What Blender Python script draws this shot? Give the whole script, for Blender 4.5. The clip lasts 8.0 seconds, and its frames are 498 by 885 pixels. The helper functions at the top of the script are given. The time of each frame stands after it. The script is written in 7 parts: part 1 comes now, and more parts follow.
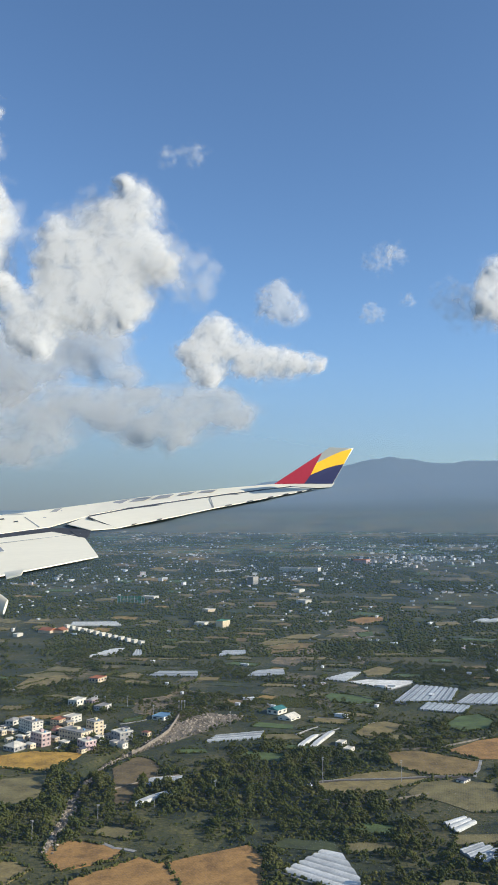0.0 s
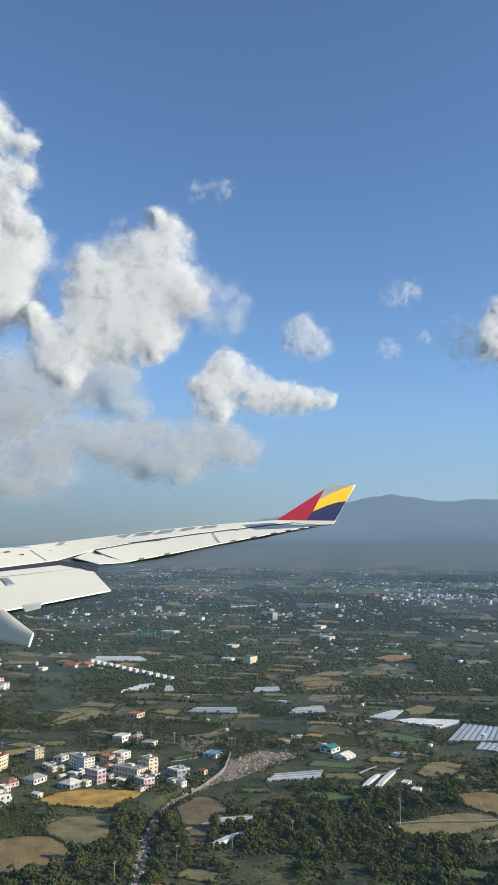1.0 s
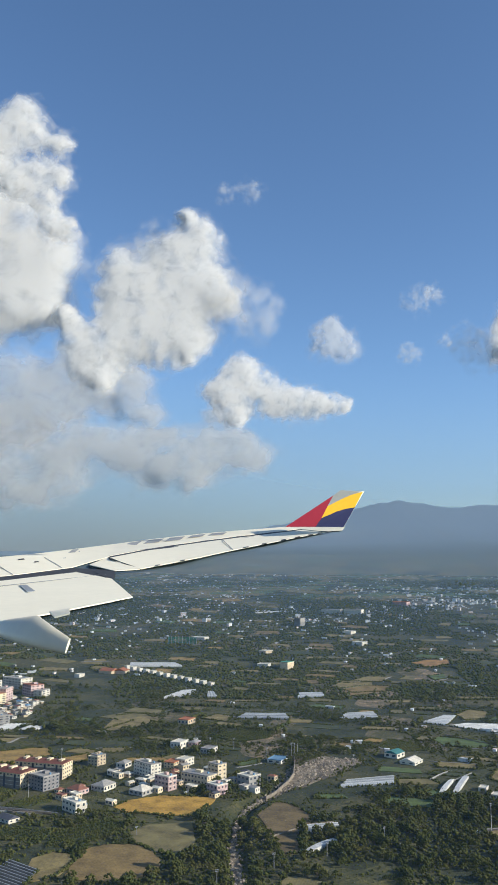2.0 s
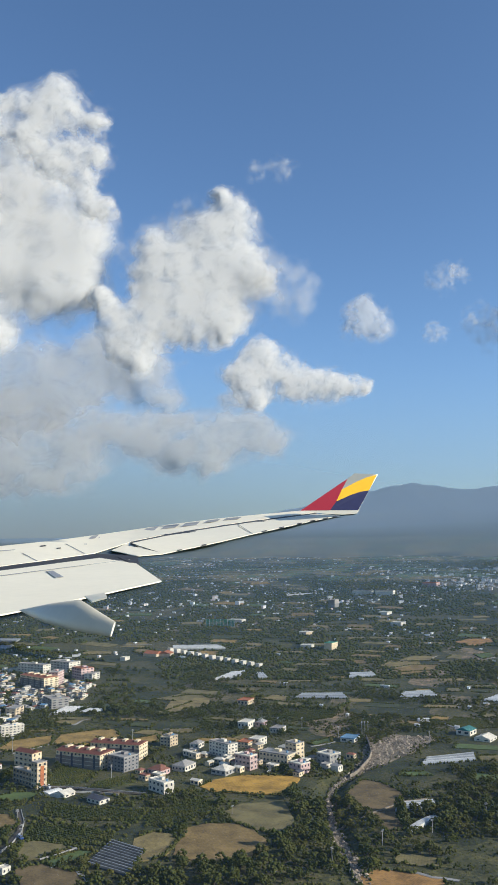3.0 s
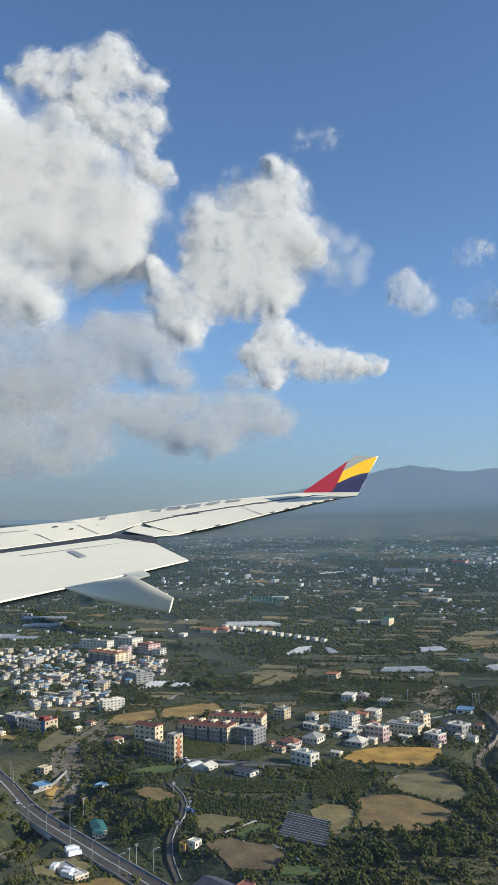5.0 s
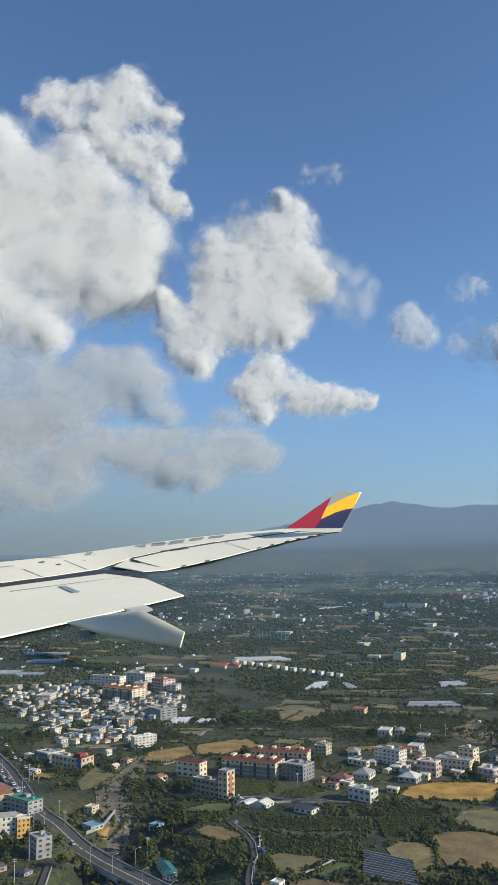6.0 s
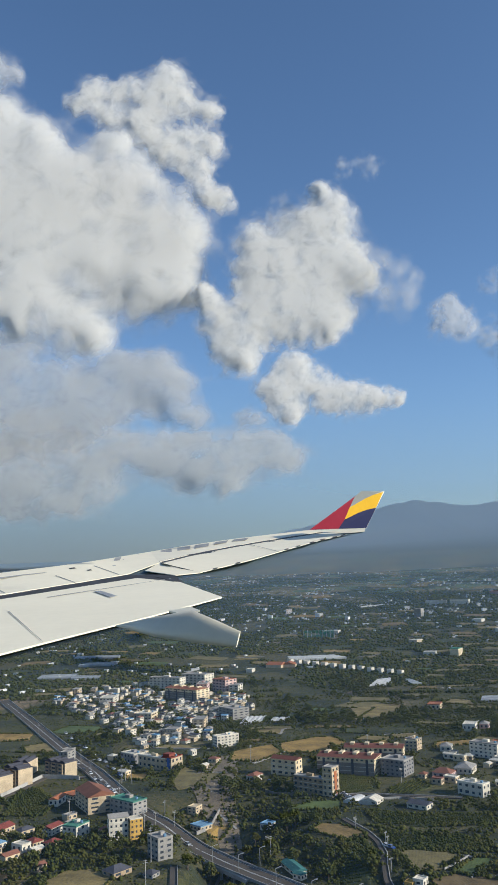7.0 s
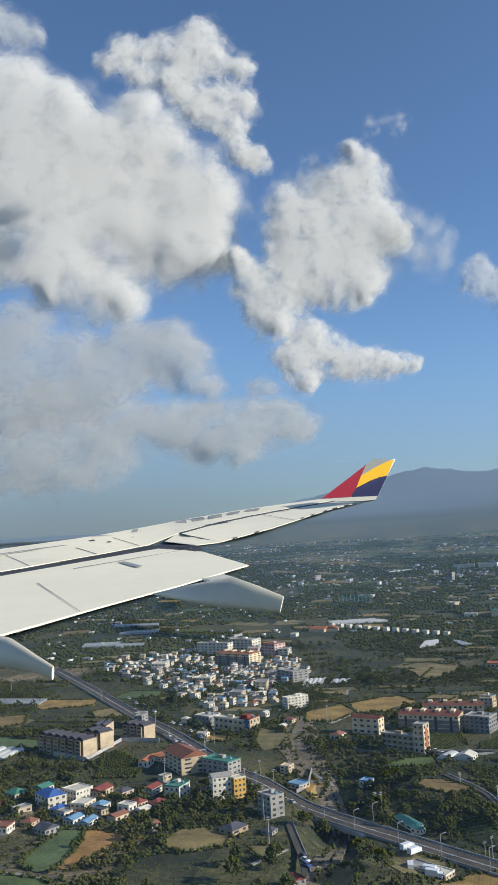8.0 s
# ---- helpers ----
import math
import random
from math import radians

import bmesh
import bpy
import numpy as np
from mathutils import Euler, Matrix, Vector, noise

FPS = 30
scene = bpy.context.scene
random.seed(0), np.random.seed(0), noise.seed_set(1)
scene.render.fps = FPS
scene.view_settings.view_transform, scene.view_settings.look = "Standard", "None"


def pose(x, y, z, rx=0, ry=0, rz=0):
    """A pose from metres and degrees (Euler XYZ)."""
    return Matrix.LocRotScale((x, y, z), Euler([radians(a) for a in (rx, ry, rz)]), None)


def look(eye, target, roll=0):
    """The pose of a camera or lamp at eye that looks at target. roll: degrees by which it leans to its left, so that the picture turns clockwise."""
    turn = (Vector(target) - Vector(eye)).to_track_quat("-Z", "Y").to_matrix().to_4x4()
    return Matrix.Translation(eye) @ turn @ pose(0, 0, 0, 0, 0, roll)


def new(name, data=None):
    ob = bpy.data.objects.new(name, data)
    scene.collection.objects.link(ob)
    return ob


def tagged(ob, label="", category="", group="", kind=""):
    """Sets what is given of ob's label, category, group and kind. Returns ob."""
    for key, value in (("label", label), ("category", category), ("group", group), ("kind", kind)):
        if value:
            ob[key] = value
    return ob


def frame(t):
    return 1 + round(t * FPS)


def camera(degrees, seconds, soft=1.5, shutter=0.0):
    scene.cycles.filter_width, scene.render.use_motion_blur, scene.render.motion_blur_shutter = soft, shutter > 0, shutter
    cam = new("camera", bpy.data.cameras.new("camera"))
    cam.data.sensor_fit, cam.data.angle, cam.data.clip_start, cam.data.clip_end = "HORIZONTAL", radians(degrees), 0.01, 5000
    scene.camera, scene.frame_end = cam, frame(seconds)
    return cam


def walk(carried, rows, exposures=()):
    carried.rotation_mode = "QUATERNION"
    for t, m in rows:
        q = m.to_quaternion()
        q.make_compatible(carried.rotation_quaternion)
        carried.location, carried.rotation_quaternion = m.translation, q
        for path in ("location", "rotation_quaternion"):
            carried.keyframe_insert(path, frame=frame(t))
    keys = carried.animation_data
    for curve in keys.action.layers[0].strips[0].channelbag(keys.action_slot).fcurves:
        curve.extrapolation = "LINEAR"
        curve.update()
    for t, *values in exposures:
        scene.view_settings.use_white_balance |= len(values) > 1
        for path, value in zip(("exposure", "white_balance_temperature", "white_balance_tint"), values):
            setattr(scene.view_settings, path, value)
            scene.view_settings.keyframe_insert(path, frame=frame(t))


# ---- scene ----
cam = camera(33.6, 8.0, soft=1.6)
METRES, EYE, TILT, LEAN, TURN = 300.0, 123.0, 5.4, 0.0, 0.0
ROWS = [
    (0.0, 0.0, 0.0, 0.0, -0.0, 0.0, -0.0),
    (0.5, -0.0636, 0.0138, -0.0076, -0.17, 1.29, -0.45),
    (1.0, -0.1271, 0.0259, -0.0152, -0.39, 2.54, -0.69),
    (1.5, -0.19, 0.0413, -0.0235, -0.43, 3.22, -0.65),
    (3.0, -0.3724, 0.0824, -0.0486, 0.09, 2.07, 0.4),
    (3.5, -0.434, 0.0977, -0.0574, 0.13, 1.37, 0.7),
    (4.0, -0.495, 0.1123, -0.0658, 0.02, 0.78, 0.88),
    (4.5, -0.5554, 0.1274, -0.0749, -0.23, 0.55, 0.82),
    (6.0, -0.7318, 0.1715, -0.1, -2.59, 3.51, 0.29),
    (6.5, -0.7899, 0.1897, -0.1101, -2.61, 4.53, 1.04),
    (7.0, -0.8472, 0.2105, -0.1197, -1.54, 3.79, 1.75),
    (7.5, -0.9042, 0.2246, -0.1281, -1.16, 2.76, 2.37),
    (8.0, -0.9606, 0.2393, -0.1351, -1.26, 1.83, 2.86),
]
walk(cam, [(t, pose(0, 0, EYE, TILT, LEAN, TURN) @ pose(METRES * x, METRES * y, METRES * z, 90 + pitch, roll, yaw)) for t, x, y, z, yaw, pitch, roll in ROWS],
     exposures=[(0.0, 0.40, 5780, 7), (3.0, 0.34, 5780, 7), (6.0, 0.25, 5780, 7), (7.0, 0.18, 5780, 7), (8.0, 0.22, 5780, 7)])

# ---- light ----
scene.cycles.transparent_max_bounces = 48
SUN_TO = Vector((0.89, -0.25, 0.40)).normalized()
world = bpy.data.worlds.new("sky")
scene.world = world
world.use_nodes = True
wn = world.node_tree.nodes
wn.clear()
sky = wn.new("ShaderNodeTexSky")
sky.sky_type = "NISHITA"
sky.sun_disc = False
sky.sun_elevation = math.asin(SUN_TO.z)
sky.sun_rotation = math.atan2(SUN_TO.x, SUN_TO.y)
sky.altitude = 1200
sky.air_density = 1.0
sky.dust_density = 0.7
sky.ozone_density = 2.4
bg = wn.new("ShaderNodeBackground")
bg.inputs["Strength"].default_value = 0.12
wo = wn.new("ShaderNodeOutputWorld")
world.node_tree.links.new(sky.outputs[0], bg.inputs[0])
world.node_tree.links.new(bg.outputs[0], wo.inputs[0])
sun = new("sun", bpy.data.lights.new("sun", "SUN"))
sun.data.energy, sun.data.angle, sun.data.color = 5.0, radians(0.6), (1.0, 0.88, 0.70)
sun.matrix_world = look(SUN_TO * 900, (0, 0, 0))


# ---- materials ----
def graph(name):
    m = bpy.data.materials.new(name)
    m.use_nodes = True
    t = m.node_tree
    t.nodes.clear()
    out = t.nodes.new("ShaderNodeOutputMaterial")
    return m, t, out


def add(t, kind, **inputs):
    n = t.nodes.new(kind)
    for k, v in inputs.items():
        n.inputs[k.replace("_", " ")].default_value = v
    return n


def rgba(c):
    return (c[0], c[1], c[2], 1.0)


def ramp(t, fac, stops):
    r = t.nodes.new("ShaderNodeValToRGB")
    e = r.color_ramp.elements
    while len(e) < len(stops):
        e.new(0.5)
    for el, (p, c) in zip(e, stops):
        el.position, el.color = p, rgba(c)
    t.links.new(fac, r.inputs[0])
    return r.outputs[0]


def surface(name, stops, coarse=0.1, fine=1.5, rough=0.8, bump=0.3, metal=0.0, vary="", spread=0.35, stripes=0.0, turn=0.0, shine=0.5):
    """A worn surface: colour from two scales of noise, with relief; vary: per object or per island."""
    m, t, out = graph(name)
    geo = t.nodes.new("ShaderNodeNewGeometry")
    n1 = add(t, "ShaderNodeTexNoise", Scale=coarse, Detail=4.0, Roughness=0.6)
    n2 = add(t, "ShaderNodeTexNoise", Scale=fine, Detail=5.0, Roughness=0.7)
    for n in (n1, n2):
        t.links.new(geo.outputs["Position"], n.inputs["Vector"])
    mix = t.nodes.new("ShaderNodeMath")
    mix.operation = "MULTIPLY_ADD"
    t.links.new(n2.outputs[0], mix.inputs[0])
    mix.inputs[1].default_value = 0.55
    half = t.nodes.new("ShaderNodeMath")
    half.operation = "MULTIPLY_ADD"
    t.links.new(n1.outputs[0], half.inputs[0])
    half.inputs[1].default_value, half.inputs[2].default_value = 0.75, -0.15
    t.links.new(half.outputs[0], mix.inputs[2])
    fac = mix.outputs[0]
    height = n2.outputs[0]
    if stripes:
        mp = t.nodes.new("ShaderNodeMapping")
        mp.inputs["Rotation"].default_value = (0, 0, radians(turn))
        t.links.new(geo.outputs["Position"], mp.inputs["Vector"])
        wv = add(t, "ShaderNodeTexWave", Scale=stripes, Distortion=1.5, Detail=2.0)
        t.links.new(mp.outputs[0], wv.inputs["Vector"])
        st = t.nodes.new("ShaderNodeMath")
        st.operation = "MULTIPLY_ADD"
        t.links.new(wv.outputs["Fac"], st.inputs[0])
        st.inputs[1].default_value = 0.06
        t.links.new(fac, st.inputs[2])
        fac = st.outputs[0]
    if vary:
        src = t.nodes.new("ShaderNodeObjectInfo").outputs["Random"] if vary == "object" else geo.outputs["Random Per Island"]
        vm = t.nodes.new("ShaderNodeMath")
        vm.operation = "MULTIPLY_ADD"
        t.links.new(src, vm.inputs[0])
        vm.inputs[1].default_value = spread
        sub = t.nodes.new("ShaderNodeMath")
        sub.operation = "SUBTRACT"
        t.links.new(fac, sub.inputs[0])
        sub.inputs[1].default_value = spread / 2
        t.links.new(sub.outputs[0], vm.inputs[2])
        fac = vm.outputs[0]
    col = ramp(t, fac, stops)
    b = add(t, "ShaderNodeBsdfPrincipled", Roughness=rough, Metallic=metal, Specular_IOR_Level=shine)
    t.links.new(col, b.inputs["Base Color"])
    if bump:
        bp = add(t, "ShaderNodeBump", Strength=bump, Distance=0.4 / fine)
        t.links.new(height, bp.inputs["Height"])
        t.links.new(bp.outputs[0], b.inputs["Normal"])
    t.links.new(b.outputs[0], out.inputs[0])
    return m


def shades(c, k=0.34):
    return [(0.34, tuple(v * (1 - k) for v in c)), (0.5, c), (0.66, tuple(min(0.9, v * (1 + k)) for v in c))]


PAINT = {
    "white": (0.60, 0.545, 0.44), "cream": (0.62, 0.50, 0.32), "beige": (0.49, 0.385, 0.25), "grey": (0.28, 0.262, 0.235),
    "pink": (0.456, 0.319, 0.289), "bluegrey": (0.215, 0.205, 0.20), "yellow": (0.532, 0.319, 0.068), "blue": (0.046, 0.106, 0.319),
    "taupe": (0.33, 0.245, 0.15), "red": (0.20, 0.046, 0.033), "brick_red": (0.135, 0.050, 0.038), "stucco_grey": (0.20, 0.165, 0.135), "terracotta": (0.23, 0.095, 0.06), "slate": (0.068, 0.068, 0.084),
    "green": (0.061, 0.190, 0.137), "lightblue": (0.15, 0.27, 0.39), "teal": (0.04, 0.15, 0.14), "orange": (0.36, 0.125, 0.05),
}
WALL = {k: surface("plaster_" + k, shades(c, 0.2), 0.25, 2.0, 0.85, 0.15, vary="object", spread=0.15) for k, c in PAINT.items()}
FIELD = {
    "stubble_gold": surface("ripe_field", shades((0.37, 0.21, 0.030), 0.48), 0.11, 0.9, 0.95, 0.3, stripes=0.25, turn=30),
    "ochre": surface("ochre_field", shades((0.26, 0.165, 0.042), 0.48), 0.11, 0.9, 0.95, 0.3, stripes=0.3, turn=20),
    "tan": surface("dry_grass_field", shades((0.188, 0.142, 0.050), 0.48), 0.11, 0.9, 0.95, 0.3, stripes=0.35, turn=60),
    "drab": surface("fallow_field", shades((0.145, 0.118, 0.044), 0.48), 0.11, 0.9, 0.95, 0.3, stripes=0.3, turn=15),
    "brown": surface("brown_field", shades((0.181, 0.120, 0.039), 0.48), 0.11, 0.9, 0.95, 0.3, stripes=0.3, turn=40),
    "soil": surface("bare_soil", shades((0.123, 0.085, 0.034), 0.48), 0.11, 0.9, 0.95, 0.3, stripes=0.4, turn=50),
    "orange": surface("ploughed_field", shades((0.275, 0.148, 0.042), 0.48), 0.11, 0.9, 0.95, 0.3, stripes=0.4, turn=35),
    "green": surface("grass_field", shades((0.072, 0.100, 0.024), 0.48), 0.11, 0.9, 0.95, 0.3, stripes=0.3, turn=25),
    "darkgreen": surface("crop_field", shades((0.042, 0.050, 0.014), 0.48), 0.11, 0.9, 0.95, 0.3, stripes=0.3, turn=70),
    "sage": surface("vegetable_field", shades((0.084, 0.114, 0.039), 0.48), 0.11, 0.9, 0.95, 0.3, stripes=0.4, turn=70),
}
LEAF = surface("foliage", [(0.25, (0.044, 0.056, 0.016)), (0.40, (0.080, 0.095, 0.023)), (0.54, (0.108, 0.113, 0.028)), (0.72, (0.155, 0.138, 0.040)), (0.95, (0.16, 0.115, 0.045))], 0.05, 2.5, 0.9, 0.3, vary="island", spread=0.18, shine=0.2)
def let_light_through(m, share):
    """Leaves pass on a part of the light that falls on them."""
    t = m.node_tree
    body = next(n for n in t.nodes if n.type == "BSDF_PRINCIPLED")
    out = next(n for n in t.nodes if n.type == "OUTPUT_MATERIAL")
    tl = t.nodes.new("ShaderNodeBsdfTranslucent")
    t.links.new(body.inputs["Base Color"].links[0].from_socket, tl.inputs["Color"])
    mx = t.nodes.new("ShaderNodeMixShader")
    mx.inputs[0].default_value = share
    t.links.new(body.outputs[0], mx.inputs[1])
    t.links.new(tl.outputs[0], mx.inputs[2])
    t.links.new(mx.outputs[0], out.inputs[0])


let_light_through(LEAF, 0.4)
TRUNK = surface("bark", shades((0.12, 0.09, 0.06)), 0.5, 4, 0.9, 0.5)
ASPHALT = surface("asphalt", shades((0.074, 0.060, 0.046), 0.3), 0.08, 2.5, 0.85, 0.2)
CONCRETE = surface("concrete", shades((0.33, 0.31, 0.28)), 0.15, 2.5, 0.85, 0.3, vary="object", spread=0.2)
LINE = surface("road_paint", shades((0.7, 0.7, 0.66), 0.15), 0.5, 4, 0.7, 0.1)
STONE = surface("river_stone", shades((0.31, 0.25, 0.18), 0.5), 0.08, 1.5, 0.9, 0.6, vary="island", spread=0.5)
GRAVEL = surface("dry_riverbed", shades((0.17, 0.135, 0.09), 0.5), 0.06, 1.2, 0.9, 0.8)
STEEL = surface("galvanised_steel", shades((0.42, 0.42, 0.42), 0.2), 0.5, 4, 0.45, 0.1, metal=0.6)
GLASS = surface("window_glass", shades((0.05, 0.06, 0.075), 0.3), 0.3, 2, 0.12, 0.0, vary="object", spread=0.3)
FILM = {
    "white": surface("white_film", shades((0.60, 0.58, 0.53), 0.2), 0.15, 1.2, 0.45, 0.3, vary="object", spread=0.2),
    "clear": surface("clouded_film", shades((0.30, 0.31, 0.31), 0.25), 0.15, 1.2, 0.35, 0.3, vary="object", spread=0.3),
    "dark": surface("shade_net", shades((0.07, 0.07, 0.065), 0.3), 0.3, 1.5, 0.8, 0.3, vary="object", spread=0.2),
}
SKIN = surface("wing_paint", shades((0.86, 0.785, 0.605), 0.04), 0.004, 0.05, 0.55, 0.02, shine=0.25)
# warm grey, darker than the wing, with the fairings' shade in the colour
SKIN_GREY_SHADE = surface("shaded_fairing_paint", shades((0.57, 0.515, 0.39), 0.06), 0.004, 0.05, 0.4, 0.03)
SEAM = surface("panel_line", shades((0.30, 0.30, 0.29), 0.2), 0.01, 0.1, 0.7, 0.0)
DARK = surface("seal_black", shades((0.03, 0.03, 0.035), 0.2), 0.01, 0.1, 0.7, 0.0)
TIP = {
    "red": surface("tip_red", shades((0.22, 0.008, 0.026), 0.08), 0.004, 0.05, 0.6, 0.0, shine=0.12),
    "yellow": surface("tip_yellow", shades((0.60, 0.345, 0.010), 0.06), 0.004, 0.05, 0.6, 0.0, shine=0.12),
    "blue": surface("tip_blue", shades((0.010, 0.014, 0.060), 0.08), 0.004, 0.05, 0.6, 0.0, shine=0.12),
    "grey": surface("tip_grey", shades((0.21, 0.22, 0.21), 0.08), 0.004, 0.05, 0.6, 0.0, shine=0.12),
}


def land_material():
    """Grass and scrub, with a patchwork of far plots and the bare upper slopes."""
    m, t, out = graph("countryside")
    geo = t.nodes.new("ShaderNodeNewGeometry")
    n1 = add(t, "ShaderNodeTexNoise", Scale=0.02, Detail=5.0, Roughness=0.6)
    n2 = add(t, "ShaderNodeTexNoise", Scale=0.5, Detail=5.0, Roughness=0.7)
    mp = t.nodes.new("ShaderNodeMapping")
    mp.inputs["Scale"].default_value = (0.017, 0.011, 0.0)
    mp.inputs["Rotation"].default_value = (0, 0, radians(24))
    vo = add(t, "ShaderNodeTexVoronoi", Scale=1.0, Randomness=0.85)
    vo.distance = "CHEBYCHEV"
    for n in (n1, n2, mp):
        t.links.new(geo.outputs["Position"], n.inputs["Vector"])
    t.links.new(mp.outputs[0], vo.inputs["Vector"])
    sep = t.nodes.new("ShaderNodeSeparateColor")
    t.links.new(vo.outputs["Color"], sep.inputs[0])
    plots = ramp(t, sep.outputs[0], [(0.0, (0.022, 0.028, 0.008)), (0.45, (0.036, 0.041, 0.011)), (0.64, (0.056, 0.056, 0.016)), (0.76, (0.076, 0.066, 0.023)), (0.86, (0.12, 0.098, 0.054)), (0.95, (0.18, 0.135, 0.078))])
    plots.node.color_ramp.interpolation = "CONSTANT"
    scrub = ramp(t, n2.outputs[0], [(0.32, (0.023, 0.030, 0.009)), (0.45, (0.050, 0.052, 0.015)), (0.55, (0.087, 0.074, 0.023)), (0.68, (0.14, 0.104, 0.041))])
    where = ramp(t, n1.outputs[0], [(0.42, (0, 0, 0)), (0.52, (1, 1, 1))])
    mix = t.nodes.new("ShaderNodeMix")
    mix.data_type = "RGBA"
    t.links.new(where, mix.inputs[0])
    t.links.new(scrub, mix.inputs[6])
    grain = ramp(t, n2.outputs[0], [(0.34, (0.5, 0.52, 0.5)), (0.5, (1, 1, 1)), (0.66, (1.7, 1.6, 1.45))])
    worn = t.nodes.new("ShaderNodeMix")
    worn.data_type, worn.blend_type = "RGBA", "MULTIPLY"
    worn.inputs[0].default_value = 1.0
    n3 = add(t, "ShaderNodeTexNoise", Scale=0.11, Detail=6.0, Roughness=0.65)
    t.links.new(geo.outputs["Position"], n3.inputs["Vector"])
    patchy = t.nodes.new("ShaderNodeMix")
    patchy.data_type, patchy.blend_type = "RGBA", "MULTIPLY"
    patchy.inputs[0].default_value = 1.0
    t.links.new(plots, patchy.inputs[6])
    t.links.new(ramp(t, n3.outputs[0], [(0.34, (0.55, 0.62, 0.6)), (0.5, (1, 1, 1)), (0.66, (2.0, 1.75, 1.6))]), patchy.inputs[7])
    t.links.new(patchy.outputs[2], worn.inputs[6])
    t.links.new(grain, worn.inputs[7])
    t.links.new(worn.outputs[2], mix.inputs[7])
    b = add(t, "ShaderNodeBsdfPrincipled", Roughness=0.95)
    bp = add(t, "ShaderNodeBump", Strength=0.5, Distance=0.8)
    t.links.new(n2.outputs[0], bp.inputs["Height"])
    t.links.new(bp.outputs[0], b.inputs["Normal"])
    t.links.new(mix.outputs[2], b.inputs["Base Color"])
    t.links.new(b.outputs[0], out.inputs[0])
    return m


def cloud_material(name="cloud_vapour", dense=0.92, frayed=1.8, start=0.24, full=2.2, stretch=(1.0, 1.0, 1.0), white=0.66):
    """White vapour, closed inside, frayed towards the rim where it thins out."""
    m, t, out = graph(name)
    at = t.nodes.new("ShaderNodeAttribute")
    at.attribute_name = "depth"
    grain = t.nodes.new("ShaderNodeAttribute")
    grain.attribute_name = "grain"
    tc = t.nodes.new("ShaderNodeTexCoord")
    mp = t.nodes.new("ShaderNodeVectorMath")
    mp.operation = "SCALE"
    t.links.new(tc.outputs["Object"], mp.inputs[0])
    t.links.new(grain.outputs["Fac"], mp.inputs["Scale"])
    n = add(t, "ShaderNodeTexNoise", Scale=1.9, Detail=9.0, Roughness=0.54, Distortion=0.9)
    st = t.nodes.new("ShaderNodeVectorMath")
    st.operation = "MULTIPLY"
    st.inputs[1].default_value = stretch
    t.links.new(mp.outputs[0], st.inputs[0])
    t.links.new(st.outputs[0], n.inputs["Vector"])
    mid = t.nodes.new("ShaderNodeMath")
    mid.operation = "MULTIPLY_ADD"
    t.links.new(n.outputs[0], mid.inputs[0])
    mid.inputs[1].default_value, mid.inputs[2].default_value = frayed, -0.5 * frayed
    ad = t.nodes.new("ShaderNodeMath")
    ad.operation = "MULTIPLY_ADD"
    t.links.new(at.outputs["Fac"], ad.inputs[0])
    ad.inputs[1].default_value = 2.2
    t.links.new(mid.outputs[0], ad.inputs[2])
    thick = add(t, "ShaderNodeMapRange")
    thick.interpolation_type = "SMOOTHSTEP"
    for k, v in (("From Min", start), ("From Max", full), ("To Min", 0.0), ("To Max", dense)):
        thick.inputs[k].default_value = v
    t.links.new(ad.outputs[0], thick.inputs["Value"])
    d = add(t, "ShaderNodeBsdfDiffuse", Color=(white, white * 0.985, white * 0.955, 1))
    tl = add(t, "ShaderNodeBsdfTranslucent", Color=(0.90, 0.90, 0.90, 1))
    # shading normals blended with a fixed tilt that brightens and evens the slopes
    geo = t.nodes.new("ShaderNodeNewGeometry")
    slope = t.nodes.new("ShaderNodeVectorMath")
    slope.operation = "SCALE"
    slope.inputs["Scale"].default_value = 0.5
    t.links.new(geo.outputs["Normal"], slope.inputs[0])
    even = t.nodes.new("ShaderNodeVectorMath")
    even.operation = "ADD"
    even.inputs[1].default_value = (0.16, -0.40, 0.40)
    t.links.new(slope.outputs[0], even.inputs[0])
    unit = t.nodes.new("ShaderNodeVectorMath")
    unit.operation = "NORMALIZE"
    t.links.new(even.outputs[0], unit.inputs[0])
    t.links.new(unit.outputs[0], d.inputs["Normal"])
    body = t.nodes.new("ShaderNodeMixShader")
    body.inputs[0].default_value = 0.36
    t.links.new(d.outputs[0], body.inputs[1])
    t.links.new(tl.outputs[0], body.inputs[2])
    clear = t.nodes.new("ShaderNodeBsdfTransparent")
    mx = t.nodes.new("ShaderNodeMixShader")
    t.links.new(thick.outputs[0], mx.inputs[0])
    t.links.new(clear.outputs[0], mx.inputs[1])
    t.links.new(body.outputs[0], mx.inputs[2])
    t.links.new(mx.outputs[0], out.inputs[0])
    return m


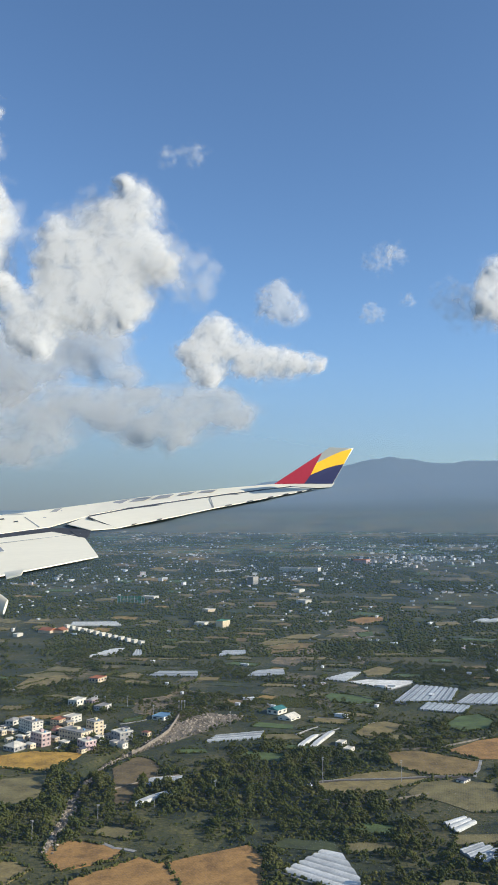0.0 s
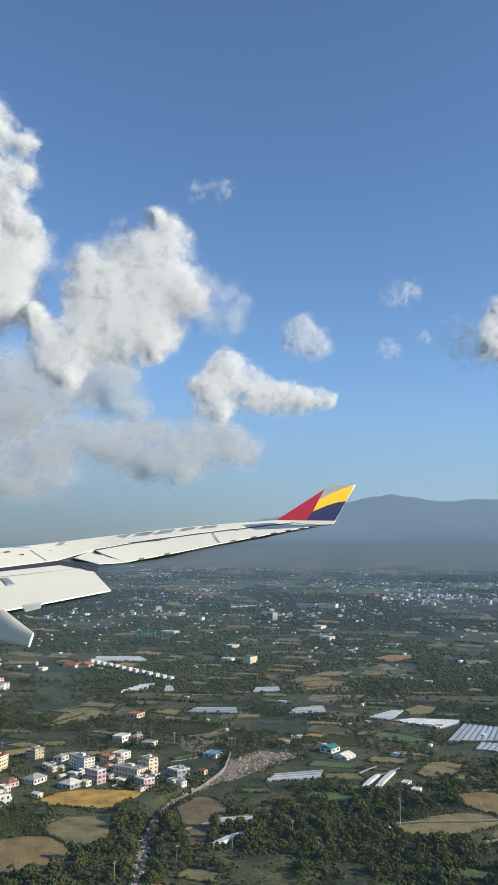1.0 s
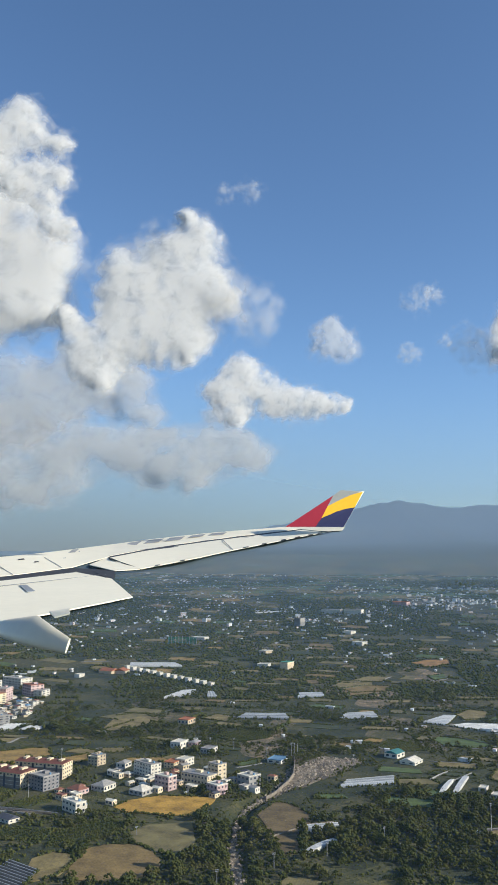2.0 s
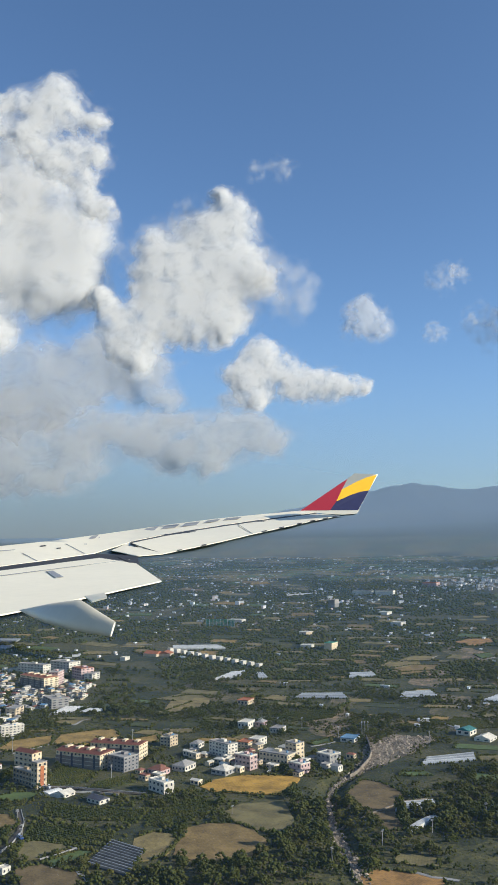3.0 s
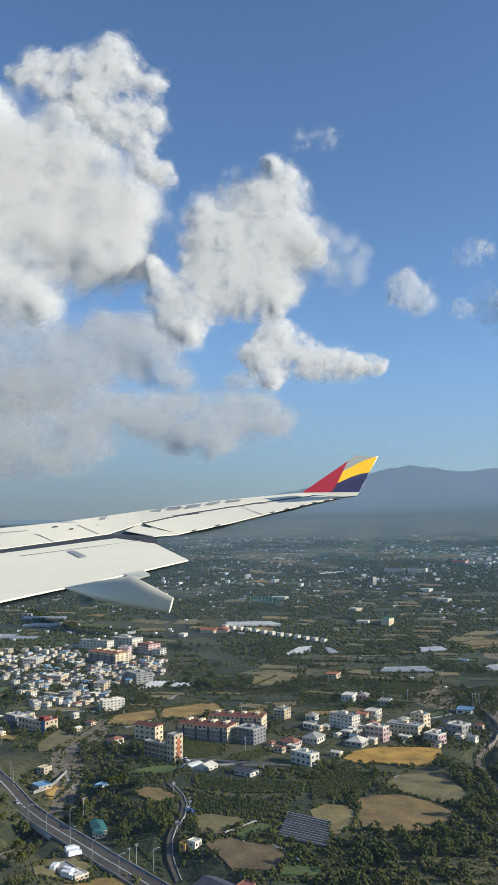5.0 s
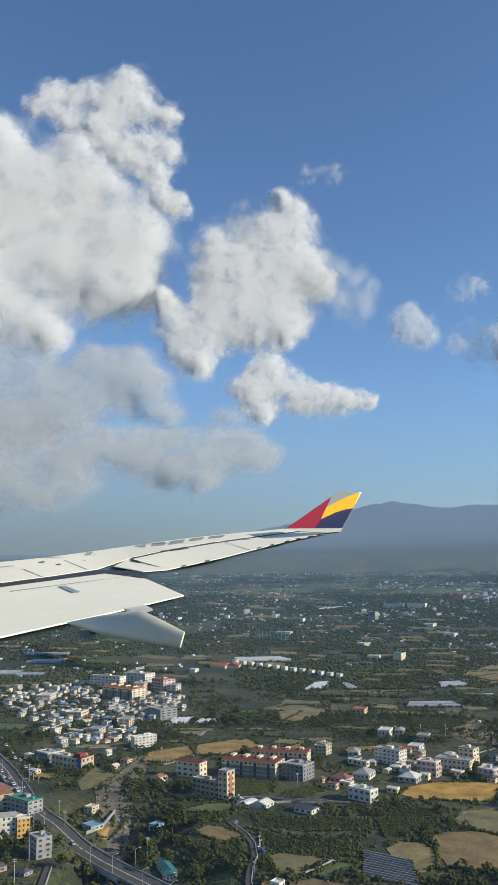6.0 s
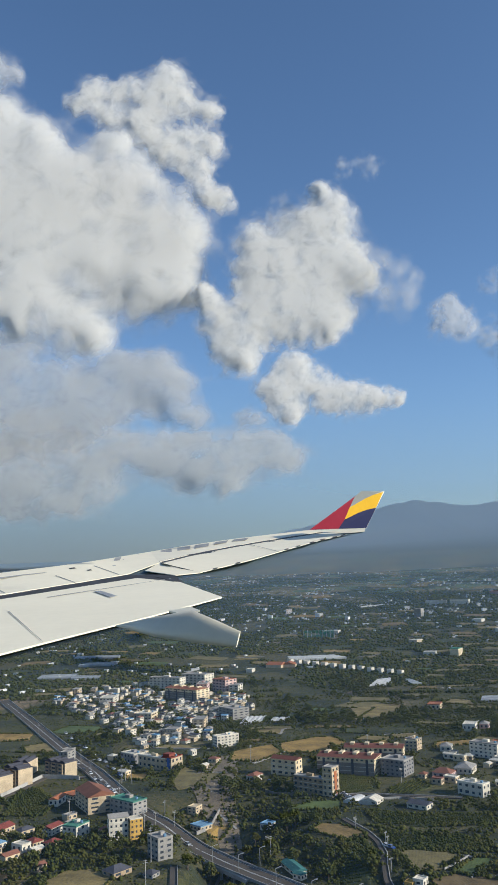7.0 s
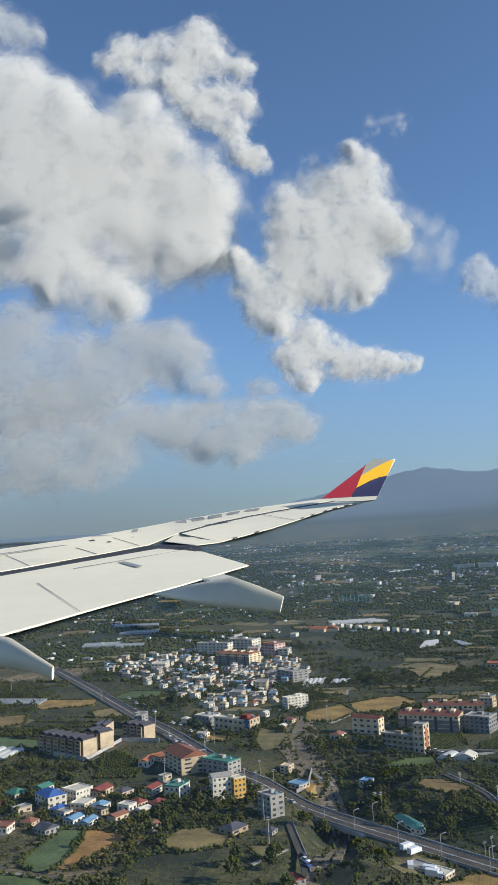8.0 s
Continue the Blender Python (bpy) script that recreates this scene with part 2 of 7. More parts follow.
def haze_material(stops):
    """Haze painted onto a sheet; (distance, share that the sheet covers, tint)."""
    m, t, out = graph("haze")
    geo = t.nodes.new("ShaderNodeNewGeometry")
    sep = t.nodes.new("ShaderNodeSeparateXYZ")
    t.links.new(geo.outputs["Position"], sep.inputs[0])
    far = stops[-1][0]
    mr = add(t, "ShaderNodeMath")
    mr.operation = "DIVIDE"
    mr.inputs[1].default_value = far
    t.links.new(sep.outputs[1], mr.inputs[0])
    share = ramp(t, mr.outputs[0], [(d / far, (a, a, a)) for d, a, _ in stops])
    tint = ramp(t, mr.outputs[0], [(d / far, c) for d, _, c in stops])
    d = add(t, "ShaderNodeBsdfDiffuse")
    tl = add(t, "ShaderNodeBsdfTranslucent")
    # a fixed normal keeps the land's slopes from lighting or shading the sheet
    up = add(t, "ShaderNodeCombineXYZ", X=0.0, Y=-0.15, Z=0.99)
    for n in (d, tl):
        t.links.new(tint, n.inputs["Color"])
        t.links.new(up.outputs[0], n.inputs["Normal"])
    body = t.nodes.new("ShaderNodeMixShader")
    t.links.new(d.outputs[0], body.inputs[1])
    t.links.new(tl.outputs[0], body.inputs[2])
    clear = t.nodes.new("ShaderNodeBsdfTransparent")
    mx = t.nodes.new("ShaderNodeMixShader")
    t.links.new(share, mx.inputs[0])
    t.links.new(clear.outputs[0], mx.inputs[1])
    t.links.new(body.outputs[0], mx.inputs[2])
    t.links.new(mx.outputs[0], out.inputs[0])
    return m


# painted haze tints; the darker low one also stands in for cloud shade
LOW_HAZE_SHADE, MID_HAZE, HIGH_HAZE = (0.25, 0.40, 0.58), (0.40, 0.54, 0.68), (0.43, 0.57, 0.73)
HAZE = haze_material([(150, 0.03, LOW_HAZE_SHADE), (480, 0.06, LOW_HAZE_SHADE), (900, 0.13, LOW_HAZE_SHADE), (1300, 0.24, LOW_HAZE_SHADE), (1700, 0.35, LOW_HAZE_SHADE), (2200, 0.47, MID_HAZE), (2700, 0.59, MID_HAZE), (3300, 0.72, HIGH_HAZE), (4000, 0.82, HIGH_HAZE), (4700, 0.86, HIGH_HAZE)])


# haze painted on a sheet, which dims the sky low over the horizon
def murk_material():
    m, t, out = graph("painted_murk")
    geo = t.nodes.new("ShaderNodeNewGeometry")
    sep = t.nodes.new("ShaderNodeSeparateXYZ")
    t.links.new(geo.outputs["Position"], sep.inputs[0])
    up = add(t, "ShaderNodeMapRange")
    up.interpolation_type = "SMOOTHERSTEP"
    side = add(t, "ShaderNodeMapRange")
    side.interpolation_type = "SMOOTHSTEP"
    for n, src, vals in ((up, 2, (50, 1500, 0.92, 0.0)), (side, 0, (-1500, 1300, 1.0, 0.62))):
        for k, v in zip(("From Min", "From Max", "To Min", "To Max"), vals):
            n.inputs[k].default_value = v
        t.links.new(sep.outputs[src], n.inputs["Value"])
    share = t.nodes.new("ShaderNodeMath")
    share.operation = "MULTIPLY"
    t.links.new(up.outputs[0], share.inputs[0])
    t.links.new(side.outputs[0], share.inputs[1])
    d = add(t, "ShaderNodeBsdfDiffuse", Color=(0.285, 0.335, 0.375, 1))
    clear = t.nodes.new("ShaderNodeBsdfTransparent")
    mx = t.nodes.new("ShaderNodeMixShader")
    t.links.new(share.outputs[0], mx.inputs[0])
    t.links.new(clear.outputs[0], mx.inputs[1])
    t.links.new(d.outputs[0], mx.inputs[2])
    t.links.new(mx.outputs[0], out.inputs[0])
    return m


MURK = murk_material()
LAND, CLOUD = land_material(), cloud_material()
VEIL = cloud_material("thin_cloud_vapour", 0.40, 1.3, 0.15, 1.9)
# lower white here puts the dimming by haze into the bank's colour
BANK = cloud_material("layered_hazed_vapour", 0.6, 2.0, 0.35, 2.1, (0.6, 1.0, 0.9), 0.44)


# ---- mesh helpers ----
def mesh_object(name, verts, faces, material, parent=None, smooth=False, label=""):
    me = bpy.data.meshes.new(name)
    me.from_pydata([tuple(v) for v in verts], [], faces)
    me.materials.append(material)
    if smooth:
        me.polygons.foreach_set("use_smooth", [True] * len(me.polygons))
    ob = new(name, me)
    if parent:
        ob.parent = parent
    if label:
        ob["label"] = label
    return ob


def shared(name, me, parent, m, label=""):
    ob = new(name, me)
    ob.parent = parent
    ob.matrix_basis = m
    if label:
        ob["label"] = label
    return ob


def box_data(x0, x1, y0, y1, z0, z1):
    v = [(x, y, z) for z in (z0, z1) for y in (y0, y1) for x in (x0, x1)]
    f = [(0, 2, 3, 1), (4, 5, 7, 6), (0, 1, 5, 4), (1, 3, 7, 5), (3, 2, 6, 7), (2, 0, 4, 6)]
    return v, f


def joined(*pieces):
    verts, faces = [], []
    for v, f in pieces:
        n = len(verts)
        verts += v
        faces += [tuple(i + n for i in q) for q in f]
    return verts, faces


def tube_data(r0, r1, z0, z1, n=6, x=0.0, y=0.0):
    v = [(x + r * math.cos(6.2832 * i / n), y + r * math.sin(6.2832 * i / n), z) for r, z in ((r0, z0), (r1, z1)) for i in range(n)]
    return v, [(i, (i + 1) % n, n + (i + 1) % n, n + i) for i in range(n)] + [tuple(range(n))[::-1], tuple(range(n, 2 * n))]


PROFILE_Y = [0, 760, 900, 1060, 1485, 2000, 2500, 3200, 4000, 6000]
PROFILE_Z = [0, 0, 7, 18, 50, 92, 138, 200, 270, 270]


# the main road runs through a hollow some metres below the plain
HOLLOW = [([(-264, 445), (-257, 405), (-250, 370), (-236, 340), (-221, 318), (-205, 290)], 14.0, 14.0, 4.0)]
RAVINES = [([(-48, 477), (-63, 458), (-73, 440), (-78, 412), (-79, 383), (-77, 358), (-76, 345)], 2.6, 5.0, 2.8),
           ([(-258, 416), (-255, 382), (-260, 354), (-267, 327), (-271, 305), (-273, 279)], 4.5, 6.0, 4.2)]


def sunk(px, py, cuts=RAVINES + HOLLOW):
    """How far the hollow of the main road and the ravines of the two streams lie below the plain."""
    px, py = np.atleast_1d(np.asarray(px, float)), np.atleast_1d(np.asarray(py, float))
    down = np.zeros(px.shape)
    for pts, half, bank, deep in cuts:
        near = np.full(px.shape, 1e9)
        for (x0, y0), (x1, y1) in zip(pts, pts[1:]):
            dx, dy = x1 - x0, y1 - y0
            u = np.clip(((px - x0) * dx + (py - y0) * dy) / (dx * dx + dy * dy), 0, 1)
            near = np.minimum(near, np.hypot(px - x0 - u * dx, py - y0 - u * dy))
        f = np.clip((half + bank - near) / bank, 0, 1)
        f *= np.clip((pts[0][1] - py) / 25, 0, 1) * np.clip((py - pts[-1][1] + 8) / 20, 0, 1)
        down += deep * f * f * (3 - 2 * f)
    return down


def ground_z(x, y):
    z = plain_z(x, y)
    if 260 < y < 480 and -300 < x < -40:
        z -= float(sunk(x, y, RAVINES)[0])
    return z


def plain_z(x, y):
    z = float(np.interp(y, PROFILE_Y, PROFILE_Z))
    if 260 < y < 480 and -310 < x < -170:
        z -= float(sunk(x, y, HOLLOW)[0])
    if 1150 < y <= 2400:
        z += noise.fractal((x * 0.004, y * 0.004, 1.0), 1.0, 2.0, 3) * min(5.0, (y - 1150) * 0.02)
    return z


def inside(px, py, poly):
    """Which of the points lie in the polygon."""
    hit = np.zeros(px.shape, bool)
    n = len(poly)
    for i in range(n):
        (x0, y0), (x1, y1) = poly[i][:2], poly[i - 1][:2]
        cross = (y0 > py) != (y1 > py)
        hit ^= cross & (px < (x1 - x0) * (py - y0) / ((y1 - y0) or 1e-9) + x0)
    return hit


KEEP_CLEAR, STRIPS, ROWED = [], [], []


# ---- the land ----
RIDGE = [(-4200, 118), (-1900, 112), (-1353, 124), (-1123, 138), (-893, 172), (-618, 212), (-341, 252), (-126, 289), (89, 329), (367, 381), (522, 418), (614, 443), (676, 461), (754, 472), (815, 456), (923, 443), (1077, 437), (1232, 447), (1362, 443), (1700, 420), (4200, 300)]


CREST = 4650.0


def land_height(x, y):
    """The plain, and beyond it the mountain that swells up to its crest line."""
    if y <= 2400:
        return ground_z(x, y)
    base = float(np.interp(min(y, 2500), PROFILE_Y, PROFILE_Z))
    crest = float(np.interp(x, [-130 + (r[0] + 130) * 1.0336 for r in RIDGE], [108 + (r[1] - 108) * 1.0336 for r in RIDGE]))
    s = min(1.0, max(0.0, (y - 2500) / (CREST - 2500)))
    s = 0.45 * s + 0.55 * s ** 3
    z = base + (crest - base) * s
    z += (noise.fractal((x * 0.006, 7.7, 1.3), 0.8, 2.0, 5) * 9.0 + noise.fractal((x * 0.03, 2.7, 1.3), 0.8, 2.0, 3) * 3.0) * s ** 9
    return z if y <= CREST else crest - (y - CREST) * 0.4


def build_ground():
    ys = np.concatenate([np.linspace(-1500, 150, 12), np.linspace(180, 262, 9), np.linspace(266, 482, 73), np.linspace(490, 1100, 62), np.linspace(1120, 2600, 75), np.linspace(2660, 3900, 24), np.linspace(3930, CREST, 37), np.linspace(4700, 4950, 4)])
    xs = np.unique(np.concatenate([np.linspace(-4200, -1500, 14), np.linspace(-1450, 1650, 240), np.linspace(-304, -190, 47), np.linspace(-110, -40, 29), np.linspace(1750, 4200, 14)]))
    verts = [(x, y, land_height(x, y)) for y in ys for x in xs]
    w = len(xs)
    faces = [(j * w + i, j * w + i + 1, (j + 1) * w + i + 1, (j + 1) * w + i) for j in range(len(ys) - 1) for i in range(w - 1)]
    ob = mesh_object("ground", verts, faces, LAND, smooth=True)
    tagged(ob, "green and brown countryside rising to a broad hazy mountain", "ground", kind="structure")


build_ground()


AIR_Y, AIR_Z = [0, 2050, 2100, 2150, 2450, 3100, 3700, 3950, 4300], [6, 6, 8, 9.5, 13, 17, 13, 8, 2]


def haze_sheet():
    """One sheet of painted haze that lies over the land, thicker with distance."""
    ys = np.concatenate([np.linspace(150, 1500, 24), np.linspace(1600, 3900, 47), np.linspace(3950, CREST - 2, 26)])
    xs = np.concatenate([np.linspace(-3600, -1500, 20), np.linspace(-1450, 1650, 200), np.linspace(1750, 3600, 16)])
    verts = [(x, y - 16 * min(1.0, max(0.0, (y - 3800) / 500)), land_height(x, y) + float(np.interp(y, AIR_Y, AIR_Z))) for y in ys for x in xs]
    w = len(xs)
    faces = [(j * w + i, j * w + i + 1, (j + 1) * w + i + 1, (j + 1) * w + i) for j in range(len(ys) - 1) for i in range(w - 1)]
    ob = mesh_object("painted_haze_layer", verts, faces, HAZE, smooth=True)
    tagged(ob, "thin bluish sheet of painted haze over the distant land", "haze", kind="structure")


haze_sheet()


def far_haze_sheet():
    """Upright sheet beyond the mountain; paints grey-blue horizon murk, thinning out with height."""
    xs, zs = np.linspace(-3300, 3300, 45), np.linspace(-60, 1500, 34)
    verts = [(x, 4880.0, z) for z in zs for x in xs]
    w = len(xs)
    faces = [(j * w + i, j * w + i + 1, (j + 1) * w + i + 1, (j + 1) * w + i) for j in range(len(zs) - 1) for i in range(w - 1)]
    ob = mesh_object("painted_horizon_haze", verts, faces, MURK)
    tagged(ob, "grey-blue sheet of painted murk low over the horizon", "haze", kind="structure")


far_haze_sheet()


def field(kind, poly):
    """A tilled plot with uneven borders, a little proud of the land."""
    pts = []
    n = len(poly)
    for i in range(n):
        (x0, y0), (x1, y1) = poly[i], poly[(i + 1) % n]
        for k in range(4):
            f = k / 4
            x, y = x0 + (x1 - x0) * f, y0 + (y1 - y0) * f
            pts.append((x + random.uniform(-0.5, 0.5), y + random.uniform(-0.5, 0.5)))
    cx, cy = sum(p[0] for p in pts) / len(pts), sum(p[1] for p in pts) / len(pts)
    k = len(pts)
    verts = [(x, y, ground_z(x, y) + 0.25) for x, y in pts] + [(x, y, ground_z(x, y) - 0.6) for x, y in pts]
    verts.append((cx, cy, ground_z(cx, cy) + 0.3))
    faces = [(i, (i + 1) % k, 2 * k) for i in range(k)] + [(k + i, k + (i + 1) % k, (i + 1) % k, i) for i in range(k)]
    words = {"stubble_gold": "golden ripe crop field bordered by trees", "ochre": "ochre dry grass field", "tan": "tan dry grass plot among hedges", "drab": "fallow olive-brown field", "brown": "brown fallow field with faint furrows", "soil": "bare dark soil plot", "orange": "ploughed orange-brown field", "green": "green grass field", "darkgreen": "dark green crop field", "sage": "pale grey-green vegetable field"}
    ob = mesh_object("field", verts, faces, FIELD[kind])
    tagged(ob, words[kind], "field", "fields", "structure")
    KEEP_CLEAR.append(poly)
    if kind == "darkgreen":
        ROWED.append(poly)


def ribbon(pts, widths, lift, height=ground_z):
    verts, faces = [], []
    n = len(pts)
    fine = []
    for i in range(n - 1):
        for k in range(5):
            f = k / 5
            s = f * f * (3 - 2 * f)
            fine.append((pts[i][0] + (pts[i + 1][0] - pts[i][0]) * f, pts[i][1] + (pts[i + 1][1] - pts[i][1]) * f, widths[i] + (widths[i + 1] - widths[i]) * s))
    fine.append((*pts[-1][:2], widths[-1]))
    for i, (x, y, w) in enumerate(fine):
        a, b = fine[max(0, i - 1)], fine[min(len(fine) - 1, i + 1)]
        dx, dy = b[0] - a[0], b[1] - a[1]
        ln = math.hypot(dx, dy) or 1
        nx, ny = -dy / ln, dx / ln
        z = height(x, y) + lift
        for s in (-0.5, -0.25, 0.25, 0.5):
            verts.append((x + nx * w * s, y + ny * w * s, z))
        for s in (-0.5, 0.5):
            verts.append((x + nx * w * s, y + ny * w * s, z - lift - 0.6))
        if i:
            p, q = (i - 1) * 6, i * 6
            faces += [(p + k, p + k + 1, q + k + 1, q + k) for k in range(3)]
            faces += [(p + 4, p, q, q + 4), (p + 3, p + 5, q + 5, q + 3)]
    return verts, faces, fine


def road(name, pts, w):
    """A strip of worn asphalt; main roads have lines and parapets, lanes a low pale wall along one side."""
    v, f, fine = ribbon(pts, [w] * len(pts), 0.4, plain_z)
    ob = mesh_object("road", v, f, ASPHALT)
    big = w > 6
    tagged(ob, "wide grey asphalt road with white lane lines" if big else "narrow grey country lane beside a low wall", "road", kind="structure")
    STRIPS.append(([(x, y) for x, y, _ in fine], w * 0.5 + 1.2))
    if big:
        for off in (-0.44, -0.02, 0.02, 0.44):
            lv, lf, _ = ribbon([(x, y) for x, y, _ in fine], [0.11] * len(fine), 0.41, plain_z)
            moved = []
            for i, p in enumerate(lv):
                a, b = fine[max(0, min(len(fine) - 2, i // 30))][:2], fine[min(len(fine) - 1, i // 30 + 1)][:2]
                dx, dy = b[0] - a[0], b[1] - a[1]
                ln = math.hypot(dx, dy) or 1
                moved.append((p[0] - dy / ln * w * off, p[1] + dx / ln * w * off, p[2] + 0.02))
            mesh_object("lane_line", moved, lf, LINE, ob)
    if w != 4.0:
        for off in (-0.52, 0.52) if big else (0.56,):
            verts, faces = [], []
            for i, (x, y, _) in enumerate(fine):
                a, b = fine[max(0, i - 1)], fine[min(len(fine) - 1, i + 1)]
                dx, dy = b[0] - a[0], b[1] - a[1]
                ln = math.hypot(dx, dy) or 1
                nx, ny = -dy / ln, dx / ln
                z = plain_z(x, y)
                for s, h in ((-0.12, -0.4), (-0.12, 0.95 if big else 0.7), (0.12, 0.95 if big else 0.7), (0.12, -0.4)):
                    verts.append((x + nx * (w * off + s), y + ny * (w * off + s), z + h))
                if i:
                    p = (i - 1) * 4
                    faces += [(p, p + 1, p + 5, p + 4), (p + 1, p + 2, p + 6, p + 5), (p + 2, p + 3, p + 7, p + 6)]
            mesh_object("parapet", verts, faces, CONCRETE, ob, label="low concrete parapet")
    return ob


def riverbed(pts, stones=3.2):
    """A dry stony bed with boulders of all sizes."""
    v, f, fine = ribbon([(x, y) for x, y, _ in pts], [w for *_, w in pts], 0.25)
    ob = mesh_object("riverbed", v, f, GRAVEL)
    tagged(ob, "dry stony riverbed littered with pale boulders", "riverbed", kind="structure")
    for (x0, y0, w0), (x1, y1, w1) in zip(fine, fine[1:]):
        STRIPS.append(([(x0, y0), (x1, y1)], (w0 + w1) * (0.2 if stones > 2 else 0.08)))
    verts, faces = [], []
    rnd = random.Random(len(pts))
    for x, y, w in fine:
        for _ in range(int(w * stones)):
            bx, by = x + rnd.uniform(-0.5, 0.5) * w, y + rnd.uniform(-2.5, 2.5)
            r = rnd.choice((0.25, 0.3, 0.4, 0.5, 0.8)) * rnd.uniform(0.7, 1.3) * (1.0 if stones > 2 else 0.45)
            z = ground_z(bx, by) + 0.2
            k = len(verts)
            ring = [rnd.uniform(0.7, 1.2) for _ in range(5)]
            verts += [(bx + r * ring[i] * math.cos(i * 1.2566), by + r * ring[i] * math.sin(i * 1.2566), z) for i in range(5)]
            verts += [(bx + 0.6 * r * ring[i] * math.cos(i * 1.2566 + 0.4), by + 0.6 * r * ring[i] * math.sin(i * 1.2566 + 0.4), z + r * rnd.uniform(0.6, 1.0)) for i in range(5)]
            faces += [(k + i, k + (i + 1) % 5, k + 5 + (i + 1) % 5, k + 5 + i) for i in range(5)] + [tuple(range(k + 5, k + 10))]
    tagged(mesh_object("boulders", verts, faces, STONE), "pale grey boulders strewn over the dry riverbed", "boulders", kind="stuff")


field('stubble_gold', [(-137, 434), (-131, 446), (-117, 454), (-95, 453), (-88, 448), (-91, 438), (-94, 430), (-99, 420), (-116, 423), (-130, 426)])
field('drab', [(-125, 394), (-118, 407), (-98, 411), (-95, 391), (-95, 377), (-101, 368), (-111, 373), (-122, 385)])
field('brown', [(-138, 376), (-131, 381), (-118, 381), (-113, 376), (-106, 361), (-108, 349), (-119, 337), (-131, 340), (-141, 344), (-141, 357)])
field('tan', [(-158, 364), (-151, 372), (-143, 369), (-141, 358), (-144, 345), (-151, 340), (-156, 340)])
field('soil', [(-68, 424), (-59, 445), (-50, 440), (-42, 421), (-47, 399), (-51, 391), (-51, 372), (-58, 371)])
field('orange', [(-76, 317), (-75, 326), (-68, 331), (-54, 327), (-47, 323), (-49, 312), (-59, 307), (-66, 303), (-72, 309)])
field('orange', [(-62, 295), (-49, 307), (-40, 315), (-31, 310), (-23, 292), (-20, 279), (-59, 279)])
field('orange', [(-30, 310), (-0, 327), (6, 315), (5, 292), (3, 279), (-19, 279)])
field('tan', [(31, 401), (43, 408), (55, 416), (69, 420), (81, 415), (88, 408), (78, 399), (65, 392), (46, 385), (36, 387)])
field('drab', [(72, 387), (81, 402), (97, 407), (116, 399), (109, 362), (95, 361), (84, 376), (74, 379)])
field('brown', [(72, 451), (91, 456), (106, 445), (118, 435), (110, 413), (92, 411), (78, 422), (72, 435)])
field('orange', [(106, 456), (130, 477), (148, 486), (136, 440), (119, 440)])
field('tan', [(60, 491), (72, 514), (83, 522), (95, 511), (85, 494), (67, 481)])
field('green', [(117, 511), (131, 533), (147, 540), (152, 518), (144, 504), (125, 495)])
field('green', [(53, 595), (60, 604), (86, 591), (87, 573), (75, 568), (57, 576)])
field('darkgreen', [(13, 571), (23, 593), (40, 582), (41, 561), (18, 556)])
field('tan', [(92, 688), (110, 714), (122, 701), (113, 676), (93, 664)])
field('tan', [(8, 819), (22, 845), (50, 842), (47, 819), (27, 806)])
field('brown', [(15, 795), (32, 806), (48, 806), (43, 785), (23, 775)])
field('orange', [(111, 949), (130, 966), (154, 969), (152, 946), (124, 923)])
field('green', [(111, 875), (130, 885), (128, 860), (113, 851)])
field('tan', [(-174, 624), (-171, 671), (-151, 686), (-143, 669), (-153, 635), (-163, 608)])
field('drab', [(-172, 676), (-163, 714), (-137, 701), (-138, 683), (-157, 688)])
field('ochre', [(-257, 510), (-254, 533), (-233, 547), (-228, 524), (-242, 505)])
field('ochre', [(-229, 522), (-228, 549), (-208, 562), (-197, 562), (-192, 545), (-209, 522)])
field('brown', [(-227, 389), (-222, 396), (-215, 394), (-208, 383), (-209, 375), (-216, 375)])
field('soil', [(-196, 333), (-187, 338), (-172, 330), (-167, 320), (-174, 309), (-187, 312)])
field('green', [(-187, 340), (-176, 352), (-170, 349), (-182, 334)])
field('green', [(-235, 416), (-222, 428), (-211, 426), (-212, 417), (-222, 414)])
field('darkgreen', [(-237, 405), (-222, 412), (-213, 414), (-213, 403), (-227, 399)])
field('darkgreen', [(-214, 441), (-210, 476), (-191, 461), (-192, 443), (-204, 436)])
field('darkgreen', [(-203, 412), (-187, 403), (-157, 398), (-159, 386), (-184, 386), (-202, 393)])
field('darkgreen', [(-202, 389), (-196, 380), (-166, 369), (-167, 360), (-179, 357), (-201, 365)])
field('darkgreen', [(-155, 396), (-136, 415), (-127, 410), (-129, 396), (-145, 379), (-155, 377)])
field('drab', [(-201, 361), (-188, 364), (-180, 355), (-190, 343), (-198, 341)])
field('darkgreen', [(-185, 446), (-172, 456), (-168, 443), (-179, 432), (-189, 434)])
field('darkgreen', [(-352, 464), (-345, 468), (-330, 440), (-333, 422), (-348, 424)])
field('ochre', [(-265.0, 420.8), (-259.8, 423.9), (-255.6, 413.5), (-259.8, 402.0), (-265.0, 402.0)])
field('ochre', [(-183, 535), (-170, 547), (-166, 531), (-175, 520)])
field('tan', [(-173, 619), (-156, 658), (-137, 666), (-139, 645), (-155, 622), (-169, 611)])
field('drab', [(-185, 668), (-169, 689), (-143, 681), (-152, 665), (-168, 659)])
field('tan', [(-107, 666), (-95, 685), (-83, 676), (-86, 654)])
field('darkgreen', [(-95, 599), (-73, 624), (-55, 616), (-58, 596), (-78, 584)])
field('green', [(-80, 522), (-65, 536), (-65, 524), (-75, 516)])
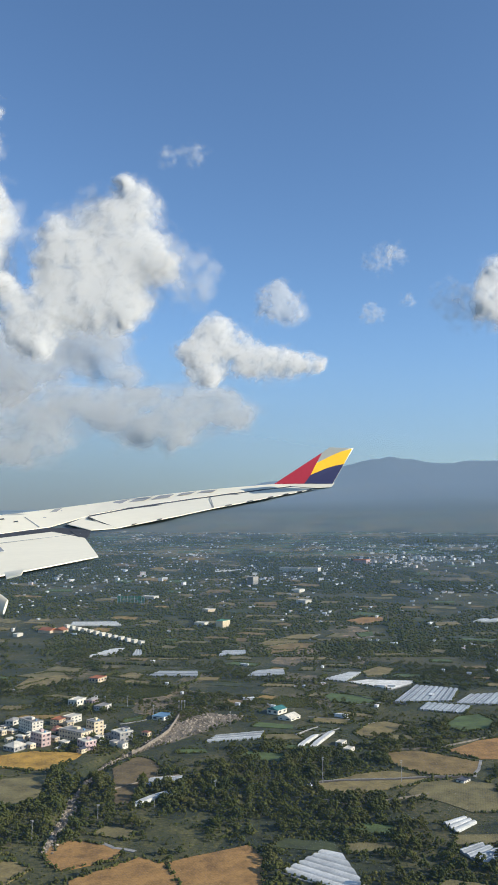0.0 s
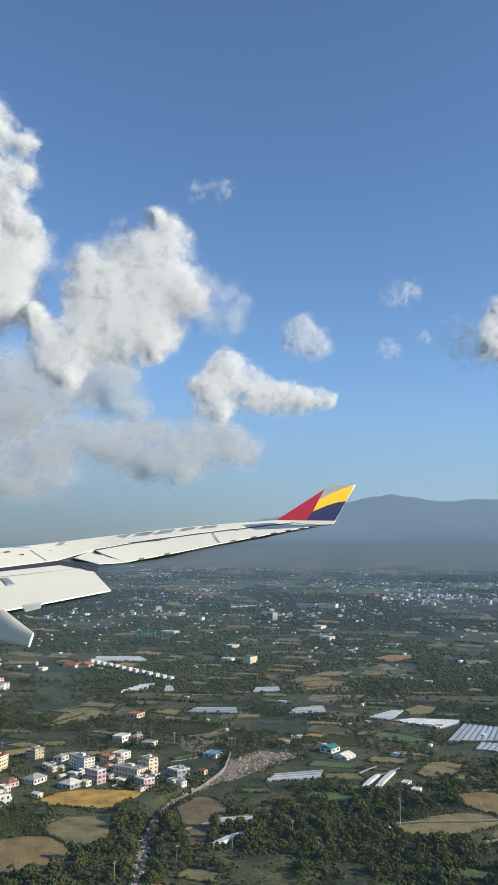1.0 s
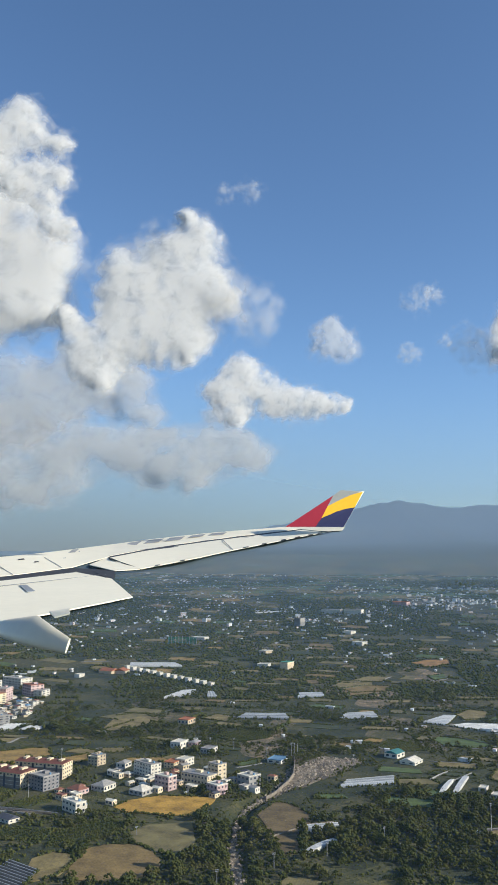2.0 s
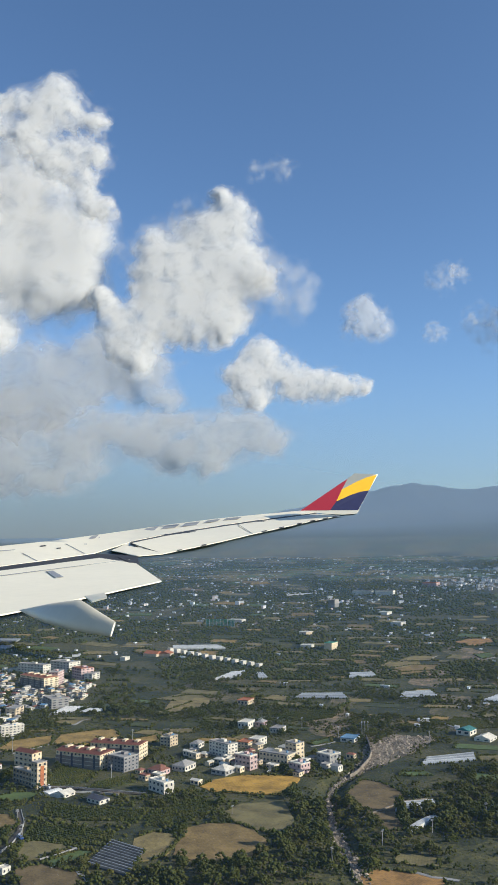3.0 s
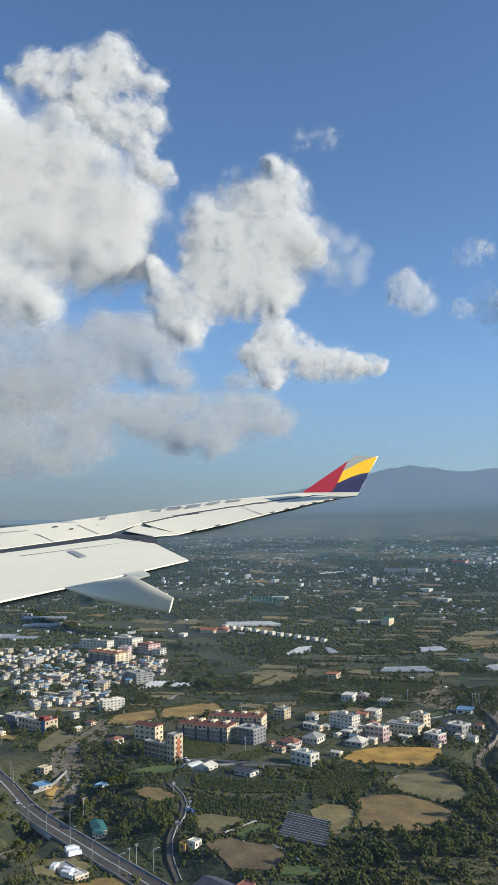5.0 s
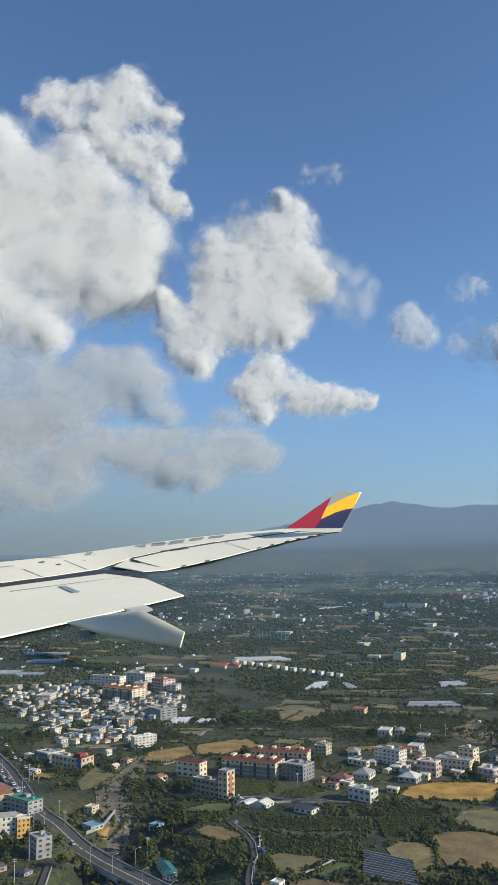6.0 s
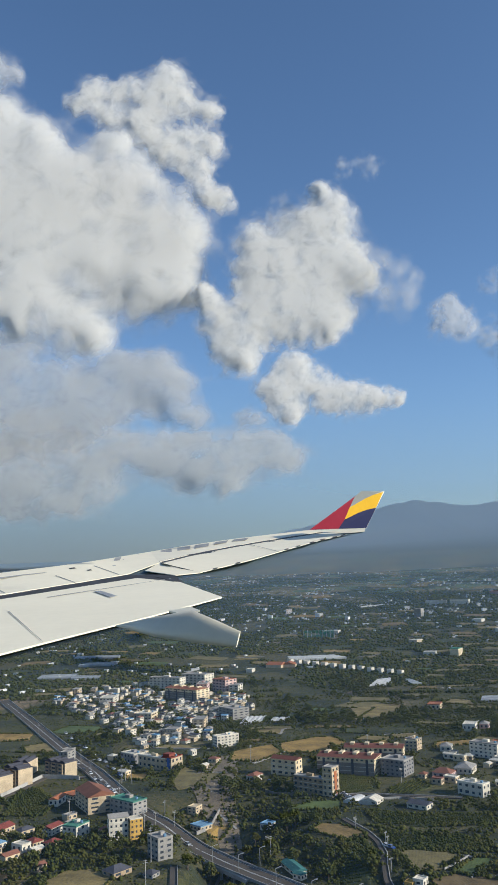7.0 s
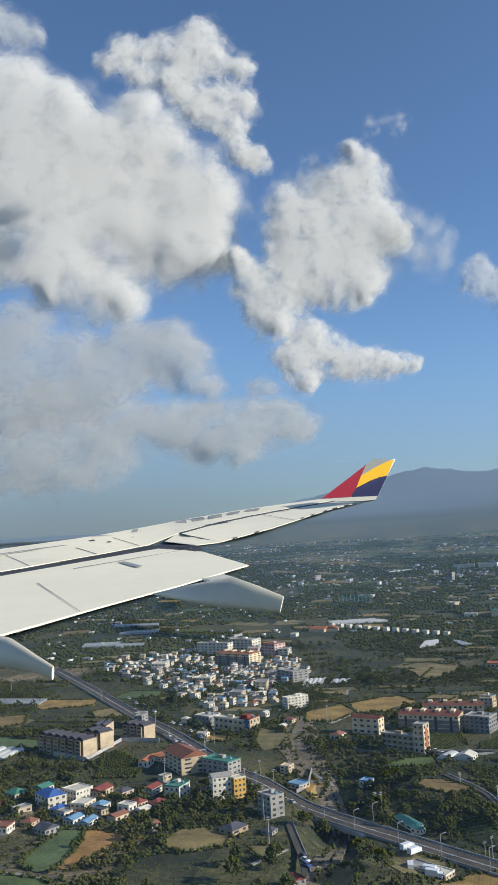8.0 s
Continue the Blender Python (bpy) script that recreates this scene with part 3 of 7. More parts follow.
field('darkgreen', [(-217, 369), (-211, 380), (-208, 366), (-212, 349), (-209, 325), (-214, 330), (-222, 346)])
field('tan', [(-107, 297), (-99, 308), (-86, 312), (-77, 305), (-83, 291)])
field('tan', [(20, 835), (50, 870), (72, 868), (62, 843)])
field('brown', [(16, 806), (39, 824), (64, 822), (55, 797), (25, 789)])
field('sage', [(-357, 334), (-350, 363), (-342, 362), (-342, 351), (-344, 332), (-350, 327)])
field('orange', [(-344, 329), (-341, 350), (-342, 362), (-327, 354), (-330, 344), (-340, 327)])
field('tan', [(-316, 346), (-310, 356), (-303, 357), (-293, 350), (-295, 338), (-309, 335)])
field('green', [(-369, 612), (-361, 632), (-340, 625), (-340, 607), (-358, 602)])
field('ochre', [(-416, 600), (-413, 616), (-380, 608), (-377, 588), (-407, 583)])
field('brown', [(-427, 567), (-412, 571), (-408, 546), (-418, 532), (-439, 542), (-445, 570)])
field('sage', [(-422, 507), (-412, 514), (-389, 499), (-385, 485), (-405, 488)])
field('green', [(-369, 324), (-360, 327), (-349, 323), (-340, 314), (-354, 307)])
field('ochre', [(-237.8, 309.0), (-227.4, 316.3), (-219.0, 317.4), (-214.9, 314.2), (-220.1, 297.5), (-237.8, 299.6)])
field('drab', [(-288, 337), (-282, 338), (-279, 331), (-285, 325)])
field('tan', [(-376, 567), (-367, 576), (-351, 567), (-354, 551), (-370, 549)])
field('drab', [(-245.2, 340.3), (-241.0, 338.3), (-230.5, 324.7), (-234.7, 314.2), (-246.2, 309.0), (-249.3, 319.4)])
field('tan', [(-269, 325), (-262, 330), (-258, 315), (-263, 300), (-271, 302)])
field('ochre', [(-308, 479), (-306, 489), (-296, 488), (-296, 475)])
field('drab', [(-280, 500), (-270, 485), (-259, 484), (-265, 469), (-279, 454), (-284, 465)])

road('main_road', [(-439, 762), (-387, 642), (-362, 583), (-342, 536), (-323, 495), (-309, 460), (-297, 428), (-287, 410), (-279, 399), (-271, 388), (-258, 369), (-250, 358.5), (-242, 348.5), (-235, 339.5), (-229, 331.5), (-221, 321.5), (-212, 310), (-202, 297)], 8.2)
road('lane', [(-213, 400), (-207, 383), (-205, 372), (-205, 359), (-207, 348), (-208, 339), (-207, 329), (-203, 312)], 1.9)
road('village_road', [(-216, 434), (-201, 434), (-180, 428), (-161, 422)], 2.0)
road('farm_track', [(32, 401), (43, 404), (70, 406), (86, 409), (103, 411)], 1.8)
road('side_road', [(-275, 355), (-274, 339), (-273, 326), (-273, 313)], 2.3)
road('country_road', [(161, 1195), (252, 1169), (339, 1136)], 4.0)
road('estate_road', [(-358, 452), (-352, 466), (-345, 489), (-326, 484)], 2.5)

riverbed([(-15, 536, 28), (-33, 511, 30), (-48, 477, 15), (-63, 458, 6), (-73, 440, 4), (-78, 412, 4), (-79, 383, 5), (-77, 358, 6), (-76, 337, 5), (-75, 320, 5)])
riverbed([(-256, 521, 10), (-265, 472, 22), (-262, 435, 16), (-258, 414, 10), (-255, 382, 7), (-260, 354, 6), (-267, 327, 9), (-271, 305, 10)], 1.4)


# ---- buildings ----
PANE = bpy.data.meshes.new("window")
PANE.from_pydata([(-0.5, 0.5, -0.5), (0.5, 0.5, -0.5), (0.5, 0.5, 0.5), (-0.5, 0.5, 0.5), (-0.5, -0.5, -0.5), (0.5, -0.5, -0.5), (0.5, -0.5, 0.5), (-0.5, -0.5, 0.5)], [], [(4, 5, 6, 7), (0, 4, 7, 3), (5, 1, 2, 6), (7, 6, 2, 3), (0, 1, 5, 4)])
PANE.materials.append(GLASS)


def roof_data(style, w, d, h):
    e = 0.25
    if style == "gable":
        r = min(w, d) * (0.19 if w < 20 else 0.08)
        if w >= d:
            v = [(-w / 2 - e, -d / 2 - e, h), (w / 2 + e, -d / 2 - e, h), (w / 2 + e, d / 2 + e, h), (-w / 2 - e, d / 2 + e, h), (-w / 2 - e, 0, h + r), (w / 2 + e, 0, h + r)]
            return v, [(0, 1, 5, 4), (2, 3, 4, 5), (3, 0, 4), (1, 2, 5), (3, 2, 1, 0)]
        v = [(-w / 2 - e, -d / 2 - e, h), (w / 2 + e, -d / 2 - e, h), (w / 2 + e, d / 2 + e, h), (-w / 2 - e, d / 2 + e, h), (0, -d / 2 - e, h + r), (0, d / 2 + e, h + r)]
        return v, [(3, 0, 4, 5), (1, 2, 5, 4), (0, 1, 4), (2, 3, 5), (3, 2, 1, 0)]
    if style == "hip":
        r, s = min(w, d) * 0.24, min(w, d) * 0.42
        a, b = (w / 2 - s, 0.05) if w >= d else (0.05, d / 2 - s)
        v = [(-w / 2 - e, -d / 2 - e, h), (w / 2 + e, -d / 2 - e, h), (w / 2 + e, d / 2 + e, h), (-w / 2 - e, d / 2 + e, h), (-a, -b, h + r), (a, -b, h + r), (a, b, h + r), (-a, b, h + r)]
        return v, [(0, 1, 5, 4), (1, 2, 6, 5), (2, 3, 7, 6), (3, 0, 4, 7), (4, 5, 6, 7), (3, 2, 1, 0)]
    p, q = 0.35, 0.22
    rim = [box_data(-w / 2 - 0.05, w / 2 + 0.05, -d / 2 - 0.05, -d / 2 + q, h - 0.1, h + p), box_data(-w / 2 - 0.05, w / 2 + 0.05, d / 2 - q, d / 2 + 0.05, h - 0.1, h + p),
           box_data(-w / 2 - 0.05, -w / 2 + q, -d / 2 + q, d / 2 - q, h - 0.1, h + p), box_data(w / 2 - q, w / 2 + 0.05, -d / 2 + q, d / 2 - q, h - 0.1, h + p),
           box_data(-w / 2 + q, w / 2 - q, -d / 2 + q, d / 2 - q, h - 0.1, h + 0.06)]
    return joined(*rim)


WORDS = {"hotel": "hotel", "annex": "three-storey annex", "apartment_block": "apartment block", "apartment_house": "small apartment house", "house": "house", "school": "long school building", "shop": "shop building", "barn": "farm barn", "warehouse": "low warehouse", "hut": "small hut", "petrol_station": "petrol station", "shed": "shed"}
COLOUR = {"white": "white", "cream": "cream", "beige": "beige", "grey": "grey", "pink": "pale pink", "bluegrey": "blue-grey", "yellow": "yellow", "blue": "blue", "taupe": "taupe", "red": "red", "terracotta": "terracotta", "slate": "dark slate", "green": "green", "lightblue": "light blue", "teal": "teal", "orange": "orange", "brick_red": "dark red", "stucco_grey": "grey"}
BUILT = []


def building(name, x, y, w, d, h, ang, style, wall, roof, storeys, cols, panes=True):
    """A plastered building with its storeys of windows, roof, and the boxes on its flat roof."""
    z = ground_z(x, y)
    base = new(name)
    base.matrix_basis = pose(x, y, z, 0, 0, ang)
    kind = {"flat": "flat", "gable": "pitched", "hip": "hipped", "comb": "stepped"}[style]
    what = WORDS[name]
    if storeys > 1 and "storey" not in what:
        what = ["", "", "two-storey ", "three-storey ", "four-storey ", "five-storey "][storeys] + what
    tagged(base, f"{COLOUR[wall]} {what} with a {kind} {COLOUR[roof]} roof", {"hut": "hut", "shed": "shed", "barn": "barn", "warehouse": "warehouse"}.get(name, "building"), "buildings")
    mesh_object("wall", *box_data(-w / 2, w / 2, -d / 2, d / 2, -0.8, h), WALL[wall], base)
    if style == "comb":
        # thin overlay, lighter than the other walls, puts sunlight into its colour
        mesh_object("end_wall", *box_data(w / 2, w / 2 + 0.1, -d / 2, d / 2, -0.8, h), WALL["beige"], base, label="end wall with sunlight put into its beige colour")
        n = max(2, round(w / 5))
        for i in range(n):
            cx = -w / 2 + w * (i + 0.5) / n
            mesh_object("balcony_bay", *box_data(cx - w / n * 0.30, cx + w / n * 0.30, -d / 2 - 0.9, -d / 2, -0.8, h - 0.3), WALL[wall], base)
            for s in range(storeys):
                mesh_object("balcony_opening", *box_data(cx - w / n * 0.22, cx + w / n * 0.22, -d / 2 - 0.95, -d / 2 - 0.9, h / storeys * (s + 0.25), h / storeys * (s + 0.72)), GLASS, base)
        mesh_object("roof", *roof_data("flat", w, d, h), WALL[roof], base)
        n = max(2, round(w / 5))
        for i in range(n):
            cx = -w / 2 + w * (i + 0.5) / n
            v, f = roof_data("gable", w / n * 0.62, d * 0.9, h + 0.7)
            v2, f2 = joined(([(px + cx, py, pz) for px, py, pz in v], f), box_data(cx - w / n * 0.28, cx + w / n * 0.28, -d * 0.43, d * 0.43, h + 0.06, h + 0.7))
            mesh_object("roof_ridge", v2, f2, WALL[roof], base)
    else:
        mesh_object("roof", *roof_data(style, w, d, h), WALL[roof], base)
        if style == "flat" and h > 4 and w > 5 and cols > 2:
            mesh_object("stair_head", *box_data(-w * 0.14, w * 0.06, 0.0, d * 0.28, h + 0.06, h + 1.2), WALL[wall], base)
            mesh_object("water_tank", *tube_data(0.55, 0.55, h + 0.06, h + 0.9, 8, w * 0.3, d * 0.1), WALL["lightblue"], base)
        if style == "gable" and w > 20:
            mesh_object("lower_facade", *box_data(-w / 2, w / 2, -d / 2 - 0.05, -d / 2, -0.8, h * 0.72), WALL["stucco_grey"], base, label="grey stuccoed lower storeys")
            n = 4
            for i in range(n):
                cx = -w / 2 + w * (i + 0.5) / n
                # a proud dark strip paints the shade of a recess that isn't modelled
                mesh_object("stair_recess", *box_data(cx - 0.6, cx + 0.6, -d / 2 - 0.1, -d / 2 - 0.05, 0.4, h * 0.94), WALL["slate"], base, label="dark slate strip painted as the shade of a stairwell recess")
                mesh_object("stair_head", *box_data(cx - 1.0, cx + 1.0, -d * 0.18, d * 0.18, h + 0.2, h + d * 0.08 + 0.6), WALL["cream"], base)
    if name == "shop" and roof == "red":
        mesh_object("corner_pier", *box_data(w * 0.08, w * 0.34, -d / 2 - 0.15, -d / 2, -0.8, h), WALL["blue"], base, label="blue corner pier")
        mesh_object("sign_box", *box_data(-w * 0.45, w * 0.2, -d * 0.4, d * 0.1, h + 0.4, h + 1.7), WALL["red"], base, label="red rooftop sign box")
    if name == "hotel" and storeys > 4:
        mesh_object("sign_stripe", *box_data(w / 2, w / 2 + 0.12, -d * 0.18, d * 0.18, 0.3, h * 0.86), WALL["orange"], base, label="tall orange stripe")
    BUILT.append((x, y, max(w, d) * 0.55 + 1.0))
    if not panes or not cols:
        return base
    rng = random.Random(round(x * 7 + y))
    lo, sh = 0.0, h / storeys
    for side, span, n, turn, off in (("front", w, cols, 0, d / 2), ("end", d, max(2, round(cols * d / w)) if d < w else max(2, cols), 90, w / 2)):
        n = max(1, min(n, int(span / 1.1)))
        for s in range(storeys):
            for i in range(n):
                m = pose(0, 0, 0, 0, 0, turn) @ pose(-span / 2 + span * (i + 0.5) / n, -off, lo + sh * (s + 0.55)) @ Matrix.Diagonal((span / n * rng.choice((0.34, 0.42, 0.42, 0.55)), 0.08, sh * rng.choice((0.34, 0.4, 0.46)), 1))
                shared("window", PANE, base, m)
    if d > 1.1 and storeys > 2:
        for s in range(1, storeys):
            mesh_object("storey_band", *box_data(-w / 2 - 0.06, w / 2 + 0.06, -d / 2 - 0.06, d / 2 + 0.06, sh * s - 0.1, sh * s + 0.06), WALL["white" if wall in ("cream", "pink", "white") or name == "hotel" else wall], base)
    return base


def greenhouse(quad, rows, kind):
    """A range of plastic tunnels side by side; quad runs near left, near right, far right, far left."""
    (ax, ay), (bx, by), (cx, cy), (dx, dy) = quad
    base = new("greenhouse")
    gx, gy = (ax + bx + cx + dx) / 4, (ay + by + cy + dy) / 4
    base.matrix_basis = pose(gx, gy, ground_z(gx, gy))
    tagged(base, {"white": "range of white plastic tunnel greenhouses", "clear": "range of grey clouded plastic greenhouses", "dark": "rows of dark shade-net tunnels with pale ridges"}[kind], "greenhouse", "greenhouses")
    for i in range(rows):
        f0, f1 = i / rows, (i + 0.94) / rows
        n0, n1 = (ax + (bx - ax) * f0, ay + (by - ay) * f0), (ax + (bx - ax) * f1, ay + (by - ay) * f1)
        e0, e1 = (dx + (cx - dx) * f0, dy + (cy - dy) * f0), (dx + (cx - dx) * f1, dy + (cy - dy) * f1)
        span = math.hypot(n1[0] - n0[0], n1[1] - n0[1])
        top = min(1.7, max(0.8, span * 0.32)) if kind != "dark" else 0.9
        side = top * 0.55
        verts, faces = [], []
        for p0, p1 in ((n0, n1), (e0, e1)):
            for u, z in ((0, -0.5), (0, side), (0.14, side + (top - side) * 0.6), (0.33, side + (top - side) * 0.92), (0.5, top), (0.67, side + (top - side) * 0.92), (0.86, side + (top - side) * 0.6), (1, side), (1, -0.5)):
                verts.append((p0[0] + (p1[0] - p0[0]) * u - gx, p0[1] + (p1[1] - p0[1]) * u - gy, z))
        faces = [(k, k + 1, k + 10, k + 9) for k in range(8)] + [tuple(range(9))[::-1], tuple(range(9, 18))]
        mesh_object("tunnel", verts, faces, FILM[kind], base)
        if kind in ("dark", "clear"):
            v, f = [], []
            for p0, p1 in ((n0, n1), (e0, e1)):
                for u, z in ((0.44, top + 0.02), (0.56, top + 0.02)):
                    v.append((p0[0] + (p1[0] - p0[0]) * u - gx, p0[1] + (p1[1] - p0[1]) * u - gy, z + 0.03))
                for u, z in ((0.44, top - 0.2), (0.56, top - 0.2)):
                    v.append((p0[0] + (p1[0] - p0[0]) * u - gx, p0[1] + (p1[1] - p0[1]) * u - gy, z))
            mesh_object("ridge_strip", v, [(0, 1, 5, 4), (2, 0, 4, 6), (1, 3, 7, 5), (0, 2, 3, 1), (4, 5, 7, 6)], FILM["white" if kind == "clear" else "clear"], base)
    KEEP_CLEAR.append(quad)


building('hotel', -221.3, 442.4, 15.8, 4.0, 6.4, -41, 'flat', 'taupe', 'grey', 3, 6)
building('hotel', -213.3, 435.4, 4.7, 5.7, 11.8, -38, 'flat', 'beige', 'grey', 5, 2)
building('annex', -229.5, 476.7, 13.6, 6.3, 7.2, -34, 'gable', 'cream', 'brick_red', 3, 4)
building('apartment_block', -199.5, 476.7, 28.0, 13.3, 7.6, -25, 'gable', 'cream', 'brick_red', 4, 12)
building('apartment_block', -184.4, 494.0, 28.8, 11.4, 7.9, -16, 'gable', 'cream', 'brick_red', 4, 12)
building('apartment_block', -178.3, 468.5, 11.8, 10.5, 7.0, -37, 'flat', 'bluegrey', 'grey', 4, 5)
building('house', -159.1, 520.7, 6.5, 6.1, 5.6, -45, 'flat', 'beige', 'grey', 3, 3)
building('school', -258.6, 548.2, 5.2, 13.9, 6.0, -60, 'flat', 'white', 'white', 4, 6)
building('apartment_house', -127.6, 496.0, 15.2, 7.1, 7.0, -45, 'flat', 'white', 'grey', 4, 6)
building('house', -114.9, 468.0, 9.9, 6.1, 6.9, -39, 'flat', 'pink', 'white', 3, 4)
building('house', -98.2, 481.6, 17.6, 8.9, 4.9, -34, 'flat', 'cream', 'grey', 2, 8)
building('house', -88.8, 488.6, 8.1, 6.4, 8.3, -45, 'flat', 'cream', 'grey', 4, 3)
building('house', -87.9, 460.4, 8.3, 7.0, 4.7, -47, 'flat', 'pink', 'white', 2, 3)
building('house', -71.5, 477.8, 9.1, 8.8, 5.1, -46, 'flat', 'grey', 'white', 2, 3)
building('house', -146.8, 466.8, 8.1, 10.1, 2.7, -29, 'hip', 'white', 'grey', 1, 4)
building('house', -154.3, 428.0, 11.9, 5.8, 5.0, -47, 'flat', 'white', 'white', 2, 4)
building('house', -160.2, 519.5, 6.3, 7.4, 5.1, -20, 'flat', 'beige', 'cream', 3, 3)
building('house', -126.3, 458.8, 8.7, 8.9, 2.4, -33, 'hip', 'grey', 'white', 1, 3)
building('house', -158.8, 459.2, 8.6, 7.3, 2.4, -36, 'hip', 'pink', 'terracotta', 1, 3)
building('house', -115.3, 567.3, 7.1, 10.9, 3.8, -24, 'flat', 'white', 'white', 1, 3)
building('house', -105.8, 570.6, 5.0, 7.4, 2.9, -24, 'hip', 'pink', 'grey', 1, 2)
building('house', -95.8, 553.7, 6.4, 10.6, 2.8, -26, 'flat', 'white', 'grey', 1, 3)
building('house', -116.2, 647.8, 8.3, 12.1, 3.3, -23, 'flat', 'beige', 'orange', 1, 3)
building('house', -108.6, 520.0, 6.8, 9.6, 3.8, -30, 'flat', 'white', 'white', 2, 3)
building('house', -115.3, 515.3, 6.5, 8.9, 3.2, -24, 'flat', 'cream', 'orange', 2, 3)
building('house', -143.2, 514.7, 5.7, 7.3, 2.6, -22, 'hip', 'white', 'grey', 1, 2)
building('apartment_house', -312.8, 431.7, 18.7, 11.4, 6.5, -64, 'gable', 'beige', 'terracotta', 4, 4)
building('apartment_house', -297.8, 422.1, 14.0, 7.7, 5.5, -41, 'flat', 'grey', 'green', 3, 5)
building('apartment_house', -297.6, 388.6, 5.6, 7.0, 7.8, -75, 'gable', 'white', 'grey', 4, 4)
building('apartment_house', -291.3, 388.2, 4.0, 4.8, 7.0, -65, 'flat', 'yellow', 'white', 4, 3)
building('apartment_house', -280.2, 366.0, 7.4, 5.7, 6.9, -56, 'flat', 'grey', 'grey', 4, 3)
building('shop', -294.0, 500.9, 19.1, 4.8, 5.6, -42, 'flat', 'beige', 'white', 2, 6)
building('shop', -285.1, 496.6, 6.2, 9.1, 6.1, -34, 'flat', 'beige', 'red', 2, 3)
building('shop', -306.6, 516.4, 10.7, 7.9, 4.8, -45, 'flat', 'bluegrey', 'white', 2, 4)
building('house', -341.9, 525.5, 4.8, 6.8, 6.0, -21, 'flat', 'grey', 'grey', 3, 2)
building('house', -339.0, 493.6, 13.2, 7.8, 5.6, -33, 'flat', 'beige', 'grey', 3, 4)
building('apartment_block', -369.1, 469.2, 31.3, 7.8, 8.1, -40, 'comb', 'taupe', 'slate', 5, 10)
building('apartment_block', -356.1, 477.3, 12.3, 7.6, 7.9, -44, 'comb', 'taupe', 'slate', 5, 5)
building('apartment_block', -358.0, 499.6, 7.6, 11.9, 6.4, -10, 'comb', 'taupe', 'slate', 4, 4)
building('apartment_block', -339.3, 493.2, 14.4, 7.5, 6.7, -38, 'comb', 'taupe', 'slate', 4, 6)
building('apartment_house', -341.0, 518.7, 4.5, 7.9, 6.2, -18, 'flat', 'grey', 'grey', 4, 2)
building('house', -359.8, 392.0, 10.1, 7.4, 4.1, -50, 'hip', 'white', 'blue', 2, 4)
building('house', -351.3, 398.2, 8.2, 7.9, 3.8, -40, 'flat', 'white', 'white', 2, 5)
building('house', -343.1, 401.2, 6.0, 7.9, 2.3, -25, 'gable', 'beige', 'red', 1, 3)
building('house', -346.6, 383.7, 6.2, 7.0, 2.9, -24, 'flat', 'cream', 'white', 2, 3)
building('house', -347.1, 369.8, 4.3, 6.5, 1.9, -27, 'gable', 'white', 'lightblue', 1, 3)
building('house', -342.0, 367.6, 4.0, 6.8, 1.4, -18, 'gable', 'white', 'lightblue', 1, 2)
building('house', -340.2, 383.0, 4.8, 5.4, 2.0, -35, 'hip', 'white', 'lightblue', 1, 3)
building('house', -327.0, 384.1, 5.0, 4.6, 1.8, -41, 'hip', 'beige', 'red', 1, 3)
building('house', -319.9, 382.3, 4.6, 5.4, 1.8, -33, 'hip', 'beige', 'red', 1, 3)
building('house', -313.6, 392.9, 6.1, 8.3, 4.6, -25, 'flat', 'white', 'green', 2, 3)
building('house', -323.6, 399.0, 4.7, 7.2, 2.5, -26, 'gable', 'white', 'red', 2, 3)
building('house', -354.5, 361.5, 6.1, 5.7, 1.9, -41, 'gable', 'grey', 'slate', 1, 3)
building('house', -369.2, 364.2, 5.0, 5.9, 2.5, -12, 'flat', 'white', 'terracotta', 1, 3)
building('house', -377.1, 391.8, 4.1, 5.2, 1.5, -15, 'hip', 'beige', 'red', 1, 2)
building('house', -330.1, 439.7, 4.2, 8.0, 2.8, -13, 'gable', 'white', 'orange', 1, 2)
building('house', -354.7, 382.3, 4.3, 5.2, 1.8, -28, 'hip', 'beige', 'blue', 1, 2)
building('house', -375.7, 405.4, 6.8, 6.2, 1.8, -42, 'hip', 'beige', 'green', 1, 3)
building('house', -367.0, 411.0, 5.7, 6.2, 1.8, -31, 'gable', 'white', 'green', 1, 3)
building('house', -362.1, 370.4, 4.4, 4.6, 1.4, -23, 'hip', 'beige', 'terracotta', 1, 2)
building('shop', -324.5, 449.7, 8.1, 7.0, 1.7, -48, 'flat', 'cream', 'orange', 1, 4)
building('barn', -235.4, 359.5, 11.3, 4.5, 1.5, -71, 'gable', 'white', 'teal', 1, 3)
building('warehouse', -239.9, 321.1, 8.0, 5.1, 1.7, -51, 'flat', 'white', 'grey', 1, 3)
building('warehouse', -235.2, 317.1, 5.6, 5.0, 1.3, -45, 'flat', 'beige', 'white', 1, 3)
building('hut', -241.9, 405.8, 4.0, 4.7, 2.4, -38, 'flat', 'white', 'lightblue', 1, 2)
building('house', -244.9, 467.5, 4.9, 6.9, 2.5, -34, 'hip', 'white', 'terracotta', 1, 2)
building('petrol_station', -267.9, 410.2, 6.2, 6.1, 1.7, -46, 'flat', 'beige', 'lightblue', 1, 3)
building('house', -271.1, 429.3, 4.0, 5.0, 2.4, -30, 'flat', 'beige', 'cream', 2, 2)
building('shed', -275.9, 315.3, 4.1, 4.0, 1.7, -59, 'gable', 'grey', 'red', 1, 2)
building('house', -281.6, 347.8, 3.8, 3.8, 1.3, -31, 'hip', 'grey', 'slate', 1, 2)
building('house', -292.9, 351.5, 5.8, 7.4, 1.6, -43, 'hip', 'taupe', 'slate', 1, 2)
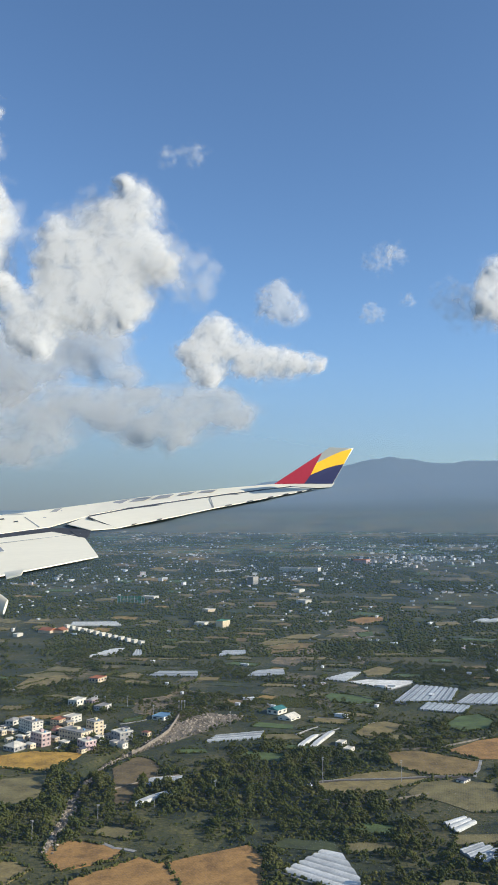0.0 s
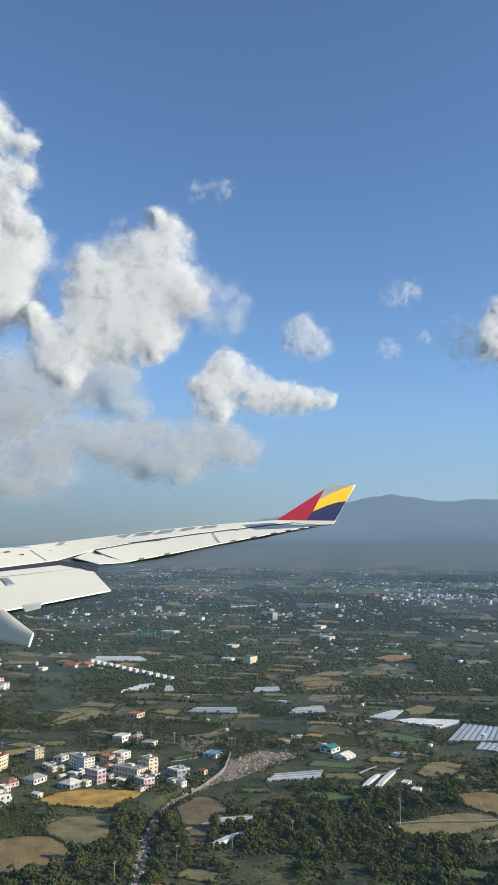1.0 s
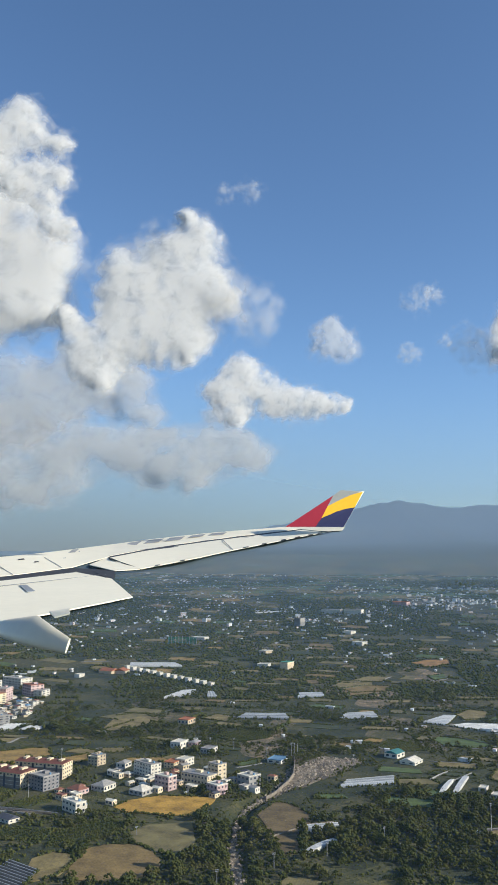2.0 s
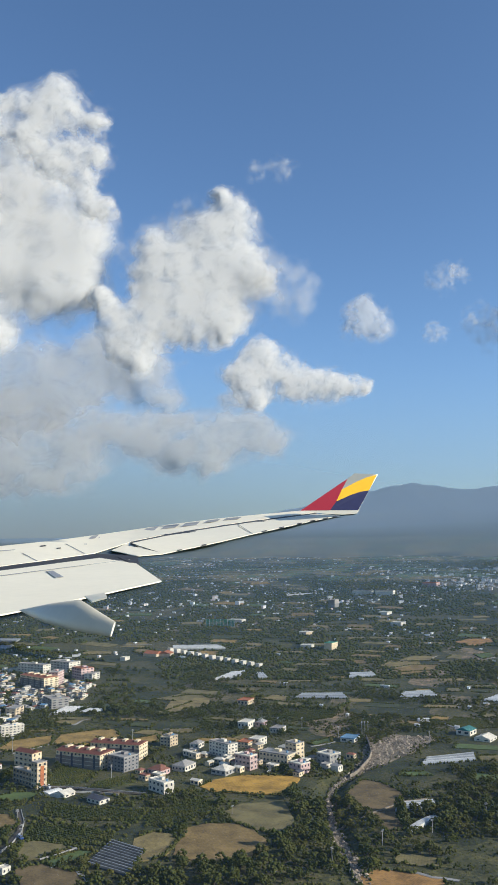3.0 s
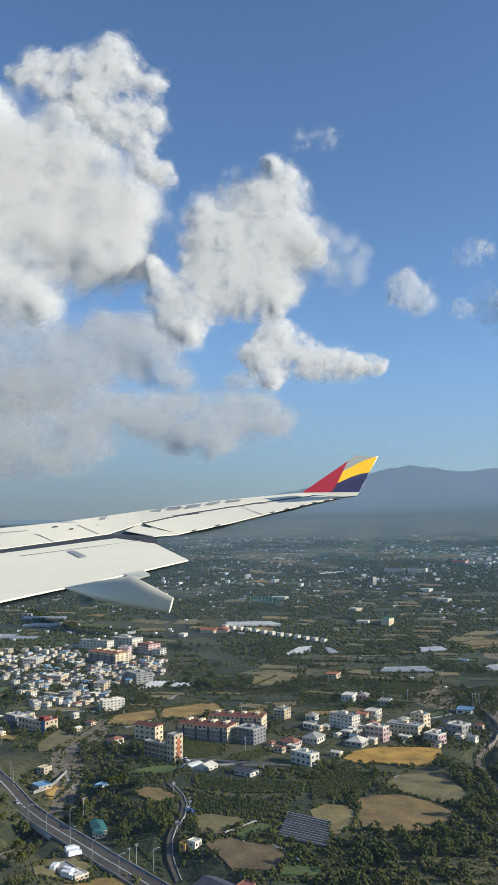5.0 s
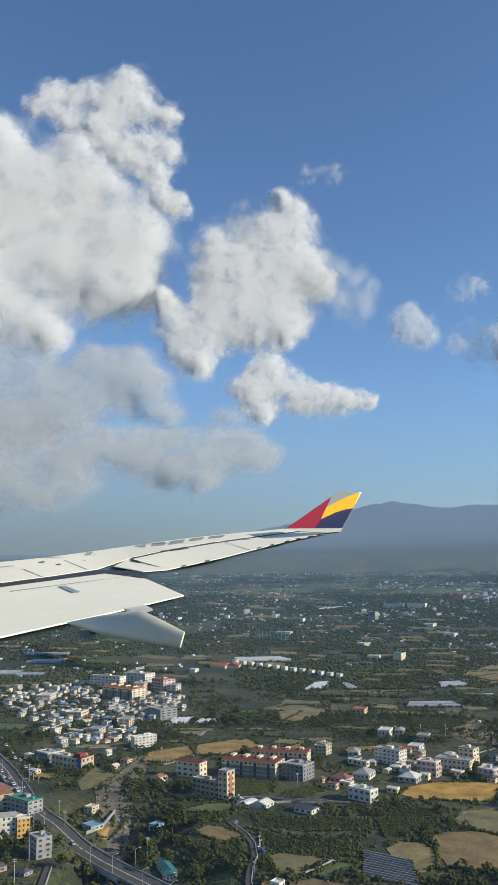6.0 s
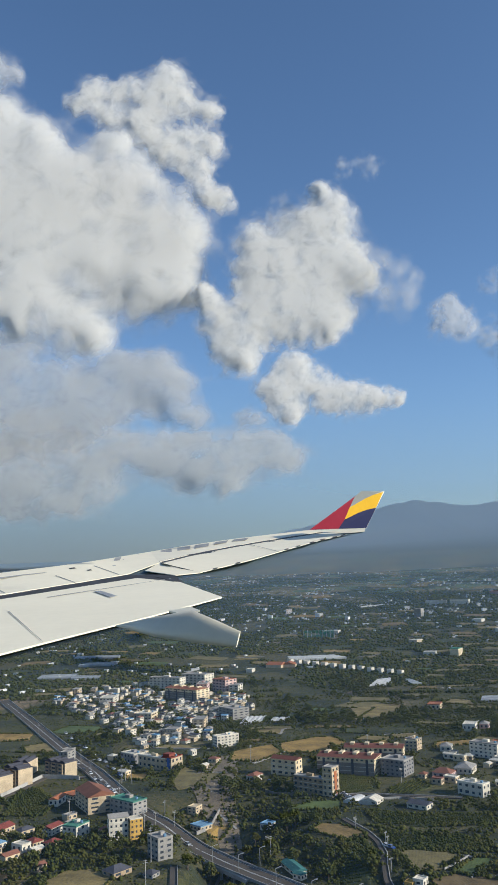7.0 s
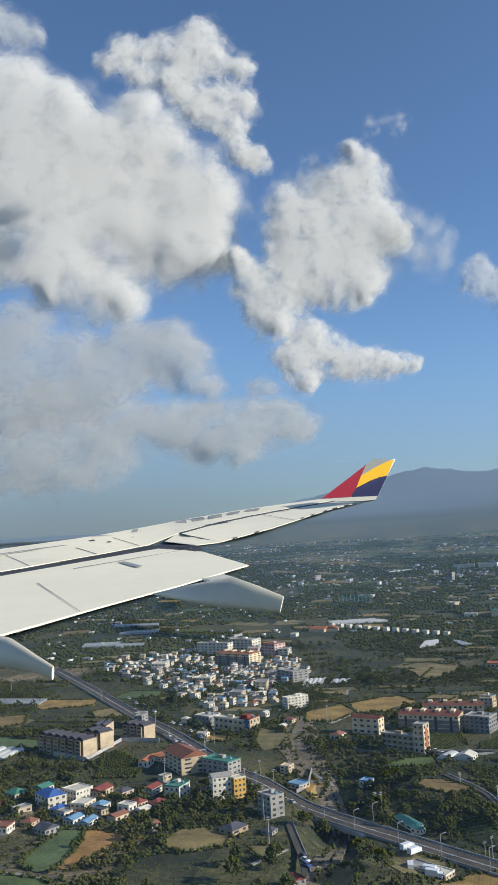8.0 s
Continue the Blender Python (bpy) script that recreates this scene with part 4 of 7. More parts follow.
building('barn', -180.7, 412.1, 8.5, 5.9, 1.8, -39, 'gable', 'white', 'slate', 1, 3)
building('barn', -198.1, 422.1, 6.8, 7.0, 1.4, -31, 'gable', 'white', 'white', 1, 2)
building('hut', -234.0, 352.0, 3.6, 3.0, 1.7, -45, 'gable', 'white', 'teal', 1, 2)
building('hut', -199.1, 331.5, 3.4, 3.4, 1.8, -38, 'flat', 'white', 'white', 1, 1)
building('hut', -202.3, 331.5, 2.6, 2.6, 1.8, -38, 'flat', 'yellow', 'yellow', 1, 1)
building('warehouse', -191.0, 300.7, 11.0, 10.0, 2.2, -48, 'gable', 'white', 'slate', 1, 3)
building('hut', -182.4, 297.1, 4.0, 4.5, 1.6, -32, 'flat', 'beige', 'terracotta', 1, 2)
building('house', -153.0, 430.4, 7.0, 6.4, 2.8, -55, 'flat', 'white', 'lightblue', 1, 3)
building('barn', 17.9, 543.7, 8.6, 9.8, 2.8, -38, 'gable', 'white', 'teal', 1, 2)
building('barn', 25.0, 528.1, 9.7, 10.9, 1.5, -36, 'gable', 'white', 'white', 1, 2)
building('hut', 50.8, 468.7, 4.0, 6.5, 1.6, -29, 'flat', 'white', 'white', 1, 1)
building('hut', 53.3, 455.5, 4.0, 6.5, 1.6, -34, 'flat', 'white', 'white', 1, 1)
building('hut', 101.4, 403.3, 4.0, 5.8, 1.2, -44, 'flat', 'white', 'slate', 1, 1)
building('hut', -54.1, 529.2, 8.5, 11.3, 2.1, -24, 'flat', 'white', 'lightblue', 1, 2)
building('apartment_block', -309.2, 794.3, 30.3, 9.6, 8.7, -28, 'flat', 'white', 'grey', 4, 8)
building('apartment_block', -289.6, 735.8, 34.0, 14.3, 8.4, -41, 'gable', 'cream', 'terracotta', 5, 8)
building('apartment_block', -283.8, 807.6, 24.6, 13.9, 8.5, -34, 'flat', 'white', 'grey', 4, 6)
building('apartment_block', -260.4, 772.4, 15.5, 12.7, 9.3, -47, 'flat', 'pink', 'terracotta', 4, 4)
building('apartment_block', -253.5, 641.8, 17.6, 12.9, 6.6, -57, 'flat', 'grey', 'grey', 4, 4)
building('house', -275.1, 613.1, 7.2, 13.6, 5.1, -9, 'flat', 'beige', 'grey', 3, 2)
building('apartment_house', -251.2, 766.2, 7.8, 14.9, 5.6, -15, 'flat', 'white', 'grey', 3, 2)
building('apartment_block', -277.2, 743.5, 8.3, 16.0, 10.8, -6, 'flat', 'pink', 'grey', 5, 3)
building('house', -290.8, 589.1, 7.7, 10.6, 3.6, -17, 'flat', 'beige', 'grey', 2, 4)
building('house', -350.3, 734.9, 11.0, 16.0, 3.9, -8, 'flat', 'white', 'white', 2, 4)
building('house', -312.3, 650.5, 10.6, 13.1, 4.1, -15, 'flat', 'cream', 'white', 2, 4)
building('house', -383.6, 781.4, 4.9, 9.6, 4.2, -11, 'flat', 'beige', 'grey', 3, 2)
building('house', -369.1, 781.3, 4.0, 9.7, 4.2, -3, 'flat', 'beige', 'grey', 3, 2)
building('apartment_house', 5.6, 1219.3, 9.8, 16.0, 10.8, -28, 'flat', 'grey', 'grey', 4, 0)
building('apartment_block', 198.6, 1468.5, 25.8, 16.0, 7.5, -34, 'flat', 'pink', 'orange', 3, 0)
building('apartment_block', 67.3, 1367.1, 31.5, 16.0, 6.1, -20, 'flat', 'white', 'grey', 3, 0)
building('apartment_block', 101.2, 1356.1, 28.4, 16.0, 7.6, -23, 'flat', 'white', 'grey', 3, 0)
building('warehouse', -130.2, 1098.6, 18.7, 16.0, 3.0, -19, 'flat', 'white', 'white', 1, 0)
building('warehouse', 68.2, 1154.7, 12.4, 16.0, 3.2, -32, 'flat', 'white', 'white', 1, 0)
building('warehouse', -52.4, 922.4, 12.1, 11.1, 3.0, -20, 'flat', 'white', 'white', 1, 0)
building('house', -28.3, 912.2, 8.8, 14.4, 7.0, -32, 'flat', 'cream', 'green', 3, 0)
building('warehouse', -211.2, 882.7, 16.1, 13.0, 2.4, -29, 'gable', 'beige', 'orange', 1, 0)
building('warehouse', -198.7, 883.0, 12.8, 13.2, 2.4, -12, 'gable', 'beige', 'orange', 1, 0)
building('house', -236.5, 859.1, 5.7, 9.6, 2.8, -21, 'flat', 'white', 'white', 1, 0)
building('warehouse', 69.9, 1066.5, 13.6, 16.0, 3.6, -33, 'flat', 'white', 'white', 1, 0)
building('warehouse', -48.1, 1005.6, 10.2, 14.2, 2.8, -40, 'flat', 'beige', 'white', 1, 0)

greenhouse([(59, 652), (82, 681), (91, 681), (74, 643)], 6, 'white')
greenhouse([(75, 643), (103, 616), (130, 646), (91, 652)], 14, 'white')
greenhouse([(98, 573), (138, 576), (153, 616), (124, 630)], 9, 'clear')
greenhouse([(138, 568), (173, 564), (193, 604), (155, 596)], 8, 'clear')
greenhouse([(110, 551), (137, 540), (148, 561), (120, 571)], 8, 'clear')
greenhouse([(12, 302), (28, 321), (34, 318), (41, 279)], 6, 'white')
greenhouse([(-79, 666), (-72, 686), (-42, 686), (-40, 664)], 3, 'clear')
greenhouse([(-2, 664), (6, 688), (28, 696), (29, 669)], 4, 'clear')
greenhouse([(-24, 471), (-18, 485), (9, 495), (6, 479)], 3, 'clear')
greenhouse([(-143, 755), (-129, 795), (-115, 803), (-122, 770)], 4, 'white')
greenhouse([(-106, 763), (-97, 763), (-101, 795), (-108, 795)], 3, 'white')
greenhouse([(-27, 763), (-24, 785), (-4, 790), (-3, 770)], 3, 'clear')
greenhouse([(-194, 913), (-197, 939), (-150, 942), (-139, 913)], 3, 'white')
greenhouse([(79, 349), (82, 338), (93, 349), (89, 356)], 3, 'white')
greenhouse([(78, 321), (84, 307), (96, 317), (88, 328)], 4, 'clear')
greenhouse([(-51, 395), (-46, 407), (-32, 410), (-32, 401)], 3, 'clear')
greenhouse([(-49, 369), (-33, 385), (-35, 389), (-50, 372)], 1, 'white')
greenhouse([(-155, 326), (-152, 351), (-166, 362), (-171, 337)], 11, 'dark')
greenhouse([(-251, 610), (-235, 619), (-231, 638), (-246, 638)], 5, 'white')
greenhouse([(-232, 615), (-219, 616), (-215, 628), (-228, 630)], 3, 'white')
greenhouse([(-433, 853), (-435, 883), (-400, 881), (-402, 854)], 3, 'clear')
greenhouse([(-402, 851), (-401, 871), (-376, 864), (-376, 849)], 2, 'clear')
greenhouse([(-408, 923), (-401, 944), (-369, 942), (-372, 920)], 3, 'clear')
greenhouse([(-421, 971), (-416, 988), (-373, 984), (-373, 963)], 3, 'clear')
greenhouse([(-447, 611), (-444, 627), (-411, 617), (-413, 600)], 4, 'clear')
greenhouse([(-410, 469), (-396, 462), (-391, 480), (-405, 486)], 3, 'white')
greenhouse([(-210, 423), (-199, 418), (-195, 424), (-204, 430)], 2, 'white')
greenhouse([(-487, 1626), (-417, 1654), (-396, 1683), (-481, 1683)], 2, 'clear')
greenhouse([(-55, 1342), (12, 1385), (34, 1412), (-26, 1374)], 2, 'white')
greenhouse([(250, 936), (283, 936), (289, 956), (263, 956)], 2, 'white')
greenhouse([(26, 462), (39, 489), (41, 489), (29, 462)], 1, 'white')
greenhouse([(33, 462), (49, 498), (51, 496), (36, 462)], 1, 'white')


# ---- far houses ----
def far_house(name, x, y, w, d, h, ang, style, wall, roof):
    building(name, x, y, w, d, h, ang, style, wall, roof, 1 if h < 3 else 2, 2, y < 730)


rnd = random.Random(5)
TOWN = [(-403.0, 761.0), (-366.0, 796.0), (-325.0, 808.0), (-241.0, 729.0), (-240.0, 667.0), (-266.0, 612.0), (-268.0, 560.0), (-305.0, 550.0), (-330.0, 612.0), (-365.0, 678.0)]
placed = []
while len(placed) < 270:
    x, y = rnd.uniform(-405, -238), rnd.uniform(548, 810)
    if not inside(np.array([x]), np.array([y]), TOWN)[0]:
        continue
    if any(math.hypot(x - a, y - b) < r + 1.6 for a, b, r in BUILT):
        continue
    placed.append((x, y))
    far_house("house", x, y, rnd.uniform(3.0, 5.6), rnd.uniform(2.8, 4.4), rnd.choice((1.6, 1.9, 2.2, 3.4)), rnd.choice((-30, -35, 55, 60, -20)), rnd.choice(("flat", "flat", "gable", "hip")), rnd.choice(("white", "white", "cream", "beige", "white", "white")), rnd.choice(("white", "grey", "grey", "grey", "slate", "slate", "beige", "grey", "lightblue", "terracotta")))

def free(px, py, margin=0.0):
    ok = np.ones(px.shape, bool)
    for poly in KEEP_CLEAR:
        ok &= ~inside(px, py, poly)
    for pts, r in STRIPS:
        for (x0, y0), (x1, y1) in zip(pts, pts[1:]):
            dx, dy = x1 - x0, y1 - y0
            u = np.clip(((px - x0) * dx + (py - y0) * dy) / (dx * dx + dy * dy + 1e-9), 0, 1)
            ok &= np.hypot(px - x0 - u * dx, py - y0 - u * dy) > r + margin
    for x, y, r in BUILT:
        ok &= np.hypot(px - x, py - y) > r * 0.72 + margin
    return ok


# the larger town on the far plain, farmsteads, sheds and greenhouses strewn over the land, too small to tell apart
SPECK = surface("far_walls", [(0.15, (0.34, 0.33, 0.31)), (0.4, (0.66, 0.64, 0.60)), (0.75, (0.84, 0.82, 0.78)), (0.95, (0.58, 0.38, 0.28))], 0.2, 2.0, 0.8, 0.1, vary="island", spread=0.8)


def far_town(name, spots, label):
    verts, faces = [], []
    for cx, cy, sx, sy, count, tall in spots:
        for _ in range(count):
            x, y = rnd.gauss(cx, sx), rnd.gauss(cy, sy)
            if any(math.hypot(x - a, y - b) < r + 4 for a, b, r in BUILT):
                continue
            high = rnd.random() < tall
            w, d, h = (rnd.uniform(5, 9), rnd.uniform(3, 5), rnd.uniform(2.5, 5)) if high else (rnd.uniform(1.5, 3.6), rnd.uniform(1.6, 2.8), rnd.uniform(0.9, 1.5))
            if not high and rnd.random() < 0.25:
                w, h = w * 2.5, 1.6
            z, a = ground_z(x, y), radians(rnd.choice((-30, -20, 55, 60, 10)))
            v, f = joined(box_data(-w / 2, w / 2, -d / 2, d / 2, -8, h), box_data(-w / 2 - 0.2, w / 2 + 0.2, -d / 2 - 0.2, d / 2 + 0.2, h, h + 0.4))
            k = len(verts)
            verts += [(x + px * math.cos(a) - py * math.sin(a), y + px * math.sin(a) + py * math.cos(a), z + pz) for px, py, pz in v]
            faces += [tuple(i + k for i in q) for q in f]
    tagged(mesh_object(name, verts, faces, SPECK), label, "houses", kind="stuff")


far_town("far_town", ((290, 1500, 90, 60, 230, 0.22), (430, 1700, 110, 60, 220, 0.15), (150, 1430, 60, 30, 60, 0.3), (60, 1290, 60, 40, 70, 0.1), (-230, 1260, 130, 60, 110, 0.1)), "pale distant town of low blocks and houses")
far_town("far_farms", ((340, 1150, 70, 30, 60, 0.0), (-60, 1750, 260, 130, 200, 0.0), (-150, 1500, 250, 120, 140, 0.0), (-260, 885, 60, 14, 18, 0.0), (-440, 1020, 70, 60, 40, 0.1), (100, 1000, 70, 50, 22, 0.0), (230, 760, 80, 60, 26, 0.0), (-100, 1100, 200, 120, 90, 0.0), (450, 2100, 260, 160, 140, 0.0), (0, 620, 90, 60, 16, 0.0), (-420, 860, 60, 40, 26, 0.0)), "scattered pale farmsteads and sheds")


def small_plots():
    """The patchwork of narrow terraced plots beyond the village, joined."""
    gen = random.Random(21)
    for kind, share in (("tan", 130), ("green", 80), ("drab", 190), ("darkgreen", 170), ("brown", 90), ("ochre", 60)):
        verts, faces = [], []
        for _ in range(share):
            y = (520 if kind in ("tan", "brown", "ochre") else 270) + 2000 * gen.random() ** 1.6
            x = gen.uniform(-1, 1) * (80 + y * 0.38) - 100
            w, d = gen.uniform(12, 34) * (0.6 + y / 1500), gen.uniform(6, 14) * (0.6 + y / 1100)
            a = radians(gen.choice((-8, -15, 5, -25)) + gen.uniform(-4, 4))
            corners = [(x + px * math.cos(a) - py * math.sin(a), y + px * math.sin(a) + py * math.cos(a)) for px, py in ((-w / 2, -d / 2), (w / 2, -d / 2 * gen.uniform(0.7, 1.1)), (w / 2 * gen.uniform(0.7, 1.0), d / 2), (-w / 2 * gen.uniform(0.6, 1.0), d / 2))]
            if not free(np.array([c[0] for c in corners] + [x]), np.array([c[1] for c in corners] + [y]), 2.0).all() or sunk([c[0] for c in corners] + [x], [c[1] for c in corners] + [y]).max() > 0.2:
                continue
            k = len(verts)
            verts += [(px, py, ground_z(px, py) + 0.9 if py > 1150 else ground_z(px, py) + 0.3) for px, py in corners] + [(px, py, ground_z(px, py) - 3) for px, py in corners]
            faces += [(k, k + 1, k + 2, k + 3)] + [(k + i, k + 4 + i, k + 4 + (i + 1) % 4, k + (i + 1) % 4) for i in range(4)]
            if y < 1300:
                KEEP_CLEAR.append(corners)
        tagged(mesh_object("small_plots", verts, faces, FIELD[kind]), {"tan": "narrow tan plots of dry grass", "green": "narrow green grass plots", "drab": "narrow fallow olive plots", "darkgreen": "narrow dark green crop plots", "brown": "narrow brown tilled plots", "ochre": "narrow ochre plots"}[kind], "fields", kind="stuff")


# low houses, sheds and walls packed between the larger village buildings
for cx, cy, sx, sy, count in ((-112, 485, 26, 14, 60), (-345, 385, 22, 14, 34), (-310, 410, 14, 12, 8), (-150, 450, 16, 12, 8), (-300, 510, 18, 12, 10)):
    for _ in range(count):
        x, y = rnd.gauss(cx, sx), rnd.gauss(cy, sy)
        if any(math.hypot(x - a, y - b) < r + 0.7 for a, b, r in BUILT) or not free(np.array([x]), np.array([y]), 2.0)[0]:
            continue
        far_house("house", x, y, rnd.uniform(3.5, 6), rnd.uniform(3, 4.5), rnd.uniform(1.7, 2.6), rnd.choice((-35, -42, 50)), rnd.choice(("hip", "gable", "flat")), rnd.choice(("white", "cream", "beige")), rnd.choice(("grey", "slate", "terracotta", "white", "white", "grey")))

# the net of a driving range
net = new("driving_range_net")
net.matrix_basis = pose(-150, 1062, ground_z(0, 1062), 0, 0, -8)
tagged(net, "tall green netting of a driving range between steel posts", "net fence")
NET = surface("green_netting", shades((0.04, 0.20, 0.16), 0.3), 0.2, 1.0, 0.8, 0.1)
for i in range(9):
    mesh_object("post", *tube_data(0.3, 0.2, -1, 9.5, 6, i * 4.5 - 18), STEEL, net)
    if i < 8:
        strands = []
        for k in range(9):
            strands.append(box_data(i * 4.5 - 17.8 + k * 0.5, i * 4.5 - 17.6 + k * 0.5, -0.05, 0.05, 0, 9))
        for k in range(8):
            strands.append(box_data(i * 4.5 - 17.8, i * 4.5 - 13.7, 0.06, 0.14, 0.5 + k * 1.1, 0.75 + k * 1.1))
        mesh_object("netting", *joined(*strands), NET, net)

# a terrace of white holiday houses in one line
for i in range(13):
    x, y = -196 + i * 7.6, 905 - i * 7.4
    far_house("house", x, y, 4.6, 5.0, 3.4, -40, "flat", "white", "white")


# ---- walls of field stone and concrete ----
def low_wall(pts, h, material, label):
    """A freestanding wall that follows a line on the ground."""
    verts, faces = [], []
    for i, (x, y) in enumerate(pts):
        a, b = pts[max(0, i - 1)], pts[min(len(pts) - 1, i + 1)]
        dx, dy = b[0] - a[0], b[1] - a[1]
        ln = math.hypot(dx, dy) or 1
        z = ground_z(x, y)
        for s, k in ((-0.2, -0.6), (-0.15, h), (0.15, h), (0.2, -0.6)):
            verts.append((x - dy / ln * s, y + dx / ln * s, z + k))
        if i:
            p = (i - 1) * 4
            faces += [(p, p + 1, p + 5, p + 4), (p + 1, p + 2, p + 6, p + 5), (p + 2, p + 3, p + 7, p + 6)]
    m = len(verts)
    faces += [(3, 2, 1, 0), (m - 4, m - 3, m - 2, m - 1)]
    tagged(mesh_object("low_wall", verts, faces, material), label, "wall", "low walls", "structure")


BLOCK = surface("field_stone", shades((0.21, 0.175, 0.13), 0.4), 0.4, 1.8, 0.9, 0.5)
LIME, ROUGH = "pale plastered retaining wall", "rough field-stone wall beside the plots"
low_wall([(-375.1, 466.8), (-366.0, 459.7), (-357.7, 452.9), (-352.3, 468.8), (-347.1, 487.5), (-337.4, 485.1), (-328.2, 481.6)], 1.9, CONCRETE, LIME)
low_wall([(-44.0, 533.9), (-45.1, 514.2), (-46.9, 493.5), (-50.3, 478.9), (-53.7, 470.8), (-58.4, 461.8), (-63.1, 456.4)], 2.2, BLOCK, ROUGH)
low_wall([(-104.4, 457.0), (-101.8, 463.6), (-99.2, 470.3)], 1.2, CONCRETE, LIME)
low_wall([(-183.0, 333.5), (-181.4, 336.6), (-178.7, 339.2), (-175.4, 341.8)], 0.6, CONCRETE, LIME)
low_wall([(-189.1, 342.4), (-184.6, 346.6), (-179.9, 351.6), (-176.5, 355.1)], 0.5, CONCRETE, LIME)
low_wall([(-192.9, 430.6), (-181.8, 423.6), (-171.6, 423.9), (-163.9, 422.6)], 1.0, BLOCK, ROUGH)
low_wall([(-243.3, 459.9), (-240.9, 445.1), (-236.8, 439.5), (-230.9, 438.3), (-221.9, 433.8)], 1.2, BLOCK, ROUGH)
low_wall([(-208.4, 429.4), (-198.6, 425.7), (-185.6, 425.9), (-173.1, 420.8)], 0.9, CONCRETE, LIME)
low_wall([(-269.4, 402.2), (-266.8, 406.2), (-263.9, 413.2), (-261.0, 428.7)], 1.3, CONCRETE, LIME)
low_wall([(-230.5, 441.2), (-224.1, 443.8), (-217.2, 440.5), (-210.3, 431.6), (-205.8, 419.1)], 1.0, BLOCK, ROUGH)
low_wall([(-374.7, 379.2), (-369.2, 380.6), (-364.0, 382.1)], 1.0, BLOCK, ROUGH)
low_wall([(-80.4, 375.5), (-61.4, 392.0), (-44.3, 408.4), (-33.6, 412.1)], 0.8, BLOCK, ROUGH)
low_wall([(27.0, 487.7), (34.2, 497.8), (42.5, 507.1)], 0.8, CONCRETE, LIME)
low_wall([(28.6, 470.4), (40.4, 487.0), (53.7, 502.4)], 0.8, CONCRETE, LIME)
low_wall([(64.8, 610.0), (81.7, 585.4), (105.1, 564.4)], 0.8, BLOCK, ROUGH)
low_wall([(29.8, 379.4), (39.1, 372.1), (59.3, 375.7), (81.1, 384.7)], 0.8, BLOCK, ROUGH)
low_wall([(75.4, 456.0), (103.9, 461.5), (134.1, 481.3)], 0.8, BLOCK, ROUGH)


# ---- poles, lamps and cars ----
def pole(x, y, h):
    base = new("utility_pole")
    base.matrix_basis = pose(x, y, ground_z(x, y), 0, 0, 30)
    tagged(base, "grey concrete utility pole with crossarms", "pole", "utility poles")
    mesh_object("shaft", *tube_data(0.16, 0.10, -0.5, h, 6), CONCRETE, base)
    for k in (0.97, 0.90):
        mesh_object("crossarm", *box_data(-0.7, 0.7, -0.05, 0.05, h * k - 0.06, h * k + 0.06), STEEL, base)


def lamp(x, y, h, ang):
    base = new("street_lamp")
    base.matrix_basis = pose(x, y, plain_z(x, y), 0, 0, ang)
    tagged(base, "tall grey steel street lamp with a curved arm", "street lamp", "street lamps")
    mesh_object("pole", *tube_data(0.13, 0.09, -0.5, h, 6), STEEL, base)
    mesh_object("arm", [(0, -0.06, h - 0.1), (1.3, -0.06, h + 0.25), (1.3, 0.06, h + 0.25), (0, 0.06, h - 0.1), (0, -0.06, h + 0.05), (1.3, -0.06, h + 0.37), (1.3, 0.06, h + 0.37), (0, 0.06, h + 0.05)], [(0, 1, 5, 4), (2, 3, 7, 6), (4, 5, 6, 7), (3, 2, 1, 0), (0, 4, 7, 3), (1, 2, 6, 5)], STEEL, base)
    mesh_object("lamp_head", *box_data(1.2, 2.0, -0.16, 0.16, h + 0.2, h + 0.4), STEEL, base)


for x, y, h in [(34.7, 400.7, 12.1), (71.9, 402.3, 10.2), (-15.0, 384.7, 6.6), (-84.0, 331.9, 7.5), (-62.7, 355.0, 5.7), (-45.1, 544.9, 7.7), (-43.3, 544.9, 7.7), (-41.4, 544.9, 7.7), (-60.4, 535.6, 6.8), (-80.5, 561.0, 7.1), (-95.5, 561.0, 7.2), (-11.2, 511.1, 8.6), (-40.9, 368.5, 5.3), (-245.9, 505.7, 8.1), (-180.8, 447.4, 7.3), (-182.2, 529.3, 6.9), (-210.2, 387.8, 3.6), (-202.5, 365.5, 3.8), (-205.7, 343.0, 4.1), (-243.4, 377.0, 6.1)]:
    pole(x, y, h)
for x, y, h in [(-217.7, 326.8, 6.5), (-120.4, 393.1, 3.6), (-282.9, 361.1, 11.1), (-282.2, 336.1, 8.7), (-282.5, 415.8, 6.7), (-306.6, 470.7, 8.3), (-301.9, 469.6, 8.3), (-320.0, 413.3, 8.2), (-333.1, 513.8, 8.0), (-219.9, 326.5, 5.3), (-210.3, 388.2, 4.1), (-202.7, 368.2, 4.4), (-288.6, 395.6, 8.0), (-375.5, 606.0, 6.0), (-445.7, 659.4, 9.2), (-284.5, 395.7, 6.8), (-277.8, 402.0, 7.3), (-242.6, 368.5, 8.5), (-305.6, 476.0, 5.9)]:
    pole(x, y, h)
for x, y, h in [(-262.5, 365.5, 6.8), (-253.7, 356.5, 6.6), (-242.2, 342.0, 6.6), (-232.2, 328.6, 7.1), (-221.8, 315.5, 7.2), (-291.7, 399.8, 6.9), (-305.1, 449.6, 6.3), (-324.5, 492.5, 6.4), (-246.5, 363.0, 6.4), (-211.5, 320.5, 6.9)]:
    lamp(x, y, h, 20)

